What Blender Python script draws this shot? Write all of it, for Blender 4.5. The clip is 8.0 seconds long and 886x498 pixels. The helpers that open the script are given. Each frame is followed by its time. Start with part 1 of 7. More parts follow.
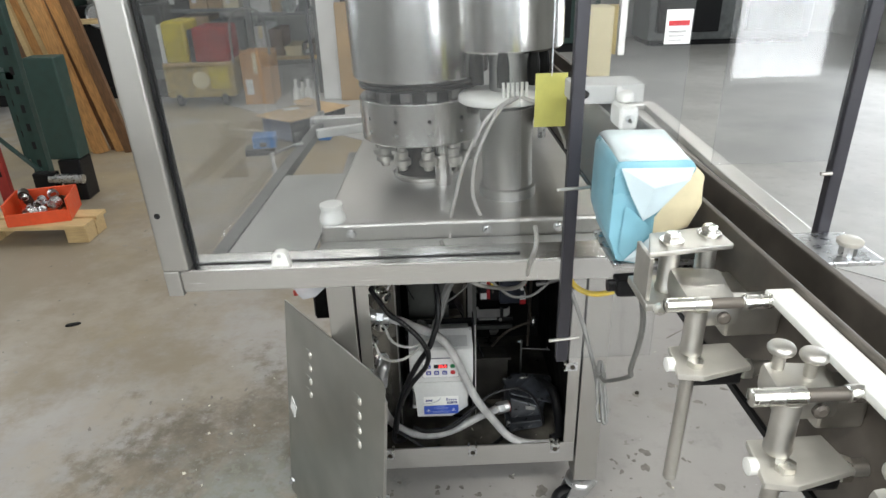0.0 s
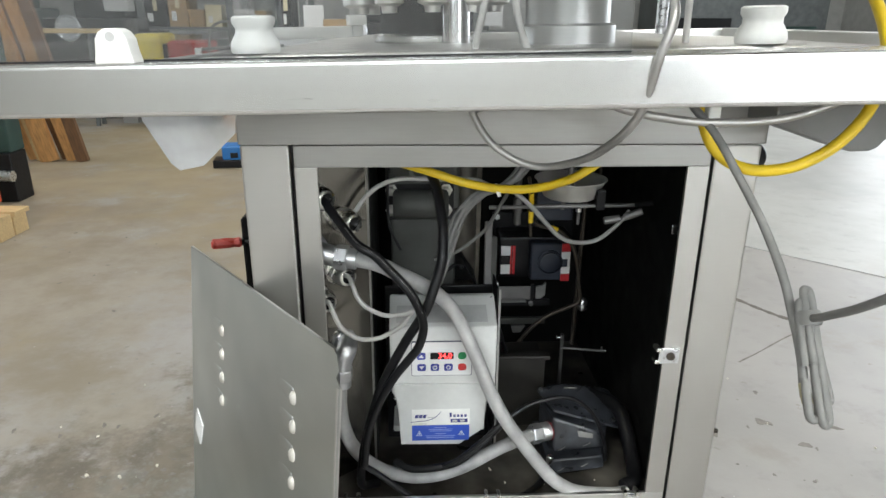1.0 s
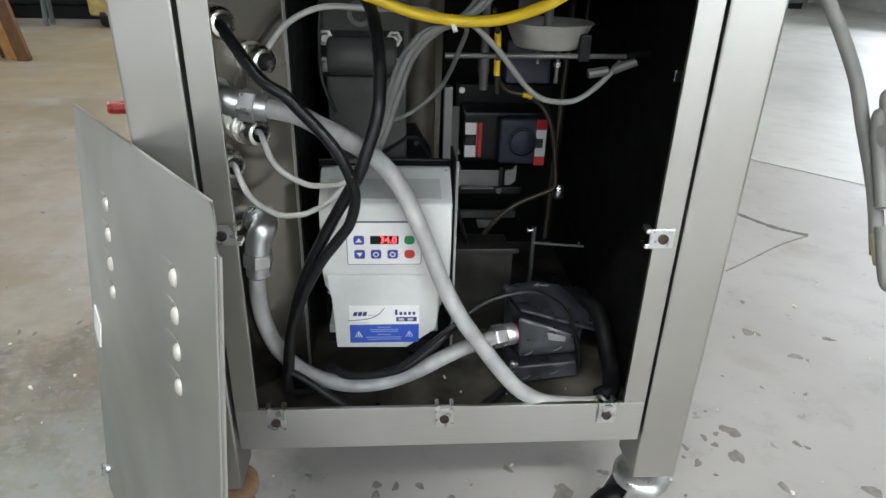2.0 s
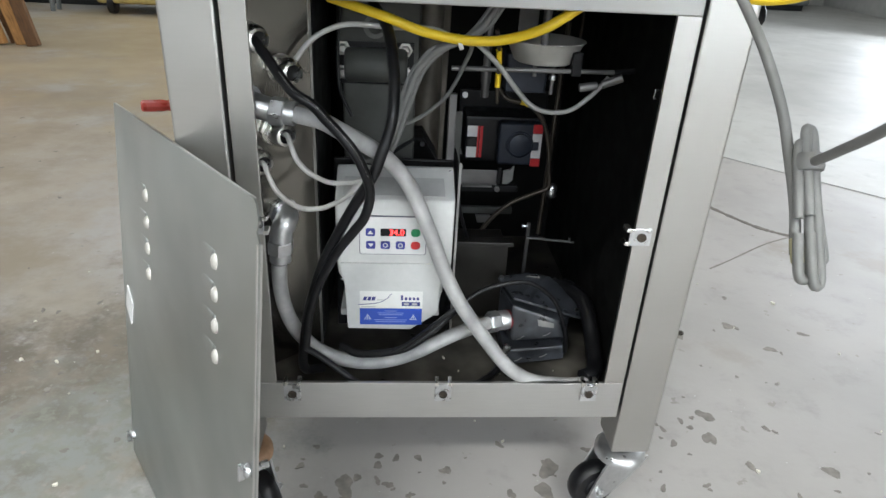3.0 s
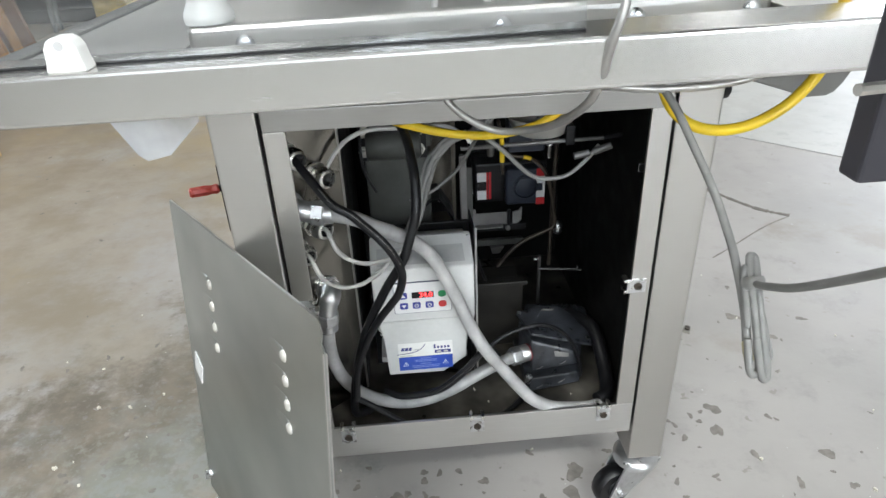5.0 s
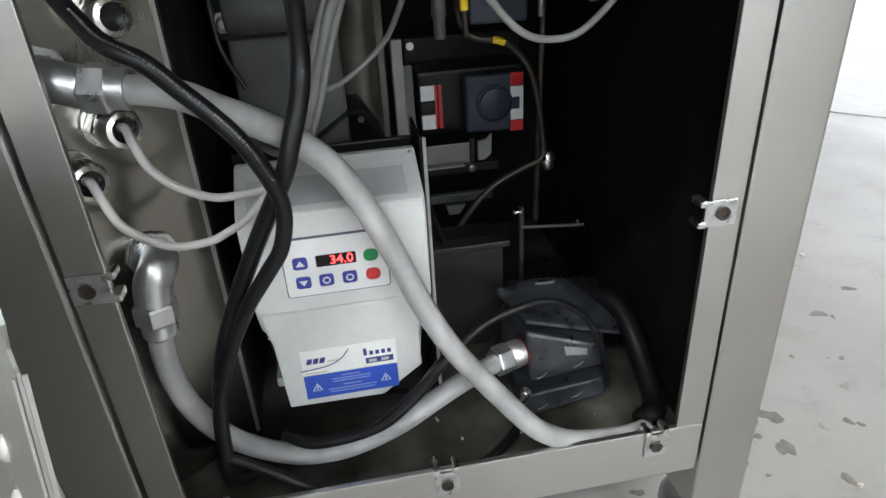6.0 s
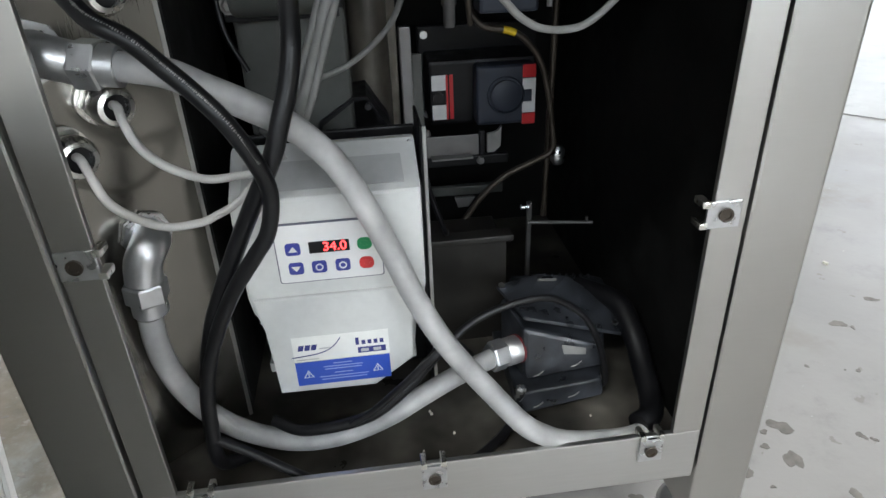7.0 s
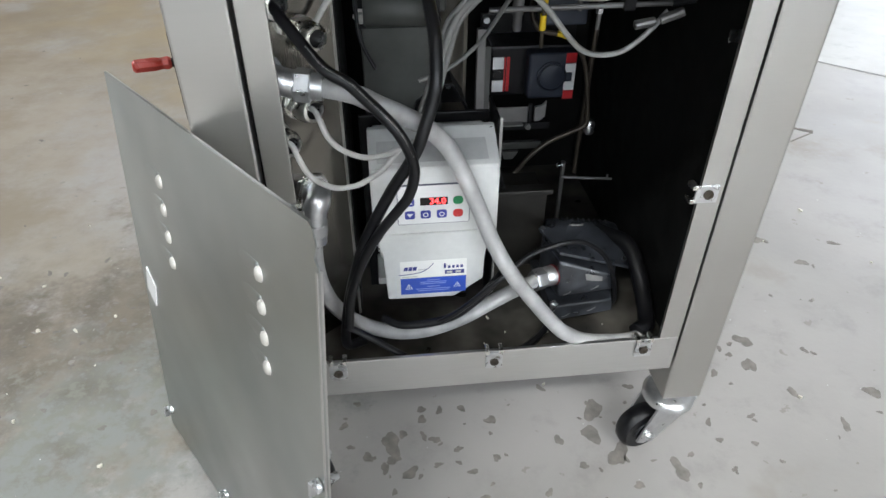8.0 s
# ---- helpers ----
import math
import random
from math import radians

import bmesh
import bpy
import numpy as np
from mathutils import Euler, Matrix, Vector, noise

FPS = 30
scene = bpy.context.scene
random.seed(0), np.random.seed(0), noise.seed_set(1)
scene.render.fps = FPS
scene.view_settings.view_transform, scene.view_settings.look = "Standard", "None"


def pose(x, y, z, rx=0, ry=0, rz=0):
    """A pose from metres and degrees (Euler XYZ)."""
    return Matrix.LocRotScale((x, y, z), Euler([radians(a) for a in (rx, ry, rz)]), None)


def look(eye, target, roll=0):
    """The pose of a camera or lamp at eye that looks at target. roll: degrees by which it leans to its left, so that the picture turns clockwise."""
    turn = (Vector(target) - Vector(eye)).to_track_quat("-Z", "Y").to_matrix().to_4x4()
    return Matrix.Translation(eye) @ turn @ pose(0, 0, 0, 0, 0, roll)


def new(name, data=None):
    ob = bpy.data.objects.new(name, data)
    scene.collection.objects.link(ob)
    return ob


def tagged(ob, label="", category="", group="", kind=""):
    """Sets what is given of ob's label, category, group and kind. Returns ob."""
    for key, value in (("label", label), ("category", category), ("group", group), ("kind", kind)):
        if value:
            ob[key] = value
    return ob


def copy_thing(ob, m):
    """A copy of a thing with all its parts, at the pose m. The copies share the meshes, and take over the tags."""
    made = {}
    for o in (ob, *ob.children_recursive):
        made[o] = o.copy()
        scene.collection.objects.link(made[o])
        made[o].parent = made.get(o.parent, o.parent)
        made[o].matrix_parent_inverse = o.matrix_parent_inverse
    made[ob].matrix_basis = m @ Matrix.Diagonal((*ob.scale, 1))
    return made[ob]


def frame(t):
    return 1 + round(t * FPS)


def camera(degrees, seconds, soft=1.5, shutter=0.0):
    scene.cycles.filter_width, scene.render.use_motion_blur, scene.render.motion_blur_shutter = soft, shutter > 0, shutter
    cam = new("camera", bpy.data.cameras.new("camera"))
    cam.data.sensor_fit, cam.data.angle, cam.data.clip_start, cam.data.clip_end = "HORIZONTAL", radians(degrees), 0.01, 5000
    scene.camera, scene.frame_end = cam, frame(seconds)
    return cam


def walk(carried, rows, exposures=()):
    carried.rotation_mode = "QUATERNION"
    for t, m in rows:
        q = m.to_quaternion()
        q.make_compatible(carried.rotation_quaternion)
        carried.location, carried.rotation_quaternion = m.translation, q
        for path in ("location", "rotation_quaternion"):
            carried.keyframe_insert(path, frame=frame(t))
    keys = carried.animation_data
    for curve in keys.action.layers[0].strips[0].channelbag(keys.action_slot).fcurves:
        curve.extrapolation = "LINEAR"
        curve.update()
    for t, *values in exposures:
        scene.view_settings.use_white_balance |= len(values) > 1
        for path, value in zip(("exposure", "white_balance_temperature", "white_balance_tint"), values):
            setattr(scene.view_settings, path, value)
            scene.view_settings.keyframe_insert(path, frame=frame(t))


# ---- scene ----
cam = camera(68.6, 8.0)
PATH = [
    (0, (-0.092, -1.312, 1.458), (-0.052, 0.497, 0.606), -1.6),
    (0.2, (-0.141, -1.225, 1.369), (-0.056, 0.594, 0.542), -1.7),
    (0.3, (-0.149, -1.173, 1.318), (-0.063, 0.666, 0.536), -2.0),
    (0.5, (-0.15, -1.053, 1.194), (-0.096, 0.816, 0.485), -2.2),
    (0.8, (-0.132, -0.895, 1.032), (-0.05, 0.994, 0.381), -0.0),
    (1, (-0.113, -0.813, 0.959), (-0.033, 1.071, 0.294), 0.3),
    (1.5, (-0.075, -0.696, 0.843), (0.049, 1.126, 0.027), 1.4),
    (2, (-0.06, -0.666, 0.82), (0.08, 1.127, -0.055), 1.7),
    (2.2, (-0.061, -0.662, 0.823), (0.063, 1.124, -0.07), 2.0),
    (3.3, (-0.079, -0.823, 0.918), (0.077, 0.956, 0.017), 3.4),
    (3.5, (-0.084, -0.88, 0.974), (0.066, 0.878, 0.032), 1.6),
    (4, (-0.119, -1.008, 1.116), (-0.001, 0.717, 0.11), 0.1),
    (4.2, (-0.119, -1.039, 1.156), (-0.033, 0.682, 0.141), -1.6),
    (5.3, (-0.086, -0.663, 0.948), (0.036, 1.084, -0.018), -3.2),
    (5.5, (-0.099, -0.579, 0.863), (0.138, 1.165, -0.088), -0.9),
    (6, (-0.06, -0.446, 0.751), (0.212, 1.293, -0.198), -3.4),
    (6.5, (-0.036, -0.421, 0.74), (0.201, 1.313, -0.228), -1.7),
    (7, (-0.032, -0.443, 0.744), (0.161, 1.299, -0.22), -2.3),
    (7.5, (-0.045, -0.507, 0.771), (0.137, 1.224, -0.215), -0.8),
    (8, (-0.142, -0.63, 0.917), (0.035, 0.969, -0.271), 0.2),
]
walk(cam, [(t, look(eye, target, roll)) for t, eye, target, roll in PATH],
     [(0, 0.05, 6450, 10), (0.5, 0.13, 6400, 10), (1.0, 0.35, 6400, 9), (2.0, 0.35, 6250, 9), (3.5, 0.48, 6200, 10), (4.2, 0.63, 6150, 10), (5.5, 0.38, 6250, 10), (6.5, 0.31, 6200, 10), (7.5, 0.33, 6150, 10), (8.0, 0.45, 6150, 11)])

# ---- light ----
world = bpy.data.worlds.new("workshop_air")
scene.world = world
world.use_nodes = True
world.node_tree.nodes["Background"].inputs[0].default_value = (0.80, 0.86, 0.92, 1)
world.node_tree.nodes["Background"].inputs[1].default_value = 0.05


def area_lamp(name, eye, target, sx, sy, watts, colour):
    d = bpy.data.lights.new(name, "AREA")
    d.shape, d.size, d.size_y, d.energy, d.color = "RECTANGLE", sx, sy, watts, colour
    ob = new(name, d)
    ob.matrix_world = look(eye, target)
    return ob


# rows of ceiling tubes, the open loading door and the windows behind the camera
LAMPS = [(-1.7, -2.5), (1.3, -2.5), (-1.9, 2.4), (1.4, 2.6), (-1.6, 5.6), (2.6, 5.8)]
for lx, ly in LAMPS:
    area_lamp("ceiling_tube_light", (lx, ly, 3.44), (lx, ly, 0), 1.5, 0.28, 76 if ly < 0 else (30 if ly < 4 else 24), (0.98, 0.98, 0.93))
area_lamp("door_daylight", (5.9, 5.0, 1.7), (0.6, 0.4, 0.4), 3.2, 2.8, 120, (0.92, 0.96, 1.0))
for wx in (-2.0, -0.35, 1.25):
    area_lamp("south_window_daylight", (wx, -3.95, 2.15), (wx * 0.4, 0.0, 0.6), 0.95, 1.7, 18, (0.92, 0.97, 1.0))
# added bluish fill from an unseen west opening, brightens the leaning panel and floor
area_lamp("west_window_daylight", (-5.92, 3.7, 1.8), (-0.5, 0.3, 0.5), 2.0, 1.6, 62, (0.88, 0.96, 1.0))



# ---- materials ----
def nodes_of(name):
    m = bpy.data.materials.new(name)
    m.use_nodes = True
    nt = m.node_tree
    return m, nt, nt.nodes["Principled BSDF"]


def mat(name, colour, rough=0.5, metal=0.0, var=0.15, scale=30.0, bump=0.0, stretch=(1, 1, 1), rough_var=0.1, big=0.12, big_scale=3.0, coat=0.0, spec=0.5, smudge=0.0):
    """A surface with variation at two scales, a little relief and uneven gloss."""
    m, nt, p = nodes_of(name)
    N, L = nt.nodes.new, nt.links.new
    tc, mp = N("ShaderNodeTexCoord"), N("ShaderNodeMapping")
    mp.inputs["Scale"].default_value = stretch
    L(tc.outputs["Object"], mp.inputs[0])
    fine, wide = N("ShaderNodeTexNoise"), N("ShaderNodeTexNoise")
    fine.inputs["Scale"].default_value, fine.inputs["Detail"].default_value = scale, 4
    wide.inputs["Scale"].default_value, wide.inputs["Detail"].default_value = big_scale, 3
    L(mp.outputs[0], fine.inputs["Vector"])
    L(tc.outputs["Object"], wide.inputs["Vector"])

    def scaled(src, lo, hi):
        r = N("ShaderNodeMapRange")
        r.inputs[1].default_value, r.inputs[2].default_value = 0.3, 0.7
        r.inputs[3].default_value, r.inputs[4].default_value = lo, hi
        L(src, r.inputs[0])
        return r.outputs[0]
    mul = N("ShaderNodeMath")
    mul.operation = "MULTIPLY"
    L(scaled(fine.outputs[0], 1 - var, 1 + var), mul.inputs[0])
    L(scaled(wide.outputs[0], 1 - big, 1 + big), mul.inputs[1])
    mix = N("ShaderNodeMix")
    mix.data_type, mix.blend_type = "RGBA", "MULTIPLY"
    mix.inputs[0].default_value = 1
    mix.inputs[6].default_value = (*colour, 1)
    comb = N("ShaderNodeCombineColor")
    for i in range(3):
        L(mul.outputs[0], comb.inputs[i])
    L(comb.outputs[0], mix.inputs[7])
    L(mix.outputs[2], p.inputs["Base Color"])
    gloss = scaled(fine.outputs[0], max(0.03, rough - rough_var), min(1, rough + rough_var))
    if smudge:
        # finger marks and wiped patches
        ms, sm, ad = N("ShaderNodeTexNoise"), N("ShaderNodeMapRange"), N("ShaderNodeMath")
        ms.inputs["Scale"].default_value, ms.inputs["Detail"].default_value = 5.0, 2
        L(tc.outputs["Object"], ms.inputs["Vector"])
        sm.inputs[1].default_value, sm.inputs[2].default_value = 0.35, 0.70
        sm.inputs[3].default_value, sm.inputs[4].default_value = -0.3 * smudge, smudge
        L(ms.outputs[0], sm.inputs[0])
        L(gloss, ad.inputs[0])
        L(sm.outputs[0], ad.inputs[1])
        gloss = ad.outputs[0]
    L(gloss, p.inputs["Roughness"])
    p.inputs["Metallic"].default_value = metal
    p.inputs["Coat Weight"].default_value = coat
    p.inputs["Specular IOR Level"].default_value = spec
    if bump:
        b = N("ShaderNodeBump")
        b.inputs["Strength"].default_value, b.inputs["Distance"].default_value = bump, 0.002
        L(fine.outputs[0], b.inputs["Height"])
        L(b.outputs[0], p.inputs["Normal"])
    return m


ARMOUR = mat("armoured_sleeve", (0.42, 0.41, 0.39), 0.38, 0.75, 0.1, 60, 0.05)
STEEL = mat("brushed_steel", (0.50, 0.49, 0.465), 0.36, 1.0, 0.012, 40, 0.006, (0.5, 0.5, 8), 0.015, 0.07, 4, smudge=0.09)
STEEL_A = mat("bright_brushed_steel", (0.64, 0.635, 0.62), 0.27, 1.0, 0.004, 30, 0.0, (0.2, 5, 5), 0.004, 0.05, 2)
# brushed steel again, with the dimness under the table edge in its colour
STEEL_HD = mat("dimmed_brushed_steel", (0.34, 0.335, 0.32), 0.36, 1.0, 0.03, 40, 0.012, (0.5, 8, 8), 0.03, 0.12, 4, smudge=0.1)
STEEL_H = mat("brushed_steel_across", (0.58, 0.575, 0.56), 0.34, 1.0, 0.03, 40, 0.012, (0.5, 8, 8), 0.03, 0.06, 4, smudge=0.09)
PANEL = mat("satin_sheet_steel", (0.43, 0.445, 0.43), 0.36, 1.0, 0.02, 40, 0.008, (0.3, 5, 0.3), 0.025, 0.20, 3.5, smudge=0.12)
PLATE = mat("brownish_sheet_steel", (0.29, 0.28, 0.255), 0.21, 1.0, 0.02, 50, 0.0, (30, 30, 1), 0.012, 0.14, 9, smudge=0.12)
CASTZ = mat("cast_zinc", (0.55, 0.555, 0.56), 0.36, 0.9, 0.12, 70, 0.1, (1, 1, 1), 0.1, 0.1, 20)
PALE_M = mat("pale_plated_bracket", (0.60, 0.58, 0.53), 0.45, 0.5, 0.08, 50, 0.08, (1, 1, 1), 0.1, 0.1, 14)
SATIN = mat("satin_bracket_metal", (0.56, 0.545, 0.51), 0.43, 1.0, 0.10, 50, 0.12, (1, 1, 1), 0.1, 0.12, 14)
EDGE_D = mat("dark_edge_steel", (0.17, 0.17, 0.165), 0.45, 0.6, 0.08, 30, 0.05, (1, 1, 1), 0.06, 0.15, 6)
STEEL_DULL = mat("dull_sheet_steel", (0.40, 0.40, 0.385), 0.40, 0.9, 0.04, 40, 0.015, (6, 0.5, 0.5), 0.03, 0.14, 3, smudge=0.1)
POLISHED = mat("turned_steel", (0.64, 0.635, 0.62), 0.21, 1.0, 0.05, 80, 0.02, (1, 1, 60), 0.06, 0.05)
ZINC = mat("zinc_plate", (0.62, 0.63, 0.64), 0.3, 1.0, 0.15, 90, 0.15)
NICKEL = mat("nickel_plate", (0.74, 0.73, 0.69), 0.28, 1.0, 0.08, 60, 0.05)
# near-black sheet whose colour also carries the shade inside the cabinet
DARK_IN = mat("shade_black_sheet", (0.008, 0.008, 0.0077), 0.55, 0.0, 0.3, 25, 0.1, spec=0.12)
INNER_FLOOR = mat("oily_brown_sheet", (0.085, 0.078, 0.066), 0.42, 0.3, 0.45, 18, 0.1, (1, 1, 1), 0.15, 0.65, 9)
CASTING = mat("grey_gearbox_paint", (0.066, 0.068, 0.062), 0.5, 0.0, 0.15, 40, 0.1, spec=0.35)
WEB = mat("oily_cast_iron", (0.150, 0.134, 0.108), 0.5, 0.2, 0.3, 24, 0.12, (1, 1, 1), 0.1, 0.4, 7)
TUB = mat("oily_dark_sheet", (0.024, 0.022, 0.019), 0.45, 0.2, 0.3, 24, 0.1, (1, 1, 1), 0.1, 0.4, 7)
RUST = mat("dark_bronze_shaft", (0.055, 0.045, 0.035), 0.45, 0.5, 0.3, 30, 0.1)
MOTOR = mat("blue_black_motor_paint", (0.028, 0.031, 0.037), 0.38, 0.0, 0.55, 45, 0.25, (1, 1, 1), 0.16, 0.6, 16, spec=0.5)
BLACK = mat("black_rubber", (0.006, 0.006, 0.007), 0.38, 0.0, 0.2, 60, 0.06, spec=0.35)
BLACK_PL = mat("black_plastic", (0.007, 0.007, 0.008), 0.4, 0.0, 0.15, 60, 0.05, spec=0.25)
CONDUIT = mat("grey_flexible_conduit", (0.355, 0.352, 0.345), 0.42, 0.0, 0.16, 45, 0.06, (1, 1, 1), 0.1, 0.16, 22)
CABLE = mat("light_grey_cable", (0.40, 0.39, 0.37), 0.5, 0.0, 0.12, 60, 0.05)
CARD_T = mat("tan_cardboard", (0.50, 0.34, 0.18), 0.7, 0.0, 0.08, 12, 0.05, (1, 1, 1), 0.05, 0.15, 5)
CABLE_M = mat("mid_grey_cable", (0.27, 0.265, 0.25), 0.5, 0.0, 0.12, 60, 0.05)
CABLE_D = mat("grey_cable_sheath", (0.17, 0.168, 0.16), 0.55, 0.0, 0.15, 60, 0.05)
YELLOW = mat("yellow_cable", (0.72, 0.50, 0.015), 0.42, 0.0, 0.08, 40, 0.03)
DRIVE = mat("light_grey_drive_plastic", (0.55, 0.555, 0.54), 0.45, 0.0, 0.03, 120, 0.05, (1, 1, 1), 0.06, 0.04)
DRIVE_G = mat("mid_grey_shade_and_print", (0.43, 0.43, 0.425), 0.4, 0.0, 0.06, 80, 0.0)
WHITE = mat("white_plastic", (0.74, 0.74, 0.71), 0.4, 0.0, 0.04, 60, 0.03)
LABEL = mat("white_label", (0.72, 0.72, 0.71), 0.4, 0.0, 0.03, 90)
BLUE_L = mat("blue_label", (0.03, 0.08, 0.42), 0.4, 0.0, 0.06, 60)
PADE = mat("dark_pad_edge", (0.10, 0.105, 0.14), 0.45, 0.0, 0.05, 60)
BLUE_KEY = mat("blue_key", (0.04, 0.05, 0.28), 0.45, 0.0, 0.06, 60)
PRINT_W = mat("pale_blue_print", (0.26, 0.32, 0.62), 0.45, 0.0, 0.05, 60)
NAVY = mat("navy_print", (0.03, 0.035, 0.17), 0.5, 0.0, 0.05, 60)
GREEN_KEY = mat("green_key", (0.012, 0.22, 0.075), 0.45, 0.0, 0.06, 60)
RED_KEY = mat("red_key", (0.50, 0.03, 0.03), 0.45, 0.0, 0.06, 60)
RED_L = mat("red_label", (0.50, 0.02, 0.025), 0.4, 0.0, 0.1, 60)
RED_D = mat("dark_red_ring", (0.12, 0.008, 0.010), 0.45, 0.0, 0.1, 60)
KNOB = mat("slate_blue_knob", (0.026, 0.031, 0.044), 0.42, 0.0, 0.15, 50, 0.05, spec=0.3)
RED_H = mat("red_screwdriver_handle", (0.42, 0.05, 0.035), 0.3, 0.0, 0.1, 40, 0.02)
WOOD = mat("bare_timber", (0.46, 0.24, 0.085), 0.6, 0.0, 0.3, 14, 0.2, (8, 8, 1), 0.1, 0.25, 2)
WOOD_P = mat("pale_pallet_timber", (0.50, 0.36, 0.18), 0.65, 0.0, 0.13, 14, 0.2, (1, 8, 8), 0.1, 0.2, 2)
WOOD_D = mat("dark_stained_timber", (0.14, 0.07, 0.03), 0.6, 0.0, 0.3, 14, 0.2, (8, 8, 1), 0.1, 0.25, 2)
CARD = mat("brown_cardboard", (0.40, 0.27, 0.14), 0.75, 0.0, 0.08, 30, 0.1)
ORANGE = mat("orange_plastic_bin", (0.62, 0.075, 0.02), 0.45, 0.0, 0.08, 40)
GREEN_D = mat("dark_green_paint", (0.018, 0.045, 0.038), 0.5, 0.0, 0.2, 20, 0.05)
YELLOW_P = mat("yellow_machine_paint", (0.52, 0.42, 0.03), 0.45, 0.0, 0.2, 12, 0.05)
YELLOW_T = mat("scuffed_tan_paint", (0.36, 0.27, 0.09), 0.55, 0.0, 0.3, 14, 0.08, (1, 1, 1), 0.1, 0.3, 5)
RED_P = mat("red_machine_paint", (0.30, 0.030, 0.025), 0.45, 0.0, 0.15, 12, 0.05)
SHELL = mat("grey_plastic_cover", (0.17, 0.168, 0.16), 0.5, 0.0, 0.08, 40, 0.05)
SHELL_B = mat("blue_grey_case_paint", (0.16, 0.18, 0.26), 0.5, 0.0, 0.15, 20, 0.05)
GREY_P = mat("grey_machine_paint", (0.13, 0.14, 0.14), 0.5, 0.0, 0.2, 12, 0.05)
BLUE_P = mat("blue_plastic", (0.02, 0.16, 0.46), 0.45, 0.0, 0.1, 20)
BLUE_F = mat("blue_film", (0.19, 0.40, 0.49), 0.3, 0.0, 0.15, 12, 0.2, (1, 1, 1), 0.1, 0.2, 6)
BLUE_FL = mat("pale_blue_film", (0.52, 0.62, 0.66), 0.35, 0.0, 0.12, 12, 0.2, (1, 1, 1), 0.1, 0.2, 6)
BLUE_W = mat("whitish_blue_film", (0.60, 0.68, 0.70), 0.4, 0.0, 0.12, 14, 0.2, (1, 1, 1), 0.1, 0.2, 9)
RUST_B = mat("rusted_plating", (0.28, 0.17, 0.10), 0.6, 0.2, 0.25, 60, 0.2, (1, 1, 1), 0.1, 0.3, 20)
PLUG_M = mat("dull_yellow_plug", (0.36, 0.33, 0.20), 0.6, 0.0, 0.1, 60)
CREAM = mat("cream_foam", (0.66, 0.58, 0.38), 0.7, 0.0, 0.06, 60, 0.1)
TAGY = mat("yellow_tag", (0.54, 0.52, 0.14), 0.5, 0.0, 0.06, 40)
BAR = mat("dark_violet_grey_strip", (0.028, 0.027, 0.035), 0.4, 0.0, 0.1, 40)
RAIL = mat("worn_brown_grey_rail", (0.12, 0.105, 0.09), 0.5, 0.4, 0.3, 30, 0.1)
RAIL_S = mat("dull_clamp_metal", (0.17, 0.165, 0.16), 0.5, 0.6, 0.15, 40, 0.1)
WALL = mat("painted_block_wall", (0.40, 0.40, 0.385), 0.8, 0.0, 0.1, 8, 0.1, (1, 1, 1), 0.08, 0.2, 0.8)
CEIL = mat("ceiling_paint", (0.62, 0.62, 0.60), 0.8, 0.0, 0.08, 8, 0.0)


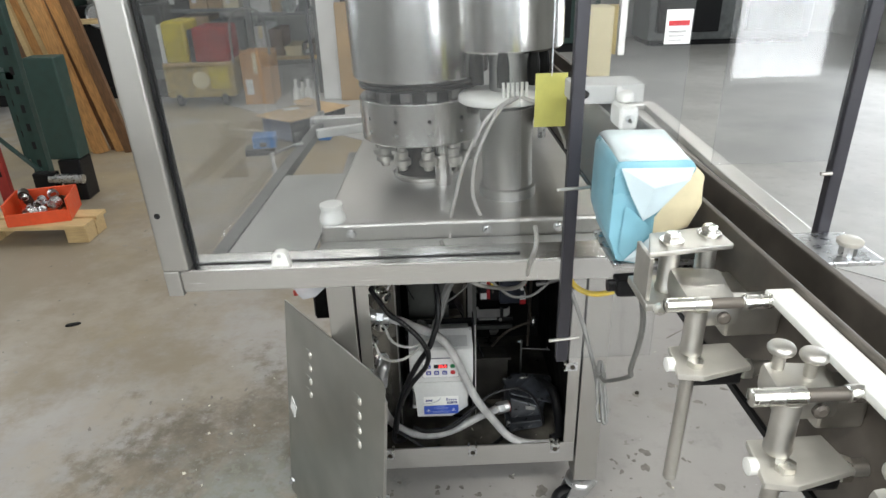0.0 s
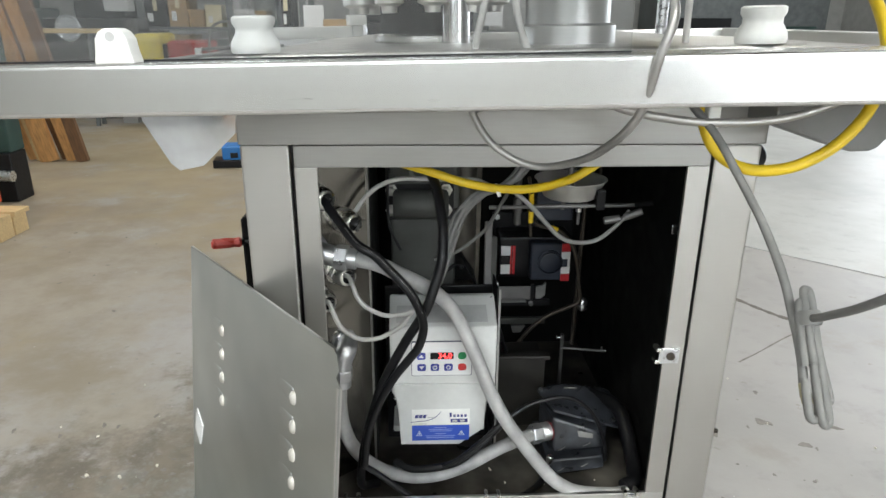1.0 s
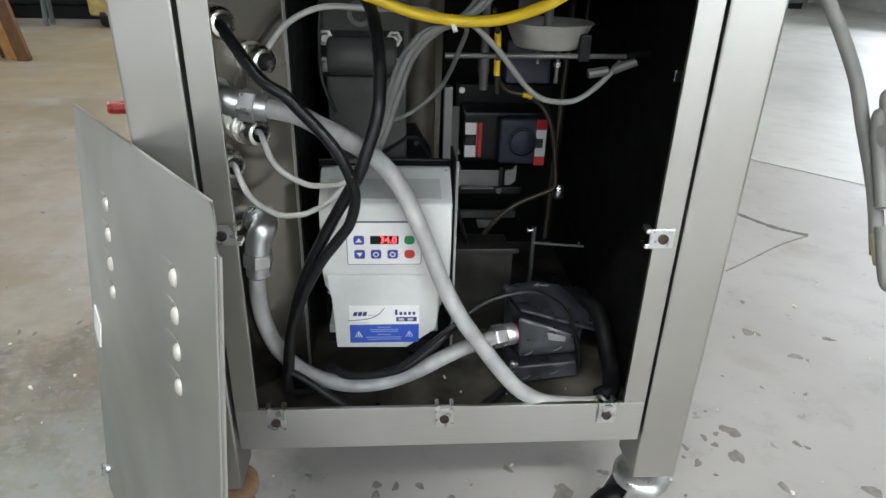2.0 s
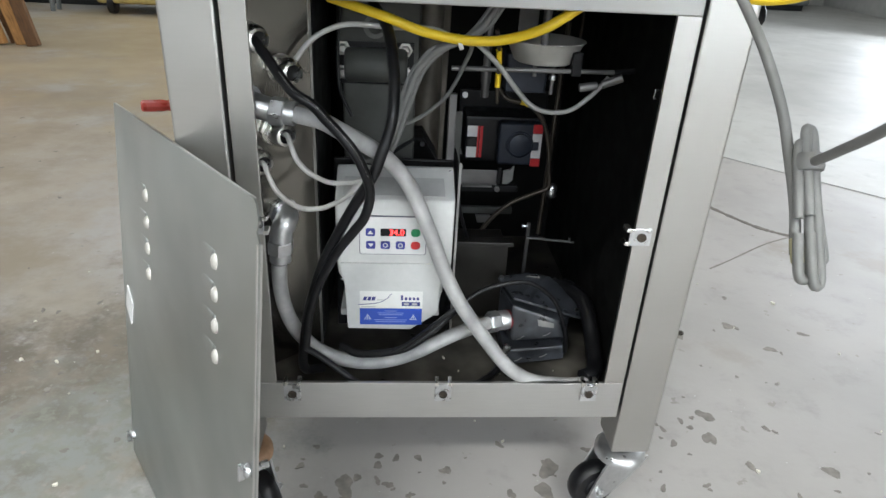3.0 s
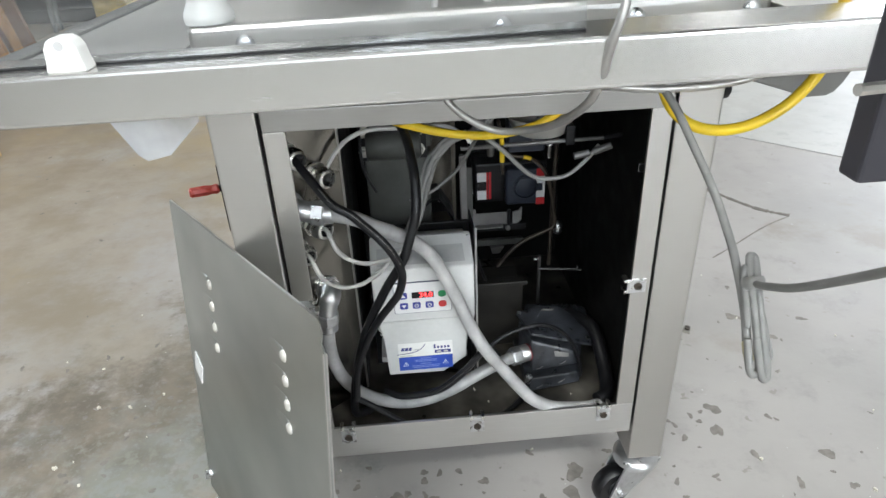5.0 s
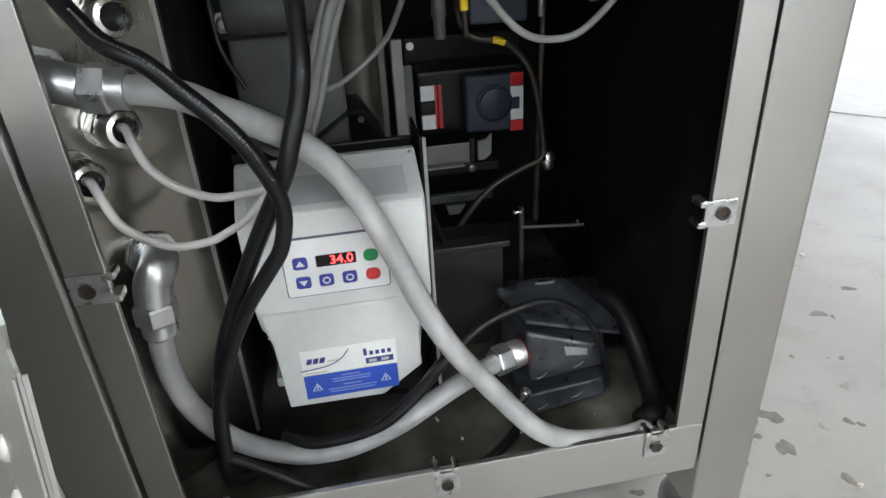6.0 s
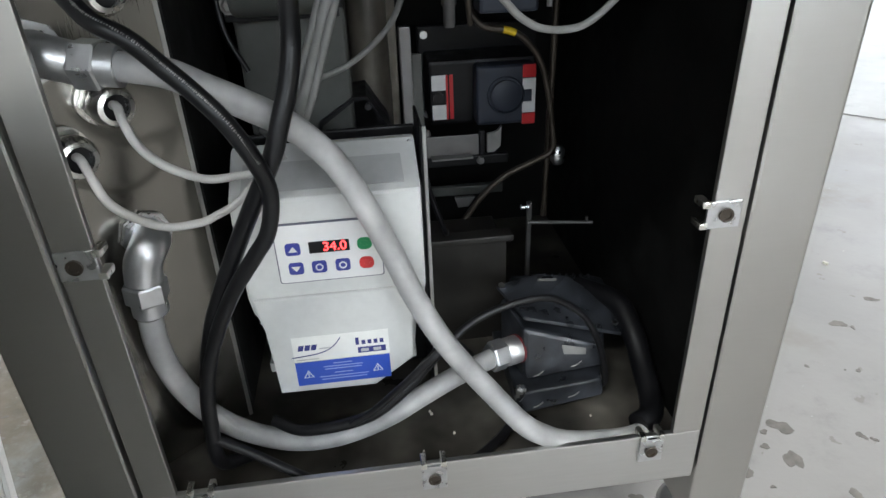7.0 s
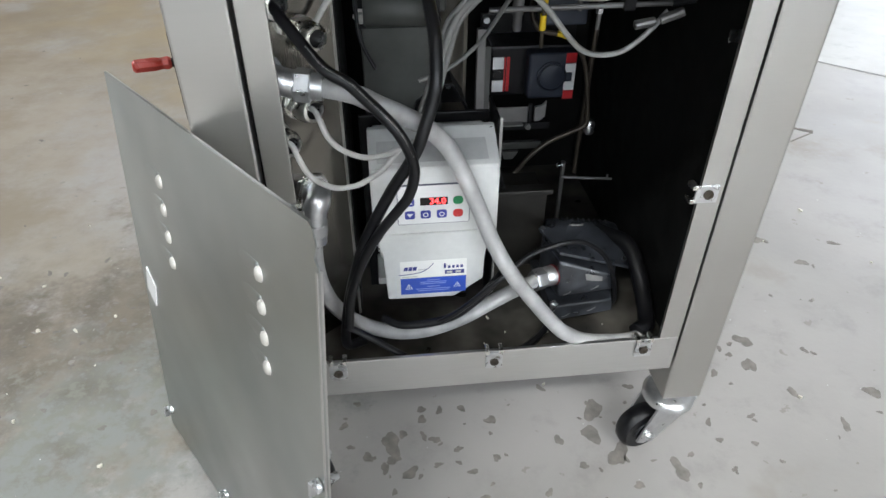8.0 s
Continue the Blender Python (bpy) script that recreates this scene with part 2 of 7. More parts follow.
def floor_mat(name, base, stain, patch_scale, dark, zones=()):
    """Worn painted concrete: cloudy wear, dark oil patches, fine flecks and chips."""
    m, nt, p = nodes_of(name)
    N, L = nt.nodes.new, nt.links.new
    tc = N("ShaderNodeTexCoord")

    def noise_tex(scale, detail, rough=0.55):
        n = N("ShaderNodeTexNoise")
        n.inputs["Scale"].default_value, n.inputs["Detail"].default_value, n.inputs["Roughness"].default_value = scale, detail, rough
        L(tc.outputs["Object"], n.inputs["Vector"])
        return n.outputs[0]

    def step(src, lo, hi):
        r = N("ShaderNodeMapRange")
        r.interpolation_type = "SMOOTHSTEP"
        r.inputs[1].default_value, r.inputs[2].default_value = lo, hi
        L(src, r.inputs[0])
        return r.outputs[0]

    def blend(fac, a, b):
        x = N("ShaderNodeMix")
        x.data_type = "RGBA"
        L(fac, x.inputs[0])
        for i, v in ((6, a), (7, b)):
            if isinstance(v, tuple):
                x.inputs[i].default_value = (*v, 1)
            else:
                L(v, x.inputs[i])
        return x.outputs[2]
    c = blend(step(noise_tex(1.4, 5), 0.35, 0.7), base, tuple(v * 0.80 for v in base))
    c = blend(step(noise_tex(9, 6, 0.7), 0.50, 0.75), c, tuple(v * 0.78 for v in base))
    c = blend(step(noise_tex(patch_scale, 6, 0.65), 0.56, 0.66), c, stain)
    for (zx, zy), (rx, ry), turn, colour, scale, lo in zones:
        # a trodden-in patch of dirt, ragged at its rim
        mp = N("ShaderNodeMapping")
        mp.vector_type = "TEXTURE"
        mp.inputs["Location"].default_value = (zx, zy, 0)
        mp.inputs["Rotation"].default_value = (0, 0, radians(turn))
        mp.inputs["Scale"].default_value = (rx, ry, 1)
        L(tc.outputs["Object"], mp.inputs[0])
        ln = N("ShaderNodeVectorMath")
        ln.operation = "LENGTH"
        L(mp.outputs[0], ln.inputs[0])
        sm = N("ShaderNodeMath")
        sm.operation, sm.inputs[1].default_value = "MULTIPLY_ADD", -0.24
        L(ln.outputs["Value"], sm.inputs[0])
        L(noise_tex(scale, 6, 0.68), sm.inputs[2])
        c = blend(step(sm.outputs[0], lo, lo + 0.22), c, colour)
    c = blend(step(noise_tex(23, 4, 0.6), 0.665, 0.70), c, dark)
    c = blend(step(noise_tex(90, 2), 0.755, 0.78), c, (0.62, 0.61, 0.58))
    L(c, p.inputs["Base Color"])
    r = N("ShaderNodeMapRange")
    r.inputs[3].default_value, r.inputs[4].default_value = 0.32, 0.62
    L(noise_tex(5, 4), r.inputs[0])
    L(r.outputs[0], p.inputs["Roughness"])
    b = N("ShaderNodeBump")
    b.inputs["Strength"].default_value, b.inputs["Distance"].default_value = 0.12, 0.003
    L(noise_tex(60, 3), b.inputs["Height"])
    L(b.outputs[0], p.inputs["Normal"])
    return m


DIRT = [((-0.80, 0.30), (0.52, 0.36), 55, (0.165, 0.140, 0.104), 7, 0.19), ((-0.70, 0.16), (0.50, 0.30), 20, (0.215, 0.220, 0.205), 11, 0.25),
        ((-0.84, 0.34), (0.55, 0.40), 40, (0.115, 0.096, 0.072), 15, 0.31), ((-0.72, 0.22), (0.5, 0.4), 0, (0.20, 0.20, 0.165), 30, 0.38), ((-1.9, 1.5), (1.5, 1.2), 30, (0.310, 0.272, 0.225), 2.6, 0.20), ((-3.0, 2.5), (2.4, 2.6), 0, (0.24, 0.20, 0.15), 2.0, 0.20),
        ((-0.8, 4.6), (2.6, 2.0), 0, (0.29, 0.235, 0.155), 1.6, 0.14)]
FLOOR = floor_mat("worn_painted_concrete", (0.350, 0.330, 0.312), (0.275, 0.250, 0.222), 1.6, (0.25, 0.23, 0.205), DIRT)
FLOOR_2 = floor_mat("pale_concrete_slab", (0.44, 0.435, 0.415), (0.40, 0.39, 0.37), 2.0, (0.40, 0.385, 0.36))


def glow(name, colour, strength):
    m, nt, p = nodes_of(name)
    p.inputs["Base Color"].default_value = (*colour, 1)
    p.inputs["Emission Color"].default_value = (*colour, 1)
    p.inputs["Emission Strength"].default_value = strength
    return m


LED = glow("red_led_digits", (1.0, 0.05, 0.05), 4.0)
DAY = glow("daylight_outside", (0.9, 0.96, 1.0), 1.3)
SKY = glow("bright_sky_outside", (0.95, 0.98, 1.0), 9.0)
TUBE = glow("lit_tube", (1.0, 0.97, 0.92), 6.0)


def clear(name, tint, rough, haze):
    m, nt, p = nodes_of(name)
    N, L = nt.nodes.new, nt.links.new
    tr, mx, lw = N("ShaderNodeBsdfTransparent"), N("ShaderNodeMixShader"), N("ShaderNodeLayerWeight")
    tr.inputs[0].default_value = (*tint, 1)
    gl = N("ShaderNodeBsdfGlossy")
    gl.inputs["Roughness"].default_value = rough
    lw.inputs["Blend"].default_value = 0.5
    pw, ad = N("ShaderNodeMath"), N("ShaderNodeMath")
    pw.operation, pw.inputs[1].default_value = "POWER", 4.5
    ad.operation, ad.inputs[1].default_value, ad.inputs[2].default_value = "MULTIPLY_ADD", 0.7, 0.05
    L(lw.outputs["Facing"], pw.inputs[0])
    L(pw.outputs[0], ad.inputs[0])
    L(ad.outputs[0], mx.inputs[0])
    L(tr.outputs[0], mx.inputs[1])
    L(gl.outputs[0], mx.inputs[2])
    # fine scratches and dust make the sheet a little milky
    df, hz, tc, ns, rg = N("ShaderNodeBsdfDiffuse"), N("ShaderNodeMixShader"), N("ShaderNodeTexCoord"), N("ShaderNodeTexNoise"), N("ShaderNodeMapRange")
    df.inputs[0].default_value = (0.72, 0.74, 0.76, 1)
    ns.inputs["Scale"].default_value, ns.inputs["Detail"].default_value = 7.0, 5.0
    rg.inputs["From Min"].default_value, rg.inputs["From Max"].default_value = 0.35, 0.7
    rg.inputs["To Min"].default_value, rg.inputs["To Max"].default_value = 0.6 * haze, 1.5 * haze
    L(tc.outputs["Object"], ns.inputs["Vector"])
    L(ns.outputs[0], rg.inputs[0])
    L(rg.outputs[0], hz.inputs[0])
    L(mx.outputs[0], hz.inputs[1])
    L(df.outputs[0], hz.inputs[2])
    L(hz.outputs[0], nt.nodes["Material Output"].inputs[0])
    return m


PLEXI = clear("clear_acrylic", (0.95, 0.955, 0.96), 0.03, 0.02)
HAZY = clear("hazy_clear_plastic", (0.90, 0.90, 0.91), 0.12, 0.42)


# ---- mesh tools ----
def link(name, bm, material, parent=None, label="", smooth=False):
    me = bpy.data.meshes.new(name)
    bm.normal_update()
    if smooth:
        for f in bm.faces:
            f.smooth = True
        limit = 0.87 if smooth is True else smooth
        for e in bm.edges if isinstance(limit, float) else ():
            if e.calc_face_angle(0) > limit:
                e.smooth = False
    bm.to_mesh(me)
    bm.free()
    me.materials.append(material)
    ob = new(name, me)
    if parent is not None:
        ob.parent = parent
    if label:
        ob["label"] = label
    return ob


def part(name, bm, material, parent, label="", smooth=False):
    return link(name, bm, material, parent, label, smooth)


def thing(name, label, category, group="", m=None, kind=""):
    ob = new(name)
    ob.empty_display_size = 0.05
    if m is not None:
        ob.matrix_world = m
    return tagged(ob, label, category, group, kind)


def box(x0, x1, y0, y1, z0, z1, bevel=0.0, seg=2, bm=None):
    b = bmesh.new()
    r = bmesh.ops.create_cube(b, size=1)
    for v in r["verts"]:
        v.co = Vector((x0 + (v.co.x + 0.5) * (x1 - x0), y0 + (v.co.y + 0.5) * (y1 - y0), z0 + (v.co.z + 0.5) * (z1 - z0)))
    if bevel:
        bmesh.ops.bevel(b, geom=b.edges[:], offset=bevel, segments=seg, affect="EDGES", profile=0.6)
    return merge(bm, b)


def merge(bm, b):
    if bm is None:
        return b
    me = bpy.data.meshes.new("tmp")
    b.to_mesh(me)
    b.free()
    bm.from_mesh(me)
    bpy.data.meshes.remove(me)
    return bm


def lathe(profile, segs=24, m=None, bm=None, cap=True):
    """A turned body: (radius, height) pairs round the z axis, moved by m."""
    b = bmesh.new()
    rings = []
    for r, z in profile:
        rings.append([b.verts.new((r * math.cos(2 * math.pi * i / segs), r * math.sin(2 * math.pi * i / segs), z)) for i in range(segs)])
    for a, c in zip(rings, rings[1:]):
        for i in range(segs):
            j = (i + 1) % segs
            b.faces.new((a[i], a[j], c[j], c[i]))
    if cap:
        b.faces.new(rings[0][::-1])
        b.faces.new(rings[-1])
    if m is not None:
        b.transform(m)
    return merge(bm, b)


def between(a, c):
    """The pose at a whose z axis points at c."""
    a, c = Vector(a), Vector(c)
    return Matrix.Translation(a) @ (c - a).to_track_quat("Z", "Y").to_matrix().to_4x4()


def rod(a, c, r, segs=12, bm=None, chamfer=0.0):
    d = (Vector(c) - Vector(a)).length
    if chamfer:
        prof = [(r - chamfer, 0), (r, chamfer), (r, d - chamfer), (r - chamfer, d)]
    else:
        prof = [(r, 0), (r, d)]
    return lathe(prof, segs, between(a, c), bm)


def spline(points, per=8):
    """Points of a smooth line through the given points."""
    P = [Vector(p) for p in points]
    Q = [2 * P[0] - P[1], *P, 2 * P[-1] - P[-2]]
    out = []
    for i in range(len(P) - 1):
        a, b, c, d = Q[i:i + 4]
        for k in range(per):
            s = k / per
            out.append(0.5 * ((2 * b) + (c - a) * s + (2 * a - 5 * b + 4 * c - d) * s * s + (3 * b - a - 3 * c + d) * s ** 3))
    out.append(P[-1])
    return out


def sweep(points, r, segs=10, per=8, rings=None, bm=None):
    """A round tube along a smooth line; rings: (pitch, depth) of a ribbed wall."""
    line = spline(points, per)
    if rings:
        pitch, depth = rings
        fine, left = [line[0]], 0.0
        step = pitch / 2
        for a, c in zip(line, line[1:]):
            d = (c - a).length
            t = step - left
            while t <= d:
                fine.append(a.lerp(c, t / d))
                t += step
            left = d - (t - step)
        line = fine
    b = bmesh.new()
    up = Vector((0.3, 0.2, 1)).normalized()
    prev = []
    loops = []
    for i, p in enumerate(line):
        d = (line[min(i + 1, len(line) - 1)] - line[max(i - 1, 0)]).normalized()
        side = up.cross(d)
        if side.length < 1e-4:
            side = Vector((1, 0, 0)).cross(d)
        side.normalize()
        up = d.cross(side)
        rr = r - (rings[1] if rings and i % 2 else 0)
        loops.append([b.verts.new(p + rr * (math.cos(2 * math.pi * k / segs) * side + math.sin(2 * math.pi * k / segs) * up)) for k in range(segs)])
    for a, c in zip(loops, loops[1:]):
        for k in range(segs):
            j = (k + 1) % segs
            b.faces.new((a[k], a[j], c[j], c[k]))
    b.faces.new(loops[0][::-1])
    b.faces.new(loops[-1])
    return merge(bm, b)


def prism(outline, z0, z1, bevel=0.0, m=None, bm=None):
    """A plate with the given outline in x and y, from z0 to z1."""
    b = bmesh.new()
    lo = [b.verts.new((x, y, z0)) for x, y in outline]
    hi = [b.verts.new((x, y, z1)) for x, y in outline]
    n = len(lo)
    b.faces.new(lo[::-1])
    b.faces.new(hi)
    for i in range(n):
        b.faces.new((lo[i], lo[(i + 1) % n], hi[(i + 1) % n], hi[i]))
    bmesh.ops.recalc_face_normals(b, faces=b.faces)
    if bevel:
        bmesh.ops.bevel(b, geom=b.edges[:], offset=bevel, segments=2, affect="EDGES", profile=0.6)
    if m is not None:
        b.transform(m)
    return merge(bm, b)


def round_outline(x0, x1, y0, y1, r, n=4):
    pts = []
    for cx, cy, a0 in ((x1 - r, y0 + r, -90), (x1 - r, y1 - r, 0), (x0 + r, y1 - r, 90), (x0 + r, y0 + r, 180)):
        for k in range(n + 1):
            a = radians(a0 + 90 * k / n)
            pts.append((cx + r * math.cos(a), cy + r * math.sin(a)))
    return pts


def cable(name, points, r, material, label, category="cable", per=8, segs=10, rings=None, group=""):
    ob = link(name, sweep(points, r, segs, per, rings), material, None, "", True)
    return tagged(ob, label, category, group)


# ---- the building ----
def slab(name, outline, z0, z1, material, label):
    ob = link(name, prism(outline, z0, z1), material)
    return tagged(ob, label, "floor", kind="structure")


# the seam between the two slabs runs from the machine's rear to the front right
SEAM = [(-2.2, 5.55), (1.27, 2.0), (1.88, 1.37), (4.6, -1.45)]
slab("floor", [(-6, -4), (6.5, -4), (6.5, -3.42), *SEAM[::-1], (-6, 9.43)], -0.15, 0.0, FLOOR, "worn grey painted concrete floor with oil stains")
slab("floor_pale", [(6.5, -3.415), (6.5, 9.6), (-6, 9.6), (-6, 9.435), *[(x, y + 0.006) for x, y in SEAM]], -0.15, 0.003, FLOOR_2, "pale bare concrete floor slab")
for name, dims in (("wall_west", (-6.2, -6, -4, 2.6, 0, 3.7)), ("wall_west_far", (-6.2, -6, 4.8, 9.6, 0, 3.7)), ("wall_west_sill", (-6.2, -6, 2.6, 4.8, 0, 0.95)), ("wall_west_head", (-6.2, -6, 2.6, 4.8, 2.65, 3.7)), ("wall_south", (-6.2, -2.5, -4.2, -4, 0, 3.7)), ("wall_south_sill", (1.9, 2.6, -4.2, -4, 0, 0.58)), ("wall_south_head", (1.9, 2.6, -4.2, -4, 2.3, 3.7)), ("wall_south_far", (2.6, 6.7, -4.2, -4, 0, 3.7)), ("wall_south_low", (-2.5, 1.75, -4.2, -4, 0, 1.25)), ("wall_south_corner", (1.75, 1.9, -4.2, -4, 0, 0.5795)), ("wall_south_pier", (-1.5, -0.85, -4.2, -4, 1.25, 3.1)), ("wall_south_pier_far", (0.15, 0.75, -4.2, -4, 1.25, 3.1)), ("wall_south_jamb", (1.75, 1.9, -4.2, -4, 0.58, 3.1)), ("wall_south_lintel", (-2.5, 1.9, -4.2, -4, 3.1, 3.7)), ("wall_north", (-6.2, 6.7, 9.6, 9.8, 0, 3.7))):
    tagged(link(name, box(*dims), WALL), "grey painted block workshop wall", "wall", kind="structure")
for name, dims in (("wall_east", (6.5, 6.7, -4, 3.2, 0, 3.7)), ("wall_east_far", (6.5, 6.7, 6.6, 9.6, 0, 3.7)), ("wall_east_lintel", (6.5, 6.7, 3.2, 6.6, 3.1, 3.7))):
    tagged(link(name, box(*dims), WALL), "grey painted wall beside the open loading door", "wall", kind="structure")
tagged(link("ceiling", box(-6.2, 6.7, -4.2, 9.8, 3.7, 3.8), CEIL), "pale painted workshop ceiling", "ceiling", kind="structure")
tagged(link("backdrop", box(8.2, 8.3, 1, 9, -0.2, 5), DAY), "bright daylight outside the loading door", "backdrop", kind="structure")
tagged(link("backdrop_window", box(1.7, 3.3, -4.75, -4.7, 0.3, 2.8), SKY), "bright sky outside the window", "backdrop", kind="structure")
# glow behind the west opening, which is added out of view for fill light
tagged(link("backdrop_west", box(-7.4, -7.3, 1.4, 6.2, -0.2, 4.2), DAY), "added glow outside an unseen side opening", "backdrop", kind="structure")
tagged(link("backdrop_south", box(-5, 4.5, -5.6, -5.5, -0.2, 5), DAY), "bright daylight outside the rear windows", "backdrop", kind="structure")


# ---- the machine's base cabinet ----
OX, OZ0, OZ1 = 0.238, 0.267, 0.782     # half width, sill and head of the front opening
FX, FZ0, FZ1 = 0.267, 0.203, 0.810     # half width, foot and top of the front frame
base = thing("machine_cabinet", "brushed stainless steel cabinet with open front, on casters", "machine cabinet")
part("left_stile", box(-FX, -OX, 0.0, 0.006, OZ0, OZ1, 0.001), STEEL, base)
part("right_stile", box(OX, FX, 0.0, 0.006, OZ0, OZ1, 0.001), STEEL, base)
part("bottom_rail", box(-FX, FX, 0.0, 0.006, FZ0, OZ0, 0.0015), STEEL_H, base)
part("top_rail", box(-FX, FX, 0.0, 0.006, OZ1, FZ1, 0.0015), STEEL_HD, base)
for sx in (-1, 1):
    for y0 in (0.004, 0.58):
        a, b = sorted((sx * 0.273, sx * 0.334))
        part("leg", box(a, b, y0, y0 + 0.066, 0.128, FZ1, 0.003), STEEL, base)
    a, b = sorted((sx * 0.2675, sx * 0.2725))
    # black strip put in for the shade of the open gap
    part("gap_seal", box(a, b, 0.02, 0.05, FZ0, FZ1), BLACK, base, "black strip standing for the shade between frame and leg")
    a, b = sorted((sx * 0.322, sx * 0.328))
    # left panel and inner sheets get the near-black, inner shade included
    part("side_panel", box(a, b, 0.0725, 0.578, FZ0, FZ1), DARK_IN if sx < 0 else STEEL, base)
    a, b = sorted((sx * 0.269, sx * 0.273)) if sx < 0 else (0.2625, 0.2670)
    part("inner_side", box(a, b, 0.0725 if sx < 0 else 0.0075, 0.555, FZ0, FZ1), DARK_IN, base, "inner side sheet, black with the inner shade in its colour")
part("inner_back", box(-0.318, 0.318, 0.56, 0.575, FZ0, FZ1), DARK_IN, base, "inner back sheet, black with the inner shade in its colour")
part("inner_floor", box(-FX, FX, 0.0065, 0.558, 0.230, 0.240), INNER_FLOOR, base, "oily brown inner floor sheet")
part("inner_roof", box(-0.318, 0.318, 0.032, 0.558, 0.796, 0.80), DARK_IN, base, "underside of the deck, black with the inner shade in its colour")
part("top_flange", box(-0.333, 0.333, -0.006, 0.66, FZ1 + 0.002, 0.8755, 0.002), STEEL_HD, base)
# angled plate that carries the cable glands
A, B = Vector((-0.265, 0.040, 0)), Vector((-0.185, 0.105, 0))
GD = (B - A).normalized()
GN = Vector((GD.y, -GD.x, 0))
pl = bmesh.new()
for s in (0, 1):
    for z in (0.262, 0.79):
        for k in (0, 1):
            pl.verts.new((A + (B - A) * s - GN * 0.004 * k) + Vector((0, 0, z)))
bmesh.ops.convex_hull(pl, input=pl.verts[:])
part("gland_plate", pl, PLATE, base, "dull steel plate with cable glands")
pe = bmesh.new()
for s in (0.985, 1.02):
    for z in (0.262, 0.79):
        for k in (-0.0012, 0.0045):
            pe.verts.new((A + (B - A) * s - GN * k) + Vector((0, 0, z)))
bmesh.ops.convex_hull(pe, input=pe.verts[:])
part("plate_edge", pe, STEEL_H, base, "bright bare plate edge")
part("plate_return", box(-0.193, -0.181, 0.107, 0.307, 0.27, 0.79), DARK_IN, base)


def clip_nut(x, z, turn):
    """A sheet spring clip with a bolt hole, pushed over the frame's inner edge."""
    m = pose(x, 0, z, 0, turn, 0)
    bm = box(-0.012, 0.012, -0.0035, -0.0005, -0.013, 0.016, 0.0008)
    bm.transform(m)
    c = part("retaining_clip", bm, ZINC, base, "zinc retaining clip with bolt hole")
    bm = lathe([(0.0062, 0), (0.0062, 0.0022), (0.0040, 0.0022), (0.0040, 0.0006)], 14, m @ pose(0, -0.0035, 0, 90), None)
    part("bolt_hole", bm, RUST, c, "rusty threaded hole")
    for s in (-1, 1):
        bm = box(s * 0.0095 - 0.003, s * 0.0095 + 0.003, -0.004, 0.012, 0.014, 0.021, 0.0012)
        bm.transform(m)
        part("spring_tab", bm, NICKEL, c)


for x in (-0.216, 0.0, 0.216):
    clip_nut(x, 0.25, 0)
clip_nut(0.247, 0.508, -90)
clip_nut(-0.253, 0.514, 90)
part("zinc_tab", box(0.2395, 0.2624, 0.0280, 0.0305, 0.6810, 0.6940, 0.0006), ZINC, base, "small zinc tab on the inner side")


def caster(x, y, turn, head=CASTZ, words="rounded zinc swivel head"):
    c = thing("caster_wheel", "steel swivel caster with black rubber wheel under a machine leg", "caster", "machine casters", pose(x, y, 0, 0, 0, turn))
    tyre = [(0.020, -0.0145), (0.037, -0.0145), (0.0415, -0.009), (0.043, 0.0), (0.0415, 0.009), (0.037, 0.0145), (0.020, 0.0145)]
    w = part("wheel", lathe(tyre, 28, pose(0, -0.042, 0.043, 0, 90, 0)), BLACK, c, "black rubber wheel", True)
    part("hub", lathe([(0.019, -0.017), (0.021, -0.015), (0.021, 0.015), (0.019, 0.017)], 20, pose(0, -0.042, 0.043, 0, 90, 0)), BLACK_PL, w)
    for s in (-1, 1):
        o = [(-0.062, 0.032), (-0.048, 0.024), (-0.026, 0.028), (0.016, 0.066), (0.042, 0.098), (-0.036, 0.098), (-0.048, 0.072)]
        m = Matrix(((0, 0, 1, 0), (1, 0, 0, 0), (0, 1, 0, 0), (0, 0, 0, 1)))
        x0 = s * 0.021
        part("fork", prism(o, x0 - 0.0018, x0 + 0.0018, 0.0, m), CASTZ, c)
        part("axle_nut", lathe([(0.007, 0), (0.007, 0.006), (0.004, 0.007), (0.004, 0.010)], 6, pose(s * 0.0228, -0.042, 0.043, 0, s * 90, 0)), CASTZ, c)
    part("top_plate", lathe([(0.036, 0), (0.041, 0.004), (0.041, 0.014), (0.034, 0.020)], 24, pose(0, 0, 0.0935)), head, c, words, True)
    part("stem", lathe([(0.016, 0), (0.016, 0.016)], 16, pose(0, 0, 0.1125)), BLACK_PL, c)
    return c


cw = caster(0.301, 0.037, -74)
caster(-0.301, 0.037, 40, RUST_B, "rust-brown swivel head")
copy_thing(cw, pose(0.301, 0.613, 0, 0, 0, 20))
copy_thing(cw, pose(-0.301, 0.613, 0, 0, 0, -30))

# ---- cover panel leaning on the leg ----
PU = Vector((0.5615, -0.826, 0.058)).normalized()
PV = Vector((0.0694, 0.1166, 0.991))
PV = (PV - PV.dot(PU) * PU).normalized()
PN = PU.cross(PV)
PW, PH = 0.524, 0.610
PM = Matrix((PU, PV, PN)).transposed().to_4x4()
PM.translation = Vector((-0.487, 0.219, 0.604)) - PH * PV
panel = thing("cover_panel", "dull stainless cover panel with louvres, leaning against the machine leg", "panel", m=PM)
sheet = prism([(0, 0), (PW, 0), (PW, PH - 0.038), (PW - 0.007, PH - 0.030), (PW - 0.003, PH - 0.018), (PW - 0.008, PH - 0.004), (PW - 0.014, PH), (0, PH)], -0.0016, 0.0, 0.0)
part("sheet", sheet, PANEL, panel)
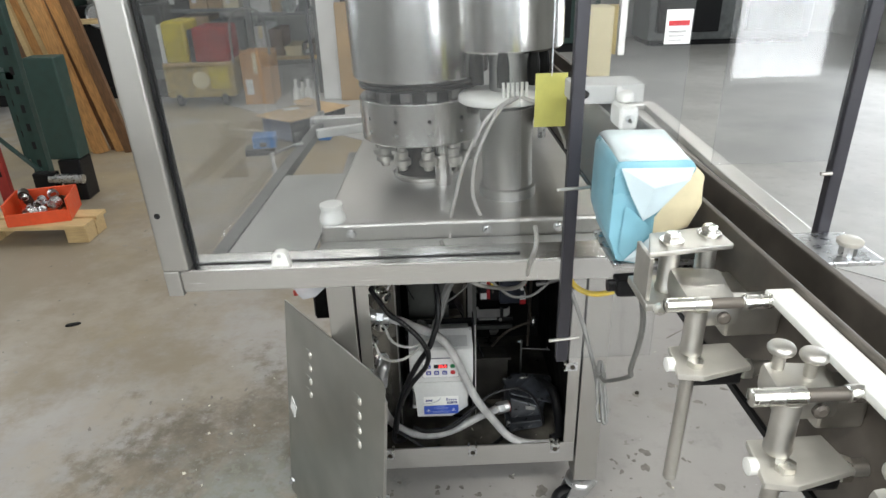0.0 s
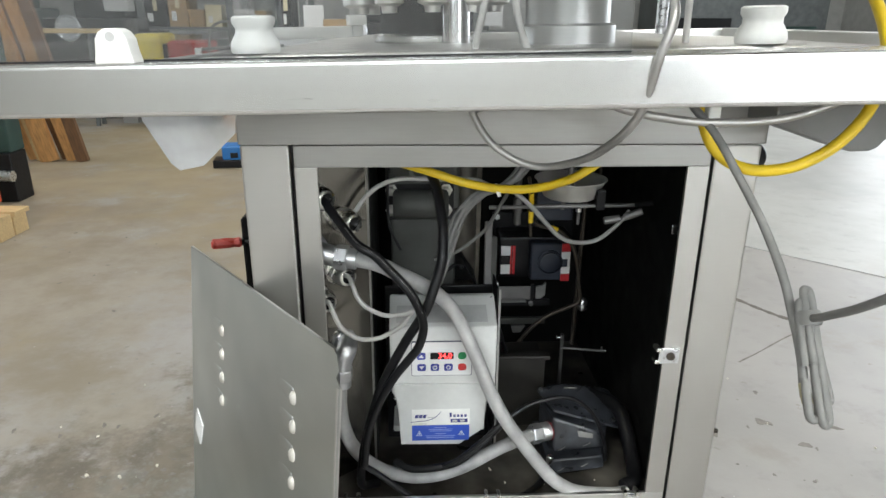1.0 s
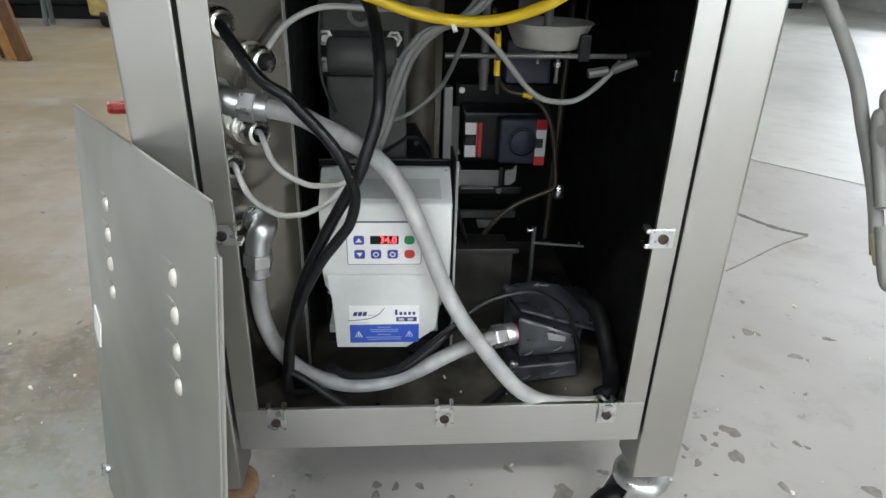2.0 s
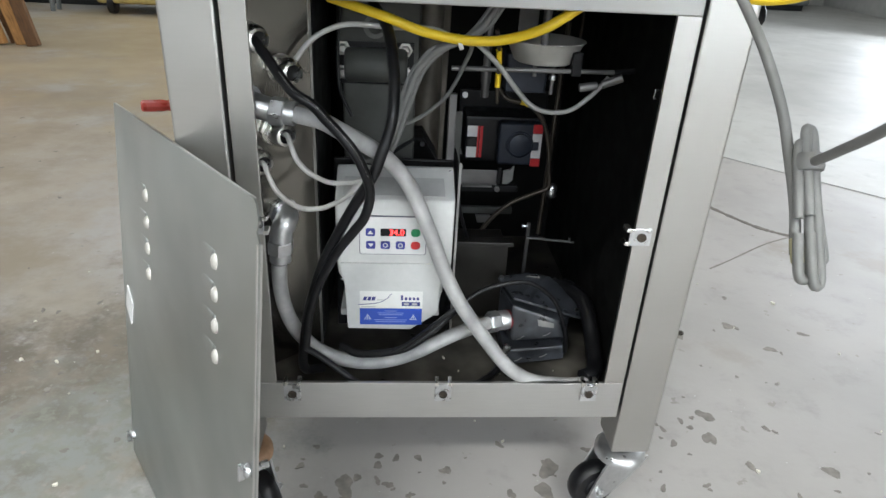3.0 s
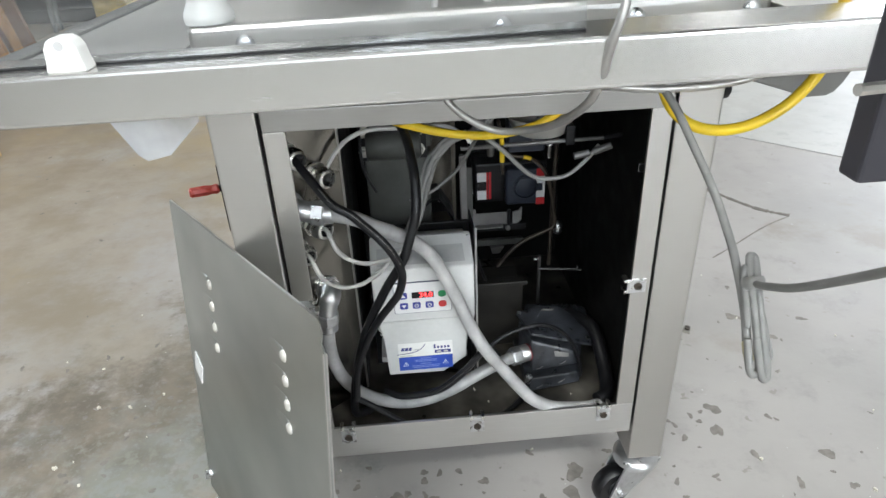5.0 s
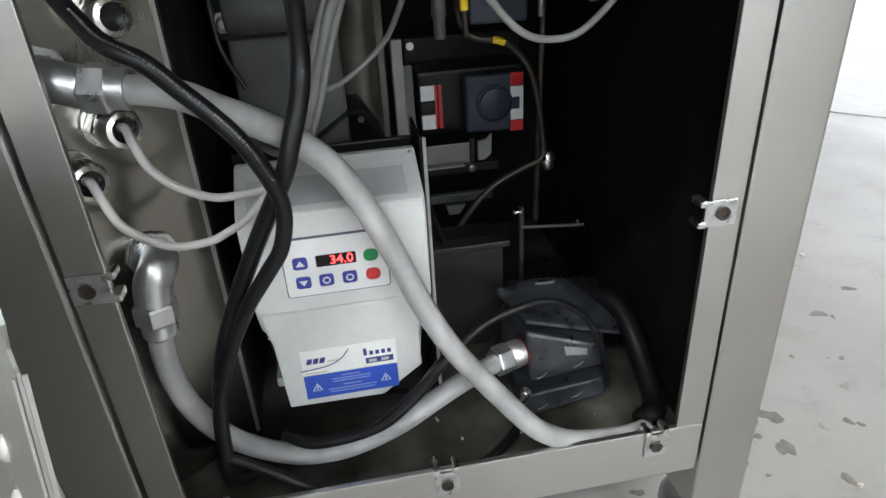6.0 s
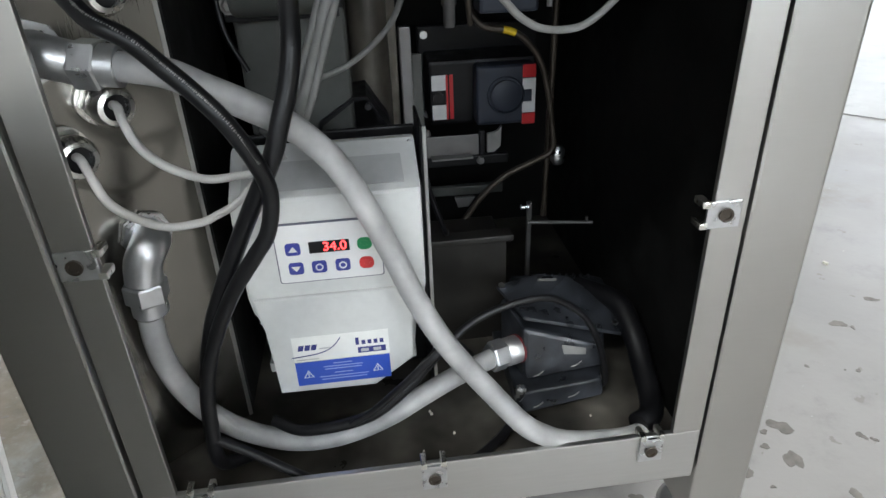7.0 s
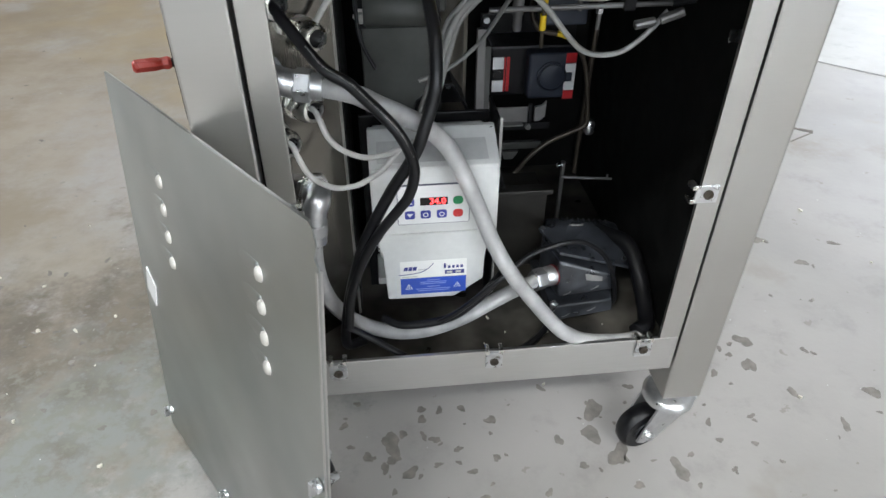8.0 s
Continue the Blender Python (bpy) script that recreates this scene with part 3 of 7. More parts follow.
for x0, x1, y0, y1 in ((0, 0.0016, 0, PH), (PW - 0.0016, PW, 0, PH - 0.040), (0.002, PW - 0.016, PH - 0.0016, PH), (0.002, PW - 0.002, 0, 0.0016)):
    part("folded_edge", box(x0, x1, y0, y1, -0.0038, -0.0017), STEEL_H, panel, "bright folded edge")


part("side_flange", box(PW - 0.0030, PW, 0.004, PH - 0.040, 0.0002, 0.0018, 0.0006), STEEL_H, panel, "bright turned flange")


def louvre(x, y):
    """A pressed scoop: a long soft tail that swells to a short mouth, coloured paler as its highlight."""
    bm = bmesh.new()
    loops = []
    for k in range(9):
        s = k / 8
        h = 0.0026 * s ** 1.5
        w = 0.0075 + 0.0040 * s ** 0.8
        loops.append([bm.verts.new((x - 0.066 + 0.066 * s, y + 0.004 * (1 - s) + w * math.cos(a), h * math.sin(a) - 0.0005)) for a in [math.pi * j / 8 for j in range(9)]])
    for a, c in zip(loops, loops[1:]):
        for j in range(8):
            bm.faces.new((a[j], a[j + 1], c[j + 1], c[j]))
    bm.faces.new(loops[-1])
    bmesh.ops.recalc_face_normals(bm, faces=bm.faces)
    l = part("louvre", bm, PANEL, panel, "pressed ventilation louvre", "all")
    # the dome's highlight is painted by giving it a paler metal
    dome = lathe([(0.0001, 0.0048), (0.0030, 0.0045), (0.0058, 0.0033), (0.0074, 0.0014), (0.0080, -0.0004)][::-1], 16, pose(x, y - 0.001, 0) @ Matrix.Diagonal((0.88, 1.20, 1.0, 1.0)))
    part("louvre_mouth", dome, PALE_M, l, "rounded mouth with its highlight put into a paler colour", "all")


for x in (0.156, 0.413):
    for k in range(4):
        louvre(x, 0.401 + 0.0378 * k)
part("latch_tab", prism([(0.018, 0.292), (0.046, 0.272), (0.060, 0.312), (0.030, 0.332)], 0.0005, 0.0025), LABEL, panel, "white sticker over the latch slot")


def fastener(x, y):
    bm = lathe([(0.0045, -0.02), (0.0045, 0.001), (0.008, 0.001), (0.008, 0.005), (0.005, 0.0075)], 12, pose(x, y, 0))
    f = part("fastener", bm, ZINC, panel, "quarter-turn fastener", True)
    w = box(x - 0.002, x + 0.002, y - 0.010, y + 0.010, 0.0055, 0.013, 0.0012)
    part("wing", w, ZINC, f)


for x, y in ((0.018, 0.045), (0.232, 0.040), (0.452, 0.040), (0.510, 0.315)):
    fastener(x, y)

# ---- motor drive ----
drive = thing("motor_drive", "light grey motor drive with keypad and lit red display", "motor drive")


def ring_loft(sections, depth, r):
    """A moulded body: rounded outlines in x and y, one above another."""
    b = bmesh.new()
    rings = [[b.verts.new((x, y, z)) for x, y in round_outline(xl, xr, yf, depth, r, 3)] for z, xl, xr, yf in sections]
    for a, c in zip(rings, rings[1:]):
        for i in range(len(a)):
            j = (i + 1) % len(a)
            b.faces.new((a[i], a[j], c[j], c[i]))
    b.faces.new(rings[0][::-1])
    b.faces.new(rings[-1])
    return b


part("housing", ring_loft([(0.330, -0.141, -0.006, 0.094), (0.388, -0.148, -0.001, 0.086), (0.404, -0.154, 0.006, 0.078), (0.424, -0.1555, 0.008, 0.0735), (0.500, -0.1560, 0.0085, 0.0745),
                           (0.517, -0.1560, 0.0085, 0.0760), (0.5195, -0.1560, 0.0085, 0.0775), (0.5455, -0.1565, 0.0085, 0.1275), (0.5475, -0.1555, 0.0080, 0.1310)], 0.1385, 0.003), DRIVE, drive)
part("rear_case", box(-0.150, 0.003, 0.1390, 0.1935, 0.335, 0.525, 0.003), DRIVE, drive)
# lower cover with a cut-off corner, held by two screws
part("lower_cover", prism([(-0.1415, 0.3140), (-0.0480, 0.3125), (-0.0080, 0.3420), (-0.0065, 0.3900), (0.0010, 0.4050), (0.0030, 0.4240), (-0.1510, 0.4240), (-0.1490, 0.4050), (-0.1455, 0.3900)],
                          -0.120, -0.0700, 0.0020, pose(0, 0, 0, 90)), DRIVE, drive, "lower cover with a cut-off corner")
# grey strip let into the slope, its colour standing for the recess's shade
bm = bmesh.new()
v = [bm.verts.new(c) for c in ((-0.146, 0.0839, 0.5235), (-0.005, 0.0839, 0.5235), (-0.006, 0.1135, 0.5390), (-0.145, 0.1135, 0.5390))]
f = bm.faces.new(v)
r = bmesh.ops.extrude_face_region(bm, geom=[f])
bmesh.ops.translate(bm, verts=[g for g in r["geom"] if isinstance(g, bmesh.types.BMVert)], vec=(0, 0.004, -0.004))
bmesh.ops.recalc_face_normals(bm, faces=bm.faces)
part("grey_window", bm, DRIVE_G, drive, "mid grey strip standing for the shade in the sloped recess")
# keypad on the front face, which leans back a little
KM = Matrix.Translation((-0.0765, 0.0738, 0.4675)) @ Matrix.Rotation(radians(1), 4, "X") @ pose(0, 0, 0, 90, 0, 0)


def on_pad(bm):
    bm.transform(KM)
    return bm


pad = part("keypad", on_pad(prism(round_outline(-0.047, 0.047, -0.0297, 0.0297, 0.003), -0.004, 0.0016)), PADE, drive, "dark-edged keypad")
part("pad_face", on_pad(prism(round_outline(-0.0460, 0.0460, -0.0287, 0.0287, 0.0026), 0.0010, 0.0021)), LABEL, pad, "white keypad face")
scr = part("display", on_pad(prism(round_outline(-0.0175, 0.0182, -0.0002, 0.0112, 0.001), 0.0018, 0.0026)), BLACK_PL, pad, "black display window")


def lettering(name, text, size, m, material, parent):
    cu = bpy.data.curves.new(name, "FONT")
    cu.body, cu.size, cu.align_x, cu.align_y, cu.extrude = text, size, "CENTER", "CENTER", 0.0002
    t = new("tmp", cu)
    bpy.context.view_layer.update()
    me = bpy.data.meshes.new_from_object(t)
    bpy.data.objects.remove(t)
    me.transform(m)
    me.materials.clear()
    me.materials.append(material)
    ob = new(name, me)
    ob.parent = parent
    return ob


lettering("digits", "34.0", 0.0125, KM @ pose(0.0052, 0.0055, 0.003), LED, pad)["label"] = "lit red digits"
PAD_KEYS = [(-0.0315, 0.0055, BLUE_KEY), (-0.0310, -0.0143, BLUE_KEY), (-0.0105, -0.0143, BLUE_KEY), (0.0105, -0.0143, BLUE_KEY), (0.0315, 0.0055, GREEN_KEY), (0.0318, -0.0143, RED_KEY)]
for i, (kx, ky, km) in enumerate(PAD_KEYS):
    k = part("key", on_pad(prism(round_outline(kx - 0.0066, kx + 0.0066, ky - 0.0060, ky + 0.0060, 0.0028 if i < 4 else 0.0050), 0.0018, 0.0033, 0.0004)), km, pad)
    if i < 2:
        s = 1 if i == 0 else -1
        part("arrow", on_pad(prism([(kx - 0.004, ky - 0.0025 * s), (kx + 0.004, ky - 0.0025 * s), (kx, ky + 0.003 * s)][::s], 0.0032, 0.0037)), LABEL, k, "white arrow")
    else:
        part("symbol", on_pad(lathe([(0.0036, 0.0032), (0.0036, 0.0037), (0.0024, 0.0037), (0.0024, 0.0032)], 12, pose(kx, ky, 0), None, False)), LABEL if i < 4 else km, k)
# labels on the lower cover
LY = 0.0700
lab = part("maker_label", box(-0.1235, -0.0315, LY - 0.0004, LY + 0.002, 0.3505, 0.3790), WHITE, drive, "white label with blank logo shapes")
sw = [(-0.1255 + 0.0480 * s, LY - 0.0007, 0.3560 + 0.0040 * s + 0.0150 * s ** 5) for s in [i / 9 for i in range(10)]]
part("logo_swoosh", sweep(sw, 0.0005, 6, 3), NAVY, lab)
for j in range(3):
    x = -0.1190 + 0.0062 * j
    part("logo_bar", prism([(x, 0.3635), (x + 0.0050, 0.3635), (x + 0.0066, 0.3695), (x + 0.0016, 0.3695)], -LY, 0.0009 - LY, 0, pose(0, 0, 0, 90)), NAVY, lab)
part("logo_tail", box(-0.0985, -0.0880, LY - 0.0009, LY, 0.3638, 0.3650), DRIVE_G, lab)
part("small_print", box(-0.1215, -0.1000, LY - 0.0009, LY, 0.3522, 0.3532), DRIVE_G, lab)
part("logo_block", box(-0.0620, -0.0350, LY - 0.0009, LY, 0.3545, 0.3610), NAVY, lab)
for i in range(2):
    part("block_mark", box(-0.0590 + 0.0120 * i, -0.0515 + 0.0120 * i, LY - 0.0012, LY - 0.0009, 0.3560, 0.3595), DRIVE_G, lab)
for i, w in enumerate((0.0032, 0.0036, 0.0036, 0.0036, 0.0036)):
    part("logo_stroke", box(-0.0635 + 0.0058 * i, -0.0635 + 0.0058 * i + w, LY - 0.0009, LY, 0.3645, 0.3690 + (0.0035 if i == 0 else 0)), NAVY, lab)
warn = part("warning_label", box(-0.1235, -0.0320, LY - 0.0006, LY + 0.002, 0.3215, 0.3495), BLUE_L, drive, "blue warning label with white triangles")
for x in (-0.1120, -0.0445):
    tri_m = Matrix.Translation((x, LY - 0.0007, 0.3350)) @ pose(0, 0, 0, 90, 0, 0)
    part("triangle", prism([(-0.0050, -0.0042), (0.0050, -0.0042), (0, 0.0048)], 0, 0.0003, 0, tri_m), LABEL, warn)
    part("triangle_field", prism([(-0.0037, -0.0034), (0.0037, -0.0034), (0, 0.0032)], 0.0003, 0.0005, 0, tri_m), BLUE_L, warn)
    part("mark", prism([(-0.0005, -0.0028), (0.0005, -0.0028), (0.0005, 0.0014), (-0.0005, 0.0014)], 0.0005, 0.0007, 0, tri_m), LABEL, warn)
for z, w in ((0.3455, 0.009), (0.3420, 0.019), (0.3390, 0.018), (0.3340, 0.009), (0.3300, 0.024), (0.3268, 0.022)):
    part("print_bar", box(-0.078 - w, -0.078 + w, LY - 0.0009, LY, z - 0.0005, z + 0.0005), PRINT_W, warn)
for x, z in ((-0.1485, 0.392), (-0.0060, 0.392), (0.0040, 0.5430)):
    part("screw", lathe([(0.0035, 0), (0.0035, 0.002), (0.002, 0.003)], 12, pose(x, 0.0855 if z < 0.5 else 0.1285, z, 90)), ZINC, drive)
for x in (-0.146, -0.012):
    part("foot_tab", box(x - 0.008, x + 0.008, 0.100, 0.16, 0.318, 0.3295, 0.002), DRIVE, drive)

plate = thing("mounting_plate", "black painted mounting plate behind the motor drive", "bracket", m=pose(0.004, -0.001, 0.0))
part("back_plate", box(-0.172, 0.010, 0.196, 0.202, 0.239, 0.538, 0.002), BLACK_PL, plate)
part("side_flange", box(0.010, 0.013, 0.135, 0.202, 0.239, 0.556, 0.001), BLACK_PL, plate)
part("flange_edge", box(0.0125, 0.0160, 0.131, 0.1345, 0.262, 0.556, 0.001), CABLE, plate, "bare metal flange edge")

# ---- glands and conduits on the angled plate ----


def on_plate(s, z, off=0.0):
    return A + GD * s + GN * off + Vector((0, 0, z))


def gland(s, z):
    p = on_plate(s, z)
    g = thing("cable_gland", "nickel-plated cable gland screwed through the steel plate", "cable gland", "cable glands", between(p, p + GN) @ Matrix.Scale(1.1, 4))
    part("washer", lathe([(0.0165, 0.0005), (0.0165, 0.003)], 24), NICKEL, g, "", True)
    part("nut", lathe([(0.0150, 0.003), (0.0160, 0.004), (0.0160, 0.013), (0.0150, 0.014)], 6), NICKEL, g)
    part("dome", lathe([(0.0135, 0.014), (0.0145, 0.016), (0.0145, 0.024), (0.0120, 0.030), (0.0088, 0.031), (0.0085, 0.022)], 24, None, None, False), NICKEL, g, "", True)
    part("seal", lathe([(0.0095, 0.0215), (0.0095, 0.0235)], 20), BLACK, g, "black rubber seal")


gland(0.016, 0.733)
gland(0.058, 0.692)
gland(0.044, 0.616)
gland(0.010, 0.586)


def elbow_fitting(path, nut_a, nut_b, label):
    e = thing("conduit_elbow", label, "conduit fitting", "conduit fittings")
    part("elbow", sweep(path, 0.0150, 16, 6), CASTZ, e, "", True)
    a, c = Vector(nut_a), Vector(nut_b)
    L = (c - a).length
    part("hex_nut", lathe([(0.0168, 0), (0.0180, 0.002), (0.0180, L * 0.55), (0.0168, L * 0.6)], 6, between(a, c)), CASTZ, e)
    part("ferrule", lathe([(0.0146, L * 0.6), (0.0146, L)], 20, between(a, c)), CASTZ, e, "", True)
    p = Vector(path[0])
    part("lock_nut", lathe([(0.0215, 0.0005), (0.0215, 0.006)], 8, between(p, p + GN)), ZINC, e)
    return e


def conduit(points, label):
    c = thing("flexible_conduit", label, "conduit", "flexible conduits")
    part("tube", sweep(points, 0.0105, 14, 10), CONDUIT, c, "", True)
    for a, b in ((points[0], points[1]),):
        part("end_sleeve", lathe([(0.0112, 0.0), (0.0116, 0.001), (0.0116, 0.010), (0.0110, 0.011)], 18, between(a, b)), CABLE_D, c, "darker end sleeve", True)
    return c


p0 = on_plate(0.010, 0.658)
elbow_fitting([p0, p0 + GN * 0.010, (-0.243, 0.034, 0.656), (-0.226, 0.036, 0.650)], (-0.226, 0.036, 0.650), (-0.196, 0.032, 0.647), "zinc elbow connector of the upper grey conduit")
p0 = on_plate(0.050, 0.500)
elbow_fitting([p0, p0 + GN * 0.012, (-0.2185, 0.046, 0.498), (-0.2235, 0.042, 0.488), (-0.2260, 0.040, 0.472)], (-0.2260, 0.040, 0.473), (-0.2275, 0.040, 0.443), "zinc elbow connector of the lower grey conduit")
conduit([(-0.206, 0.034, 0.6480), (-0.165, 0.018, 0.6440), (-0.1396, 0.012, 0.6330), (-0.1133, 0.018, 0.6170), (-0.0858, 0.030, 0.5945), (-0.0608, 0.042, 0.5620), (-0.0410, 0.046, 0.5206), (-0.0225, 0.046, 0.4753), (-0.0040, 0.040, 0.4280),
         (0.0195, 0.030, 0.3840), (0.0520, 0.028, 0.3355), (0.0857, 0.012, 0.2970), (0.1080, 0.012, 0.2760), (0.1375, 0.015, 0.2590), (0.1890, 0.016, 0.2525), (0.222, 0.022, 0.2515)], "thick grey flexible conduit sagging across the motor drive")
cable("black_hose", [(0.214, 0.025, 0.2590), (0.234, 0.040, 0.263), (0.240, 0.085, 0.285), (0.238, 0.125, 0.312), (0.230, 0.155, 0.325), (0.20, 0.20, 0.32)], 0.0125, BLACK, "thick black hose curving up behind the motor", "hose", 8, 12)
conduit([(-0.2290, 0.040, 0.4500), (-0.2310, 0.041, 0.4080), (-0.2280, 0.048, 0.3660), (-0.2180, 0.058, 0.3240), (-0.1985, 0.063, 0.2920), (-0.1694, 0.062, 0.2717), (-0.1350, 0.056, 0.2640), (-0.1000, 0.055, 0.2630),
         (-0.0660, 0.058, 0.2680), (-0.0320, 0.057, 0.2840), (0.0000, 0.062, 0.2995), (0.0320, 0.072, 0.3090), (0.0760, 0.095, 0.3100)], "thick grey flexible conduit looping down to the motor")

# ---- cables inside ----
cable("black_hose", [on_plate(0.016, 0.733, 0.02), (-0.2200, 0.010, 0.7150), (-0.1910, -0.020, 0.6875), (-0.1680, -0.028, 0.6745), (-0.1540, -0.025, 0.6580), (-0.1370, -0.025, 0.6390), (-0.1210, -0.028, 0.6190), (-0.1090, -0.020, 0.5890), (-0.1050, -0.010, 0.5600),
      (-0.1120, -0.006, 0.5300), (-0.1250, -0.004, 0.5100), (-0.1480, 0.000, 0.477), (-0.172, 0.004, 0.430), (-0.188, 0.006, 0.38), (-0.196, 0.012, 0.32)], 0.0062, BLACK, "black rubber hose hanging from a cable gland", "hose")
HOSE = spline([(-0.2060, -0.006, 0.7010), (-0.1910, -0.020, 0.6875), (-0.1680, -0.028, 0.6745), (-0.1540, -0.025, 0.6580), (-0.1370, -0.025, 0.6390), (-0.1210, -0.028, 0.6190), (-0.1090, -0.020, 0.5890)], 9)
marks = bmesh.new()
for i in range(len(HOSE) - 1):
    a, c = HOSE[i], HOSE[i + 1]
    side = Vector((0.35, -0.9, 0.45))
    side = (side - side.dot((c - a).normalized()) * (c - a).normalized()).normalized()
    up = side.cross((c - a).normalized())
    for k in range(2):
        p = a.lerp(c, 0.5 * k)
        q = a.lerp(c, 0.5 * k + random.uniform(0.10, 0.30))
        h = random.uniform(0.0005, 0.0010)
        vs = [marks.verts.new(v + side * d) for d in (0.0058, 0.00635) for v in (p - up * h, q - up * h, q + up * h, p + up * h)]
        bmesh.ops.convex_hull(marks, input=vs)
hose = bpy.data.objects["black_hose.001"]
part("print", marks, SHELL, hose, "worn grey print")
cable("black_cable", [(-0.118, 0.16, 0.785), (-0.106, 0.121, 0.767), (-0.087, 0.079, 0.743), (-0.0785, 0.040, 0.7050), (-0.0775, 0.022, 0.6760), (-0.0790, 0.012, 0.6540), (-0.0836, 0.008, 0.6330), (-0.0916, 0.003, 0.6100), (-0.1000, 0.000, 0.5870), (-0.1127, 0.001, 0.5630),
      (-0.1280, 0.008, 0.5350), (-0.1425, 0.010, 0.5070), (-0.1577, 0.012, 0.4760), (-0.1700, 0.010, 0.4480), (-0.1800, 0.008, 0.4160), (-0.1900, 0.012, 0.3750), (-0.1980, 0.020, 0.3280), (-0.203, 0.035, 0.268), (-0.18, 0.06, 0.248)], 0.0070, BLACK, "thick black cable hanging through the cabinet")
cable("black_cable", [(-0.196, 0.012, 0.32), (-0.174, 0.0145, 0.3005), (-0.140, 0.0140, 0.2705), (-0.122, 0.0135, 0.2560), (-0.106, 0.0130, 0.2455)], 0.0045, BLACK, "thin black cable lying on the cabinet floor")
cable("grey_cable", [on_plate(0.044, 0.616, 0.02), on_plate(0.044, 0.617, 0.034), (-0.2030, 0.027, 0.6100), (-0.1970, 0.025, 0.5930), (-0.1870, 0.028, 0.5780), (-0.1730, 0.033, 0.5660), (-0.1570, 0.042, 0.5560), (-0.1366, 0.050, 0.5540), (-0.1260, 0.055, 0.5540), (-0.10, 0.062, 0.5640)], 0.0034, CABLE, "light grey cable from a gland")
cable("grey_cable", [on_plate(0.010, 0.586, 0.02), on_plate(0.010, 0.5865, 0.034), (-0.2310, 0.016, 0.5750), (-0.2210, 0.008, 0.5570), (-0.2080, 0.018, 0.5380), (-0.1918, 0.030, 0.5240), (-0.1700, 0.040, 0.5210), (-0.1580, 0.045, 0.5240), (-0.1466, 0.050, 0.5280), (-0.1350, 0.055, 0.5360), (-0.1200, 0.062, 0.5520)], 0.0034, CABLE, "light grey cable from a gland")
cable("grey_cable", [on_plate(0.058, 0.692, 0.02), (-0.198, 0.078, 0.705), (-0.184, 0.088, 0.722), (-0.165, 0.098, 0.735), (-0.135, 0.10, 0.744), (-0.085, 0.105, 0.742), (-0.03, 0.10, 0.742), (0.0, 0.085, 0.732)], 0.0034, CABLE, "light grey cable from a gland to the tied bundle")
for dx, dy, rr in ((0, 0, 0.0046), (-0.006, 0.006, 0.0034), (0.007, 0.004, 0.0034)):
    cable("grey_cable", [(0.055 + dx, 0.10, 0.785), (0.03 + dx, 0.09 + dy, 0.748), (0.004, 0.091 + dy, 0.731), (-0.020 + dx, 0.100 + dy, 0.719), (-0.036 + dx, 0.105, 0.705), (-0.050 + dx, 0.106 + dy, 0.684), (-0.064 + dx, 0.095, 0.650),
          (-0.078 + dx, 0.075 + dy, 0.612), (-0.092 + dx, 0.080, 0.582), (-0.108 + dx, 0.115, 0.562), (-0.125 + dx, 0.165, 0.553)], rr, CABLE_D, "grey cable in a tied bundle")
cable("grey_cable", [(0.008, 0.085, 0.730), (0.020, 0.105, 0.722), (0.016, 0.141, 0.694), (0.007, 0.173, 0.660), (-0.008, 0.188, 0.632), (-0.045, 0.184, 0.604), (-0.085, 0.175, 0.592)], 0.0028, CABLE_D, "thin grey cable behind the bundle")
cable("grey_cable", [(0.0, 0.085, 0.735), (0.018, 0.085, 0.734), (0.053, 0.095, 0.704), (0.082, 0.108, 0.671), (0.105, 0.118, 0.648), (0.130, 0.128, 0.636), (0.164, 0.135, 0.636), (0.192, 0.136, 0.656), (0.215, 0.136, 0.684)], 0.0034, CABLE_M, "light grey cable drooping to a rod clamp")
cable("yellow_cable", [(-0.16, 0.10, 0.775), (-0.090, 0.081, 0.757), (-0.046, 0.084, 0.742), (-0.003, 0.078, 0.735), (0.032, 0.070, 0.735), (0.059, 0.061, 0.740), (0.082, 0.049, 0.749), (0.105, 0.040, 0.761), (0.140, 0.036, 0.786)], 0.0062, YELLOW, "yellow cable sagging under the cabinet head")
tie = link("cable_tie", lathe([(0.010, -0.0025), (0.010, 0.0025)], 16, pose(0.002, 0.082, 0.731, 0, 70, 0)), WHITE)
tagged(tie, "white cable tie round the grey bundle", "cable tie")
cable("motor_cable", [(-0.075, 0.034, 0.296), (-0.045, 0.032, 0.318), (0.010, 0.030, 0.372), (0.050, 0.046, 0.395), (0.095, 0.056, 0.404), (0.130, 0.064, 0.397), (0.165, 0.072, 0.366), (0.188, 0.080, 0.318), (0.200, 0.088, 0.268), (0.198, 0.10, 0.2505)], 0.0036, BLACK, "thin black cable looped over the motor")
cable("black_cable", [(-0.152, 0.06, 0.29), (-0.12, 0.046, 0.285), (-0.06, 0.040, 0.298), (-0.02, 0.044, 0.325), (0.006, 0.056, 0.345), (0.030, 0.090, 0.338), (0.055, 0.13, 0.290), (0.065, 0.17, 0.247)], 0.0060, BLACK, "black cable running under the motor drive")
cable("black_cable", [(0.030, 0.0125, 0.2455), (0.06, 0.03, 0.2470), (0.09, 0.06, 0.250), (0.12, 0.12, 0.256), (0.14, 0.2, 0.255)], 0.005, BLACK, "black cable lying under the motor")

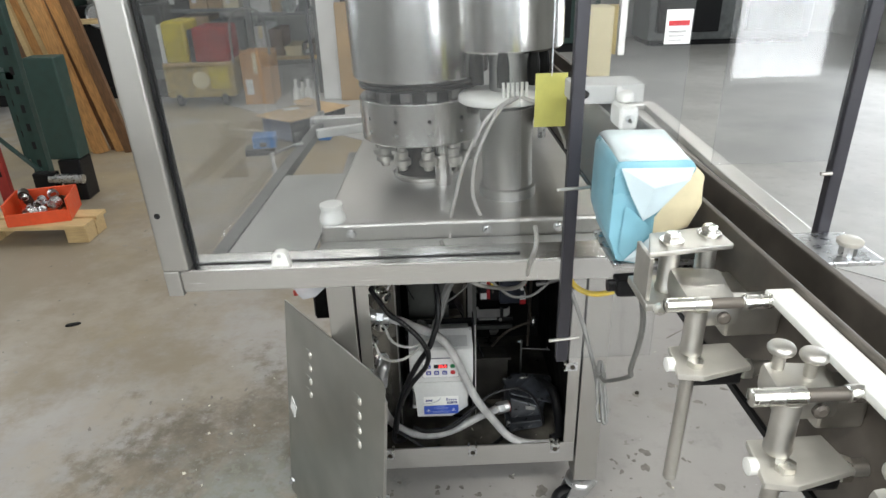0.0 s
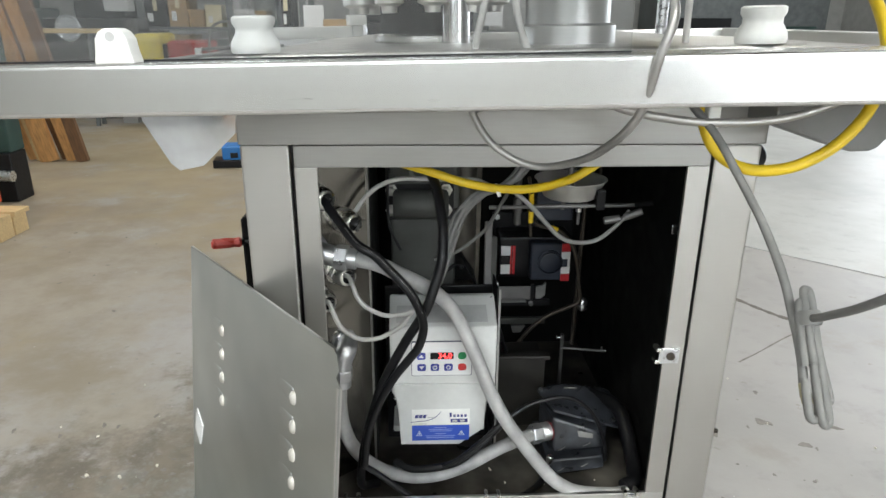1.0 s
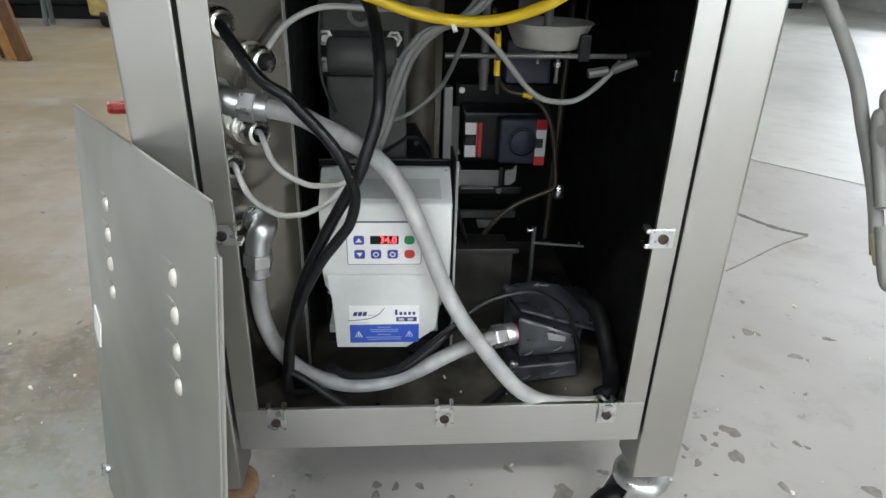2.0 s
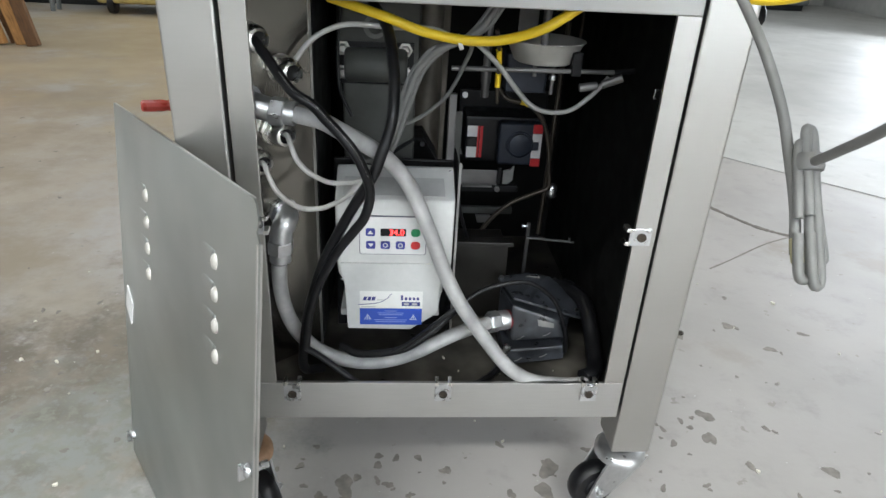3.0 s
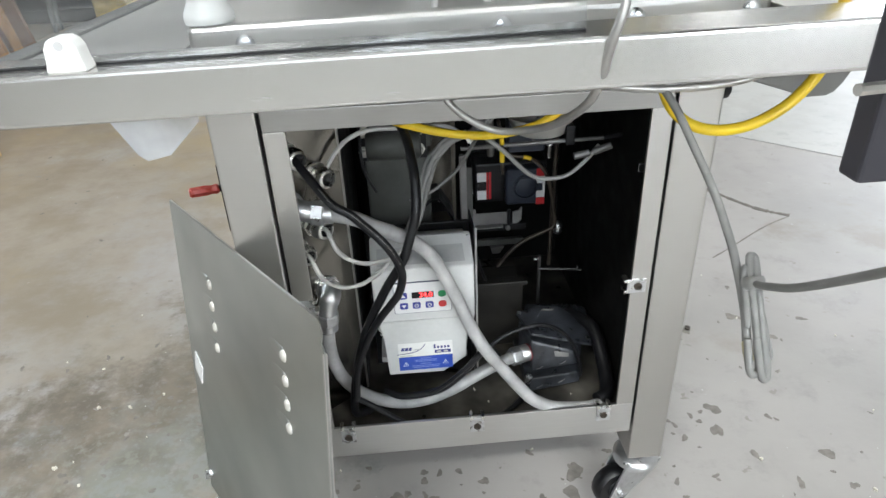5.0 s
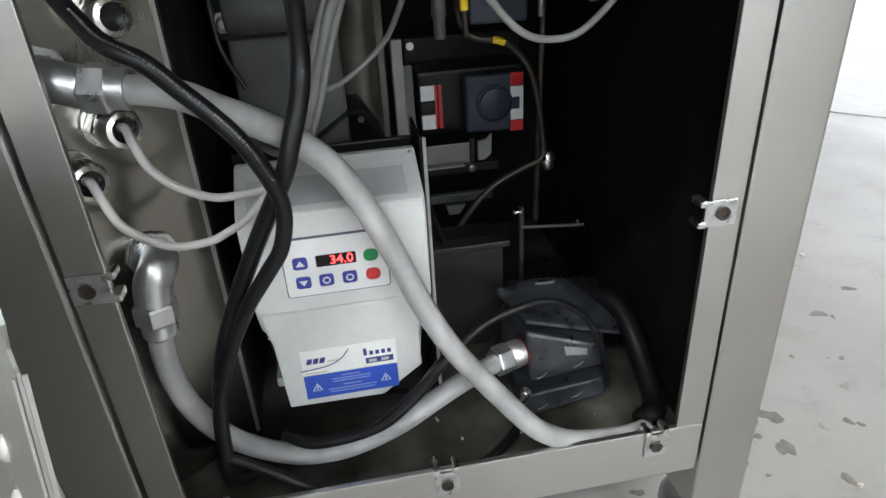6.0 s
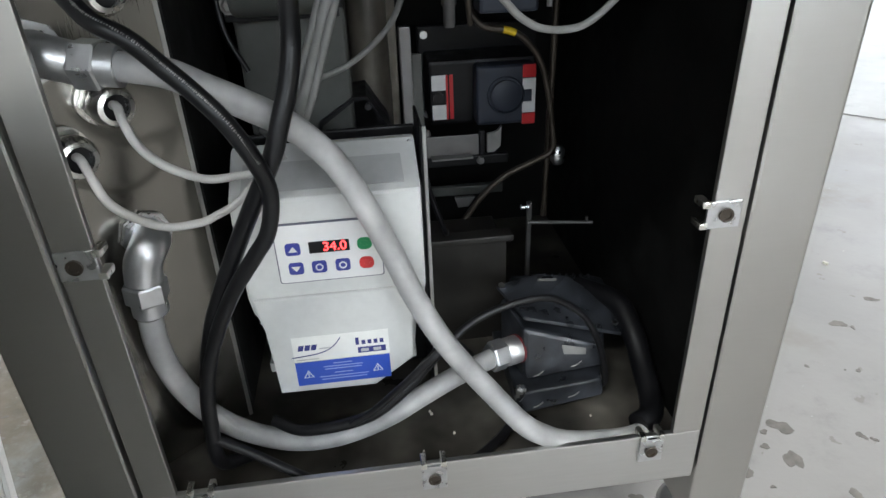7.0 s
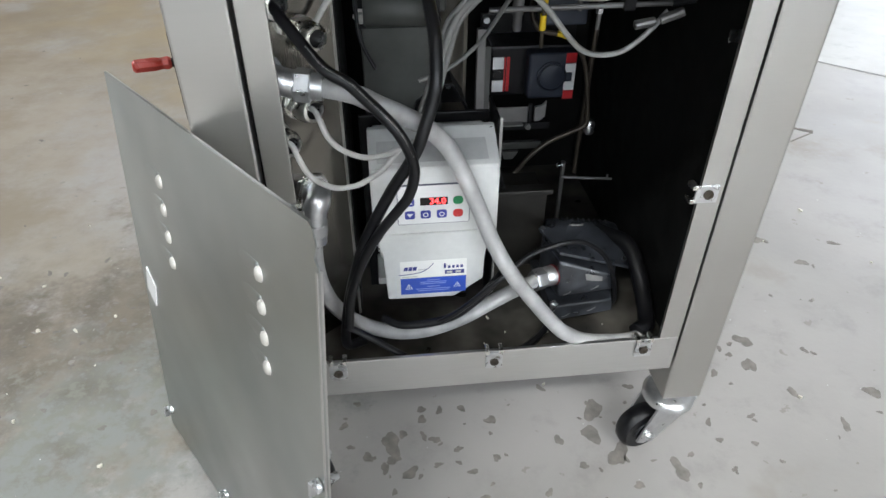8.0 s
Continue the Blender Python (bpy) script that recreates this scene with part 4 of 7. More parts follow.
# ---- motor ----
motor = thing("electric_motor", "dusty blue-black electric motor on the cabinet floor", "electric motor", m=pose(0.001, 0.002, -0.008))
MM = pose(0.190, 0.235, 0.282, 0, 90, -12) @ Matrix.Scale(0.72, 4)
part("shell", lathe([(0.038, -0.09), (0.046, -0.084), (0.048, -0.05), (0.048, 0.06), (0.044, 0.074), (0.034, 0.08)], 28, MM), MOTOR, motor, "", True)
for i in range(9):
    part("cooling_fin", lathe([(0.048, -0.05 + 0.0125 * i), (0.0515, -0.0495 + 0.0125 * i), (0.0515, -0.047 + 0.0125 * i), (0.048, -0.0465 + 0.0125 * i)], 28, MM, None, False), MOTOR, motor)
for x in (0.12, 0.21):
    part("foot", box(x - 0.02, x + 0.02, 0.20, 0.32, 0.2465, 0.256, 0.003), MOTOR, motor)


def hull(points, bevel=0.0):
    b = bmesh.new()
    for p in points:
        b.verts.new(p)
    bmesh.ops.convex_hull(b, input=b.verts[:])
    bmesh.ops.dissolve_limit(b, angle_limit=0.05, verts=b.verts[:], edges=b.edges[:])
    if bevel:
        bmesh.ops.bevel(b, geom=b.edges[:], offset=bevel, segments=2, affect="EDGES", profile=0.6)
    return b


part("terminal_box", hull([(0.109, 0.098, 0.347), (0.190, 0.092, 0.321), (0.197, 0.090, 0.293), (0.110, 0.086, 0.288), (0.098, 0.165, 0.346), (0.215, 0.14, 0.312), (0.215, 0.16, 0.270), (0.10, 0.17, 0.270)], 0.004), MOTOR, motor)
part("lower_box", hull([(0.097, 0.078, 0.277), (0.192, 0.080, 0.284), (0.197, 0.082, 0.258), (0.099, 0.074, 0.250), (0.098, 0.17, 0.286), (0.215, 0.16, 0.280), (0.215, 0.17, 0.249), (0.10, 0.17, 0.249)], 0.003), MOTOR, motor)
lid_c = [(0.097, 0.182, 0.346), (0.150, 0.195, 0.348), (0.184, 0.190, 0.344), (0.212, 0.168, 0.330), (0.228, 0.128, 0.316), (0.224, 0.112, 0.313), (0.112, 0.108, 0.3505)]
lid = part("box_lid", hull(lid_c + [(x, y + 0.001, z + 0.004) for x, y, z in lid_c], 0.0008), MOTOR, motor, "bent lid with scuffed edges")
for x, y, z in ((0.102, 0.178, 0.3500), (0.220, 0.126, 0.3195)):
    part("lid_screw", lathe([(0.004, 0), (0.004, 0.004)], 10, pose(x, y, z, 20)), ZINC, lid)
part("lid_scuff", hull([(0.146, 0.184, 0.3526), (0.170, 0.184, 0.3510), (0.166, 0.178, 0.3510), (0.144, 0.179, 0.3526), (0.156, 0.181, 0.3532)]), CABLE_D, lid, "dusty scuff")
part("scuffed_patch", hull([(0.150, 0.0925, 0.325), (0.176, 0.0905, 0.319), (0.176, 0.0895, 0.311), (0.152, 0.0900, 0.314), (0.15, 0.0935, 0.318), (0.174, 0.092, 0.314)]), CABLE_D, motor, "scuffed bare patch")
part("box_bolt", lathe([(0.006, 0), (0.006, 0.016), (0.004, 0.018)], 6, between((0.102, 0.082, 0.268), (0.104, 0.078, 0.292))), ZINC, motor)
for x0, x1, z0, y0 in ((0.118, 0.142, 0.292, 0.0862), (0.160, 0.186, 0.297, 0.0895), (0.116, 0.140, 0.259, 0.0745), (0.156, 0.182, 0.264, 0.0785)):
    rim = [(x0 + 0.45 * (x1 - x0) * k / 4, y0 - 0.0006, z0 + 0.006 * k / 4 - 0.0015 * math.sin(math.pi * k / 4)) for k in range(5)]
    part("scuff", sweep(rim, 0.0007, 6, 2), RAIL_S, motor, "short pale scuff", True)
con = thing("conduit_connector", "zinc straight connector of the conduit at the motor", "conduit fitting", "conduit fittings")
ca, cb = Vector((0.073, 0.095, 0.3100)), Vector((0.119, 0.113, 0.3075))
part("hex_nut", lathe([(0.0155, 0.0), (0.0168, 0.002), (0.0168, 0.016), (0.0155, 0.018)], 6, between(ca, cb)), CASTZ, con)
part("collar", lathe([(0.0140, 0.018), (0.0155, 0.020), (0.0155, 0.034)], 20, between(ca, cb)), CASTZ, con, "", True)
part("seal_ring", lathe([(0.0162, 0.034), (0.0162, 0.0362)], 20, between(ca, cb)), RED_D, con, "red sealing ring")

# ---- gearbox, valve, rods deep inside ----
gear = thing("gearbox", "grey painted cast gearbox at the back of the cabinet", "gearbox")
part("case", box(-0.158, -0.046, 0.262, 0.40, 0.50, 0.646, 0.006, 3), CASTING, gear)
part("head", box(-0.165, -0.040, 0.250, 0.40, 0.655, 0.790, 0.008, 3), CASTING, gear)
part("cross_tube", rod((-0.152, 0.239, 0.668), (-0.060, 0.239, 0.668), 0.025, 20, None, 0.004), CASTING, gear, "", True)
for x in (-0.155, -0.063):
    for z in (0.690, 0.655):
        part("bolt", lathe([(0.011, 0), (0.011, 0.002), (0.0075, 0.0022), (0.0075, 0.008), (0.005, 0.010)], 6, pose(x, 0.2474, z, 90)), SATIN, gear)
# flat black sheet that draws the shade behind the cross tube
part("recess", box(-0.162, -0.050, 0.2475, 0.2498, 0.638, 0.700, 0.001), BLACK_PL, gear, "black sheet standing for the shade behind the tube")
part("eye_ring", lathe([(0.017, -0.003), (0.017, 0.003), (0.011, 0.003), (0.011, -0.003), (0.017, -0.003)], 20, pose(-0.108, 0.246, 0.722, 90), None, False), CABLE_D, gear, "", True)
post = thing("guide_posts", "dull steel posts behind the motor drive", "bracket")
part("front_post", box(0.0105, 0.0235, 0.300, 0.312, 0.239, 0.615, 0.0015), RAIL_S, post)
part("side_strip", box(0.0235, 0.037, 0.330, 0.335, 0.239, 0.579, 0.001), CASTING, post)
part("bronze_shaft", rod((-0.022, 0.385, 0.239), (-0.022, 0.385, 0.79), 0.024, 20), WEB, post, "brown oily shaft", True)
frame_ = thing("cast_frame", "brown oily cast frame plate at the back of the cabinet", "machine frame")
part("web_plate", prism([(-0.135, 0.239), (0.010, 0.239), (0.017, 0.79), (-0.135, 0.79)], 0.425, 0.437, 0.002, Matrix(((1, 0, 0, 0), (0, 0, 1, 0), (0, 1, 0, 0), (0, 0, 0, 1)))), WEB, frame_)
part("shelf_ledge", box(-0.120, 0.0, 0.30, 0.425, 0.480, 0.486, 0.002), WEB, frame_)
part("rib", prism([(-0.100, 0.486), (-0.080, 0.486), (-0.090, 0.60), (-0.098, 0.60)], 0.33, 0.425, 0.002, Matrix(((1, 0, 0, 0), (0, 0, 1, 0), (0, 1, 0, 0), (0, 0, 0, 1)))), WEB, frame_)
guard_b = thing("angle_bracket", "black folded angle bracket behind the motor drive", "bracket")
VERT = Matrix(((1, 0, 0, 0), (0, 0, 1, 0), (0, 1, 0, 0), (0, 0, 0, 1)))
# an open folded cover: two sloping cheeks and a back
part("left_cheek", prism([(-0.092, 0.496), (-0.084, 0.528), (-0.045, 0.553), (-0.031, 0.554), (-0.031, 0.550), (-0.045, 0.549), (-0.081, 0.524), (-0.088, 0.496)], 0.255, 0.325, 0, VERT), BLACK_PL, guard_b)
part("right_cheek", prism([(-0.031, 0.550), (-0.031, 0.554), (-0.008, 0.516), (-0.002, 0.496), (-0.006, 0.496), (-0.012, 0.514)], 0.255, 0.325, 0, VERT), BLACK_PL, guard_b)
part("back", prism([(-0.088, 0.496), (-0.081, 0.524), (-0.045, 0.549), (-0.031, 0.550), (-0.012, 0.514), (-0.006, 0.496)], 0.321, 0.325, 0, VERT), BLACK_PL, guard_b)
part("screw", lathe([(0.004, 0), (0.004, 0.005)], 10, pose(-0.030, 0.321, 0.524, 90)), ZINC, guard_b)

valve = thing("solenoid_valve", "black valve with red and white labels and round knob", "valve")
part("body", box(0.040, 0.172, 0.345, 0.41, 0.498, 0.576, 0.004), BLACK_PL, valve)
part("mount", box(0.034, 0.188, 0.41, 0.42, 0.485, 0.605, 0.002), BLACK_PL, valve)
kb = part("knob_block", box(0.093, 0.165, 0.318, 0.346, 0.502, 0.573, 0.006, 3), KNOB, valve, "slate blue block")
part("knob", lathe([(0.0225, 0), (0.0225, 0.003), (0.0210, 0.004), (0.0200, 0.001), (0.0185, 0.001), (0.0185, 0.005), (0.0165, 0.006)], 28, pose(0.128, 0.318, 0.538, 90)), KNOB, kb, "round slate blue knob", True)
for z in (0.515, 0.551):
    part("white_label", box(0.043, 0.060, 0.3425, 0.3446, z - 0.009, z + 0.009), LABEL, valve)
for x0, x1 in ((0.0603, 0.0628), (0.0645, 0.0690)):
    part("red_label", box(x0, x1, 0.3427, 0.3446, 0.506, 0.560), RED_L, valve, "narrow red label")
part("label_hole", lathe([(0.0065, 0), (0.0065, 0.003)], 14, pose(0.051, 0.345, 0.533, 90)), BLACK, valve)
for z0, z1, mt in ((0.558, 0.573, RED_L), (0.544, 0.557, LABEL), (0.516, 0.529, LABEL), (0.502, 0.515, RED_L)):
    part("end_label", box(0.148, 0.1635, 0.3155, 0.3175, z0, z1), mt, valve)
part("edge_label", box(0.1595, 0.1635, 0.3155, 0.3174, 0.529, 0.544), LABEL, valve)
for z in (0.495, 0.596):
    part("screw", lathe([(0.005, 0), (0.005, 0.005)], 10, pose(0.042, 0.41, z, 90)), ZINC, valve)
valve.matrix_world = pose(0.0085, 0.0316, -0.0888) @ Matrix.Scale(1.108, 4)
brk = thing("white_bracket", "white metal bracket below the valve", "bracket")
part("plate", box(0.041, 0.110, 0.36, 0.363, 0.437, 0.465, 0.001), RAIL_S, brk)
part("lip", box(0.046, 0.100, 0.345, 0.360, 0.4375, 0.440, 0.0008), CABLE_D, brk, "bright folded lip")
part("side", box(0.1115, 0.118, 0.362, 0.368, 0.436, 0.468, 0.001), BLACK_PL, brk)
part("lug", prism([(0.120, 0.441), (0.129, 0.441), (0.138, 0.449), (0.139, 0.476), (0.133, 0.469), (0.120, 0.466)], 0.354, 0.360, 0.0006, VERT), CABLE_D, brk)
part("rail", box(0.030, 0.150, 0.363, 0.372, 0.422, 0.4345, 0.001), BLACK_PL, brk)
for x, z in ((0.042, 0.4705), (0.112, 0.4285)):
    part("screw", lathe([(0.005, 0), (0.005, 0.005), (0.003, 0.006)], 10, pose(x, 0.363, z, 90)), RAIL_S, brk)
noz = thing("hose_nozzle", "grey stepped hose nozzle hanging above the valve", "nozzle")
part("barrel", lathe([(0.0055, 0.612), (0.0068, 0.615), (0.0068, 0.634), (0.0085, 0.636), (0.0085, 0.66), (0.006, 0.662), (0.006, 0.79)], 16, pose(0.0675, 0.30, 0)), RAIL_S, noz, "", True)
relay = thing("relay_box", "dark slate relay box hanging under the deck", "relay box")
part("case", box(0.094, 0.158, 0.26, 0.30, 0.630, 0.690, 0.004), KNOB, relay)
part("hanger", box(0.110, 0.140, 0.285, 0.289, 0.690, 0.790, 0.001), RAIL_S, relay)
stay = thing("cross_stay", "dark cross stay with pale folded tab at the back", "bracket")
part("bar", box(-0.02, 0.160, 0.44, 0.452, 0.344, 0.358, 0.002), CASTING, stay)
part("tab", prism([(0.086, 0.344), (0.116, 0.344), (0.106, 0.329), (0.090, 0.329)], 0.430, 0.4385, 0.0008, VERT), RAIL_S, stay, "pale folded tab")
bowl = thing("steel_bowl", "polished shallow steel bowl under the deck", "bowl", m=pose(0.0115, 0.055, -0.0105))
part("shell", lathe([(0.004, 0.0), (0.039, 0.0), (0.0425, 0.002), (0.0545, 0.0275), (0.0580, 0.0300), (0.0572, 0.0312), (0.0535, 0.0290), (0.0410, 0.0030)], 40, pose(0.1225, 0.140, 0.702), None, False), PALE_M, bowl, "", True)
part("stud", rod((0.112, 0.140, 0.680), (0.112, 0.140, 0.7019), 0.003, 10), RAIL_S, bowl)
part("stud", rod((0.139, 0.140, 0.655), (0.139, 0.140, 0.7019), 0.0028, 10), RAIL_S, bowl)
part("nut", lathe([(0.0048, 0), (0.0048, 0.006)], 6, pose(0.139, 0.140, 0.676)), ZINC, bowl)
part("stem", rod((0.122, 0.140, 0.712), (0.122, 0.140, 0.797), 0.006, 10), RAIL_S, bowl)
rods = thing("control_rods", "dull steel control rods with clamps", "control rod")
part("cross_rod", rod((0.000, 0.158, 0.6840), (0.232, 0.158, 0.6865), 0.0034, 10), RAIL_S, rods, "", True)
part("drop_rod", rod((0.189, 0.318, 0.36), (0.197, 0.318, 0.795), 0.0040, 10), RUST, rods, "", True)
part("second_rod", rod((0.216, 0.318, 0.655), (0.218, 0.318, 0.795), 0.0028, 8), RUST, rods, "", True)
part("rod_end", lathe([(0.008, 0), (0.010, 0.003), (0.010, 0.018), (0.006, 0.024)], 12, pose(0.2035, 0.318, 0.433)), ZINC, rods, "", True)
part("foot_bar", rod((0.169, 0.321, 0.350), (0.2565, 0.313, 0.3455), 0.0026, 8), RAIL_S, rods)
part("bar_stud", rod((0.248, 0.314, 0.3465), (0.248, 0.314, 0.3545), 0.0025, 8), RAIL_S, rods)
part("foot_upright", box(0.169, 0.175, 0.325, 0.333, 0.239, 0.376, 0.001), RAIL_S, rods)
part("pin", rod((0.159, 0.322, 0.373), (0.169, 0.322, 0.373), 0.0035, 10), ZINC, rods)
for a, c in (((0.174, 0.132, 0.669), (0.199, 0.132, 0.673)), ((0.205, 0.132, 0.674), (0.231, 0.126, 0.686))):
    part("clamp", rod(a, c, 0.0058, 10, None, 0.001), RAIL_S, rods)
part("clamp_block", box(0.166, 0.180, 0.150, 0.166, 0.680, 0.712, 0.002), BLACK_PL, rods)
part("support_tube", rod((0.228, 0.158, 0.6865), (0.2575, 0.158, 0.690), 0.0045, 8), BLACK_PL, rods)
tub = thing("grey_box", "dull grey metal box behind the motor", "box")
part("front", box(0.015, 0.118, 0.224, 0.227, 0.239, 0.379, 0.001), TUB, tub)
part("flange", box(0.010, 0.126, 0.2185, 0.240, 0.3795, 0.388, 0.002), TUB, tub, "folded top flange")
part("body", box(0.017, 0.116, 0.2275, 0.30, 0.239, 0.376, 0.003), TUB, tub)
wires = [[(0.086, 0.29, 0.66), (0.088, 0.30, 0.642), (0.093, 0.30, 0.624), (0.107, 0.30, 0.610), (0.136, 0.30, 0.604), (0.153, 0.30, 0.594), (0.171, 0.30, 0.571), (0.182, 0.30, 0.537), (0.190, 0.30, 0.488), (0.191, 0.30, 0.458), (0.167, 0.30, 0.445), (0.132, 0.30, 0.429), (0.103, 0.30, 0.404), (0.080, 0.30, 0.374)]]
cable("yellow_sleeve", [(0.128, 0.2995, 0.606), (0.136, 0.2995, 0.6042), (0.142, 0.2995, 0.6014)], 0.0042, YELLOW, "short yellow sleeve on the brown wire", "wire sleeve")
cable("brown_wire", wires[0], 0.0038, RUST, "brown wire curling past the valve", "wire")
cable("brown_wire", [(0.02, 0.20, 0.50), (0.03, 0.21, 0.45), (0.045, 0.22, 0.40), (0.05, 0.25, 0.385)], 0.003, BLACK, "black wire beside the mounting plate", "wire")
cable("brown_wire", [(0.050, 0.100, 0.745), (0.058, 0.118, 0.716), (0.061, 0.132, 0.698), (0.0625, 0.139, 0.682), (0.063, 0.141, 0.660), (0.066, 0.150, 0.640)], 0.0026, RUST, "thin brown wire with yellow sleeves", "wire")
for pts in ([(0.0575, 0.117, 0.718), (0.0595, 0.126, 0.706), (0.061, 0.132, 0.698)], [(0.0624, 0.1385, 0.683), (0.063, 0.141, 0.672), (0.063, 0.141, 0.664)]):
    cable("yellow_sleeve", pts, 0.0040, YELLOW, "short yellow sleeve on the brown wire", "wire sleeve")
cable("grey_cable", [(-0.155, 0.22, 0.75), (-0.160, 0.215, 0.70), (-0.158, 0.21, 0.64), (-0.140, 0.20, 0.60)], 0.0025, BLACK, "thin black cable in front of the gearbox")


# ---- deck and what stands on it ----
deck = thing("machine_table", "brushed stainless machine table with a box-section edge", "machine table")
part("front_edge", box(-0.560, 0.64, -0.243, -0.168, 0.885, 0.930, 0.004, 3), STEEL_A, deck)
part("left_edge", box(-0.545, -0.512, -0.1675, 0.92, 0.883, 0.9105, 0.002), EDGE_D, deck, "dull dark edge beam")
part("left_deck", box(-0.5118, -0.3354, -0.1675, 0.37, 0.899, 0.907, 0.001), STEEL_DULL, deck)
part("hinge_arm", box(-0.606, -0.592, 0.560, 0.566, 0.790, 0.9165, 0.001), STEEL_A, deck, "bright bent hinge arm")
part("hinge_tab", prism([(-0.606, 0.560), (-0.592, 0.560), (-0.545, 0.640), (-0.545, 0.662)], 0.9105, 0.9165, 0.0008), STEEL_A, deck)
part("hinge_lug", box(-0.5445, -0.522, 0.638, 0.664, 0.911, 0.919, 0.001), STEEL_A, deck)
part("right_edge", box(0.595, 0.64, -0.1675, 0.92, 0.883, 0.928, 0.003), STEEL_H, deck)
part("back_edge", box(-0.560, 0.64, 0.921, 0.965, 0.883, 0.928, 0.003), STEEL_H, deck)
part("right_deck", box(0.3255, 0.5945, -0.1675, 0.92, 0.900, 0.910, 0.001), STEEL, deck)
part("front_deck", box(-0.3350, 0.3250, -0.1675, -0.046, 0.880, 0.890, 0.001), STEEL_DULL, deck)
part("main_deck", box(-0.335, 0.325, -0.042, 0.92, 0.880, 0.928, 0.012, 4), STEEL, deck)
for x in (-0.27, 0.02, 0.17, 0.3):
    part("carriage_bolt", lathe([(0.011, 0), (0.010, 0.003), (0.006, 0.005)], 14, pose(x, -0.042, 0.905, 90)), ZINC, deck, "", True)


def cap_foot(x, y, z, holed):
    k = thing("white_standoff", "white moulded plastic standoff on the table", "standoff", "white standoffs", pose(x, y, z))
    if holed:
        part("body", prism([(-0.0175, 0), (0.0175, 0), (0.0150, 0.010), (0.0140, 0.020), (0.0105, 0.026), (0.0050, 0.0288), (-0.0050, 0.0288), (-0.0105, 0.026), (-0.0140, 0.020), (-0.0150, 0.010)], -0.010, 0.010, 0.002, pose(0, 0, 0, 90)), WHITE, k)
        part("hole", lathe([(0.004, 0), (0.004, 0.0212)], 14, pose(0, 0.0106, 0.022, 90)), DRIVE_G, k)
    else:
        part("body", lathe([(0.027, 0), (0.0285, 0.004), (0.0275, 0.012), (0.0215, 0.022), (0.0215, 0.028), (0.0245, 0.033), (0.0245, 0.039), (0.021, 0.041)], 28), WHITE, k, "", True)


cap_foot(-0.370, -0.228, 0.930, True)
cap_foot(0.455, -0.215, 0.930, True)
cap_foot(-0.311, -0.018, 0.928, False)
cap_foot(0.274, -0.018, 0.928, False)
wb = thing("white_stop_bar", "white plastic bar at the back of the table", "bar")
WBM = pose(-0.385, 0.712, 0, 0, 0, 22)
for nm, dims, mt in (("bar", (-0.104, 0.08, -0.012, 0.012, 0.926, 0.952), WHITE), ("end_cap", (0.070, 0.112, -0.022, 0.004, 0.953, 0.975), WHITE), ("bracket", (0.081, 0.105, -0.010, 0.003, 0.9285, 0.9528), WHITE)):
    b = box(*dims, 0.003)
    b.transform(WBM)
    part(nm, b, mt, wb)

# turret of turned steel
tur = thing("turret", "turned stainless turret with a grooved ring over ball stops", "machine turret")
TC = (-0.121, 0.285)
part("upper_drum", lathe([(0.158, 1.182), (0.162, 1.186), (0.162, 1.65)], 64, pose(*TC, 0)), POLISHED, tur, "", 0.5)
part("neck", lathe([(0.112, 1.135), (0.112, 1.182)], 48, pose(*TC, 0)), BLACK_PL, tur, "dark neck between the drums", True)
for z in (1.163, 1.174):
    part("neck_band", lathe([(0.146, z - 0.004), (0.150, z - 0.002), (0.150, z + 0.002), (0.146, z + 0.004), (0.112, z + 0.004), (0.112, z - 0.004), (0.146, z - 0.004)], 48, pose(*TC, 0), None, False), BLACK_PL, tur, "", True)
for i in range(14):
    a = 2 * math.pi * i / 14
    part("cam_peg", box(-0.012, 0.012, -0.008, 0.008, 1.137, 1.159, 0.002), RAIL_S, tur).data.transform(pose(TC[0] + 0.128 * math.cos(a), TC[1] + 0.128 * math.sin(a), 0, 0, 0, math.degrees(a) + 90))
part("ring", lathe([(0.149, 1.036), (0.152, 1.039), (0.152, 1.133), (0.149, 1.136)], 64, pose(*TC, 0)), POLISHED, tur, "", 0.5)
part("core", lathe([(0.074, 0.940), (0.074, 1.036)], 40, pose(*TC, 0)), DARK_IN, tur, "dark core", True)
part("foot_ring", lathe([(0.084, 0.928), (0.086, 0.931), (0.086, 0.938), (0.080, 0.942)], 48, pose(*TC, 0)), POLISHED, tur, "", 0.5)
for i in range(11):
    a = 2 * math.pi * i / 11 + 0.25
    x, y = TC[0] + 0.112 * math.cos(a), TC[1] + 0.112 * math.sin(a)
    part("nozzle", lathe([(0.010, 1.036), (0.010, 1.018), (0.015, 1.016), (0.015, 1), (0.021, 0.996), (0.021, 0.984), (0.012, 0.98), (0.011, 0.971)][::-1], 16, pose(x, y, 0)), SATIN, tur, "", True)
part("drive_post", lathe([(0.021, 0.928), (0.021, 1.003), (0.016, 1.006), (0.016, 1.036)], 20, pose(TC[0] + 0.045, TC[1] - 0.090, 0)), POLISHED, tur, "", True)
for i in range(12):
    a = 2 * math.pi * i / 12 + 0.15
    for z in (1.064, 1.096):
        p = Vector((TC[0] + 0.1515 * math.cos(a), TC[1] + 0.1515 * math.sin(a), z))
        part("set_screw", lathe([(0.0045, 0), (0.0045, 0.0012)], 8, between(p, p + Vector((math.cos(a), math.sin(a), 0)))), BLACK if z > 1.078 else STEEL_DULL, tur)
head = thing("capping_unit", "turned steel capping unit over a white star wheel", "capping unit")
HC = (0.074, 0.118)
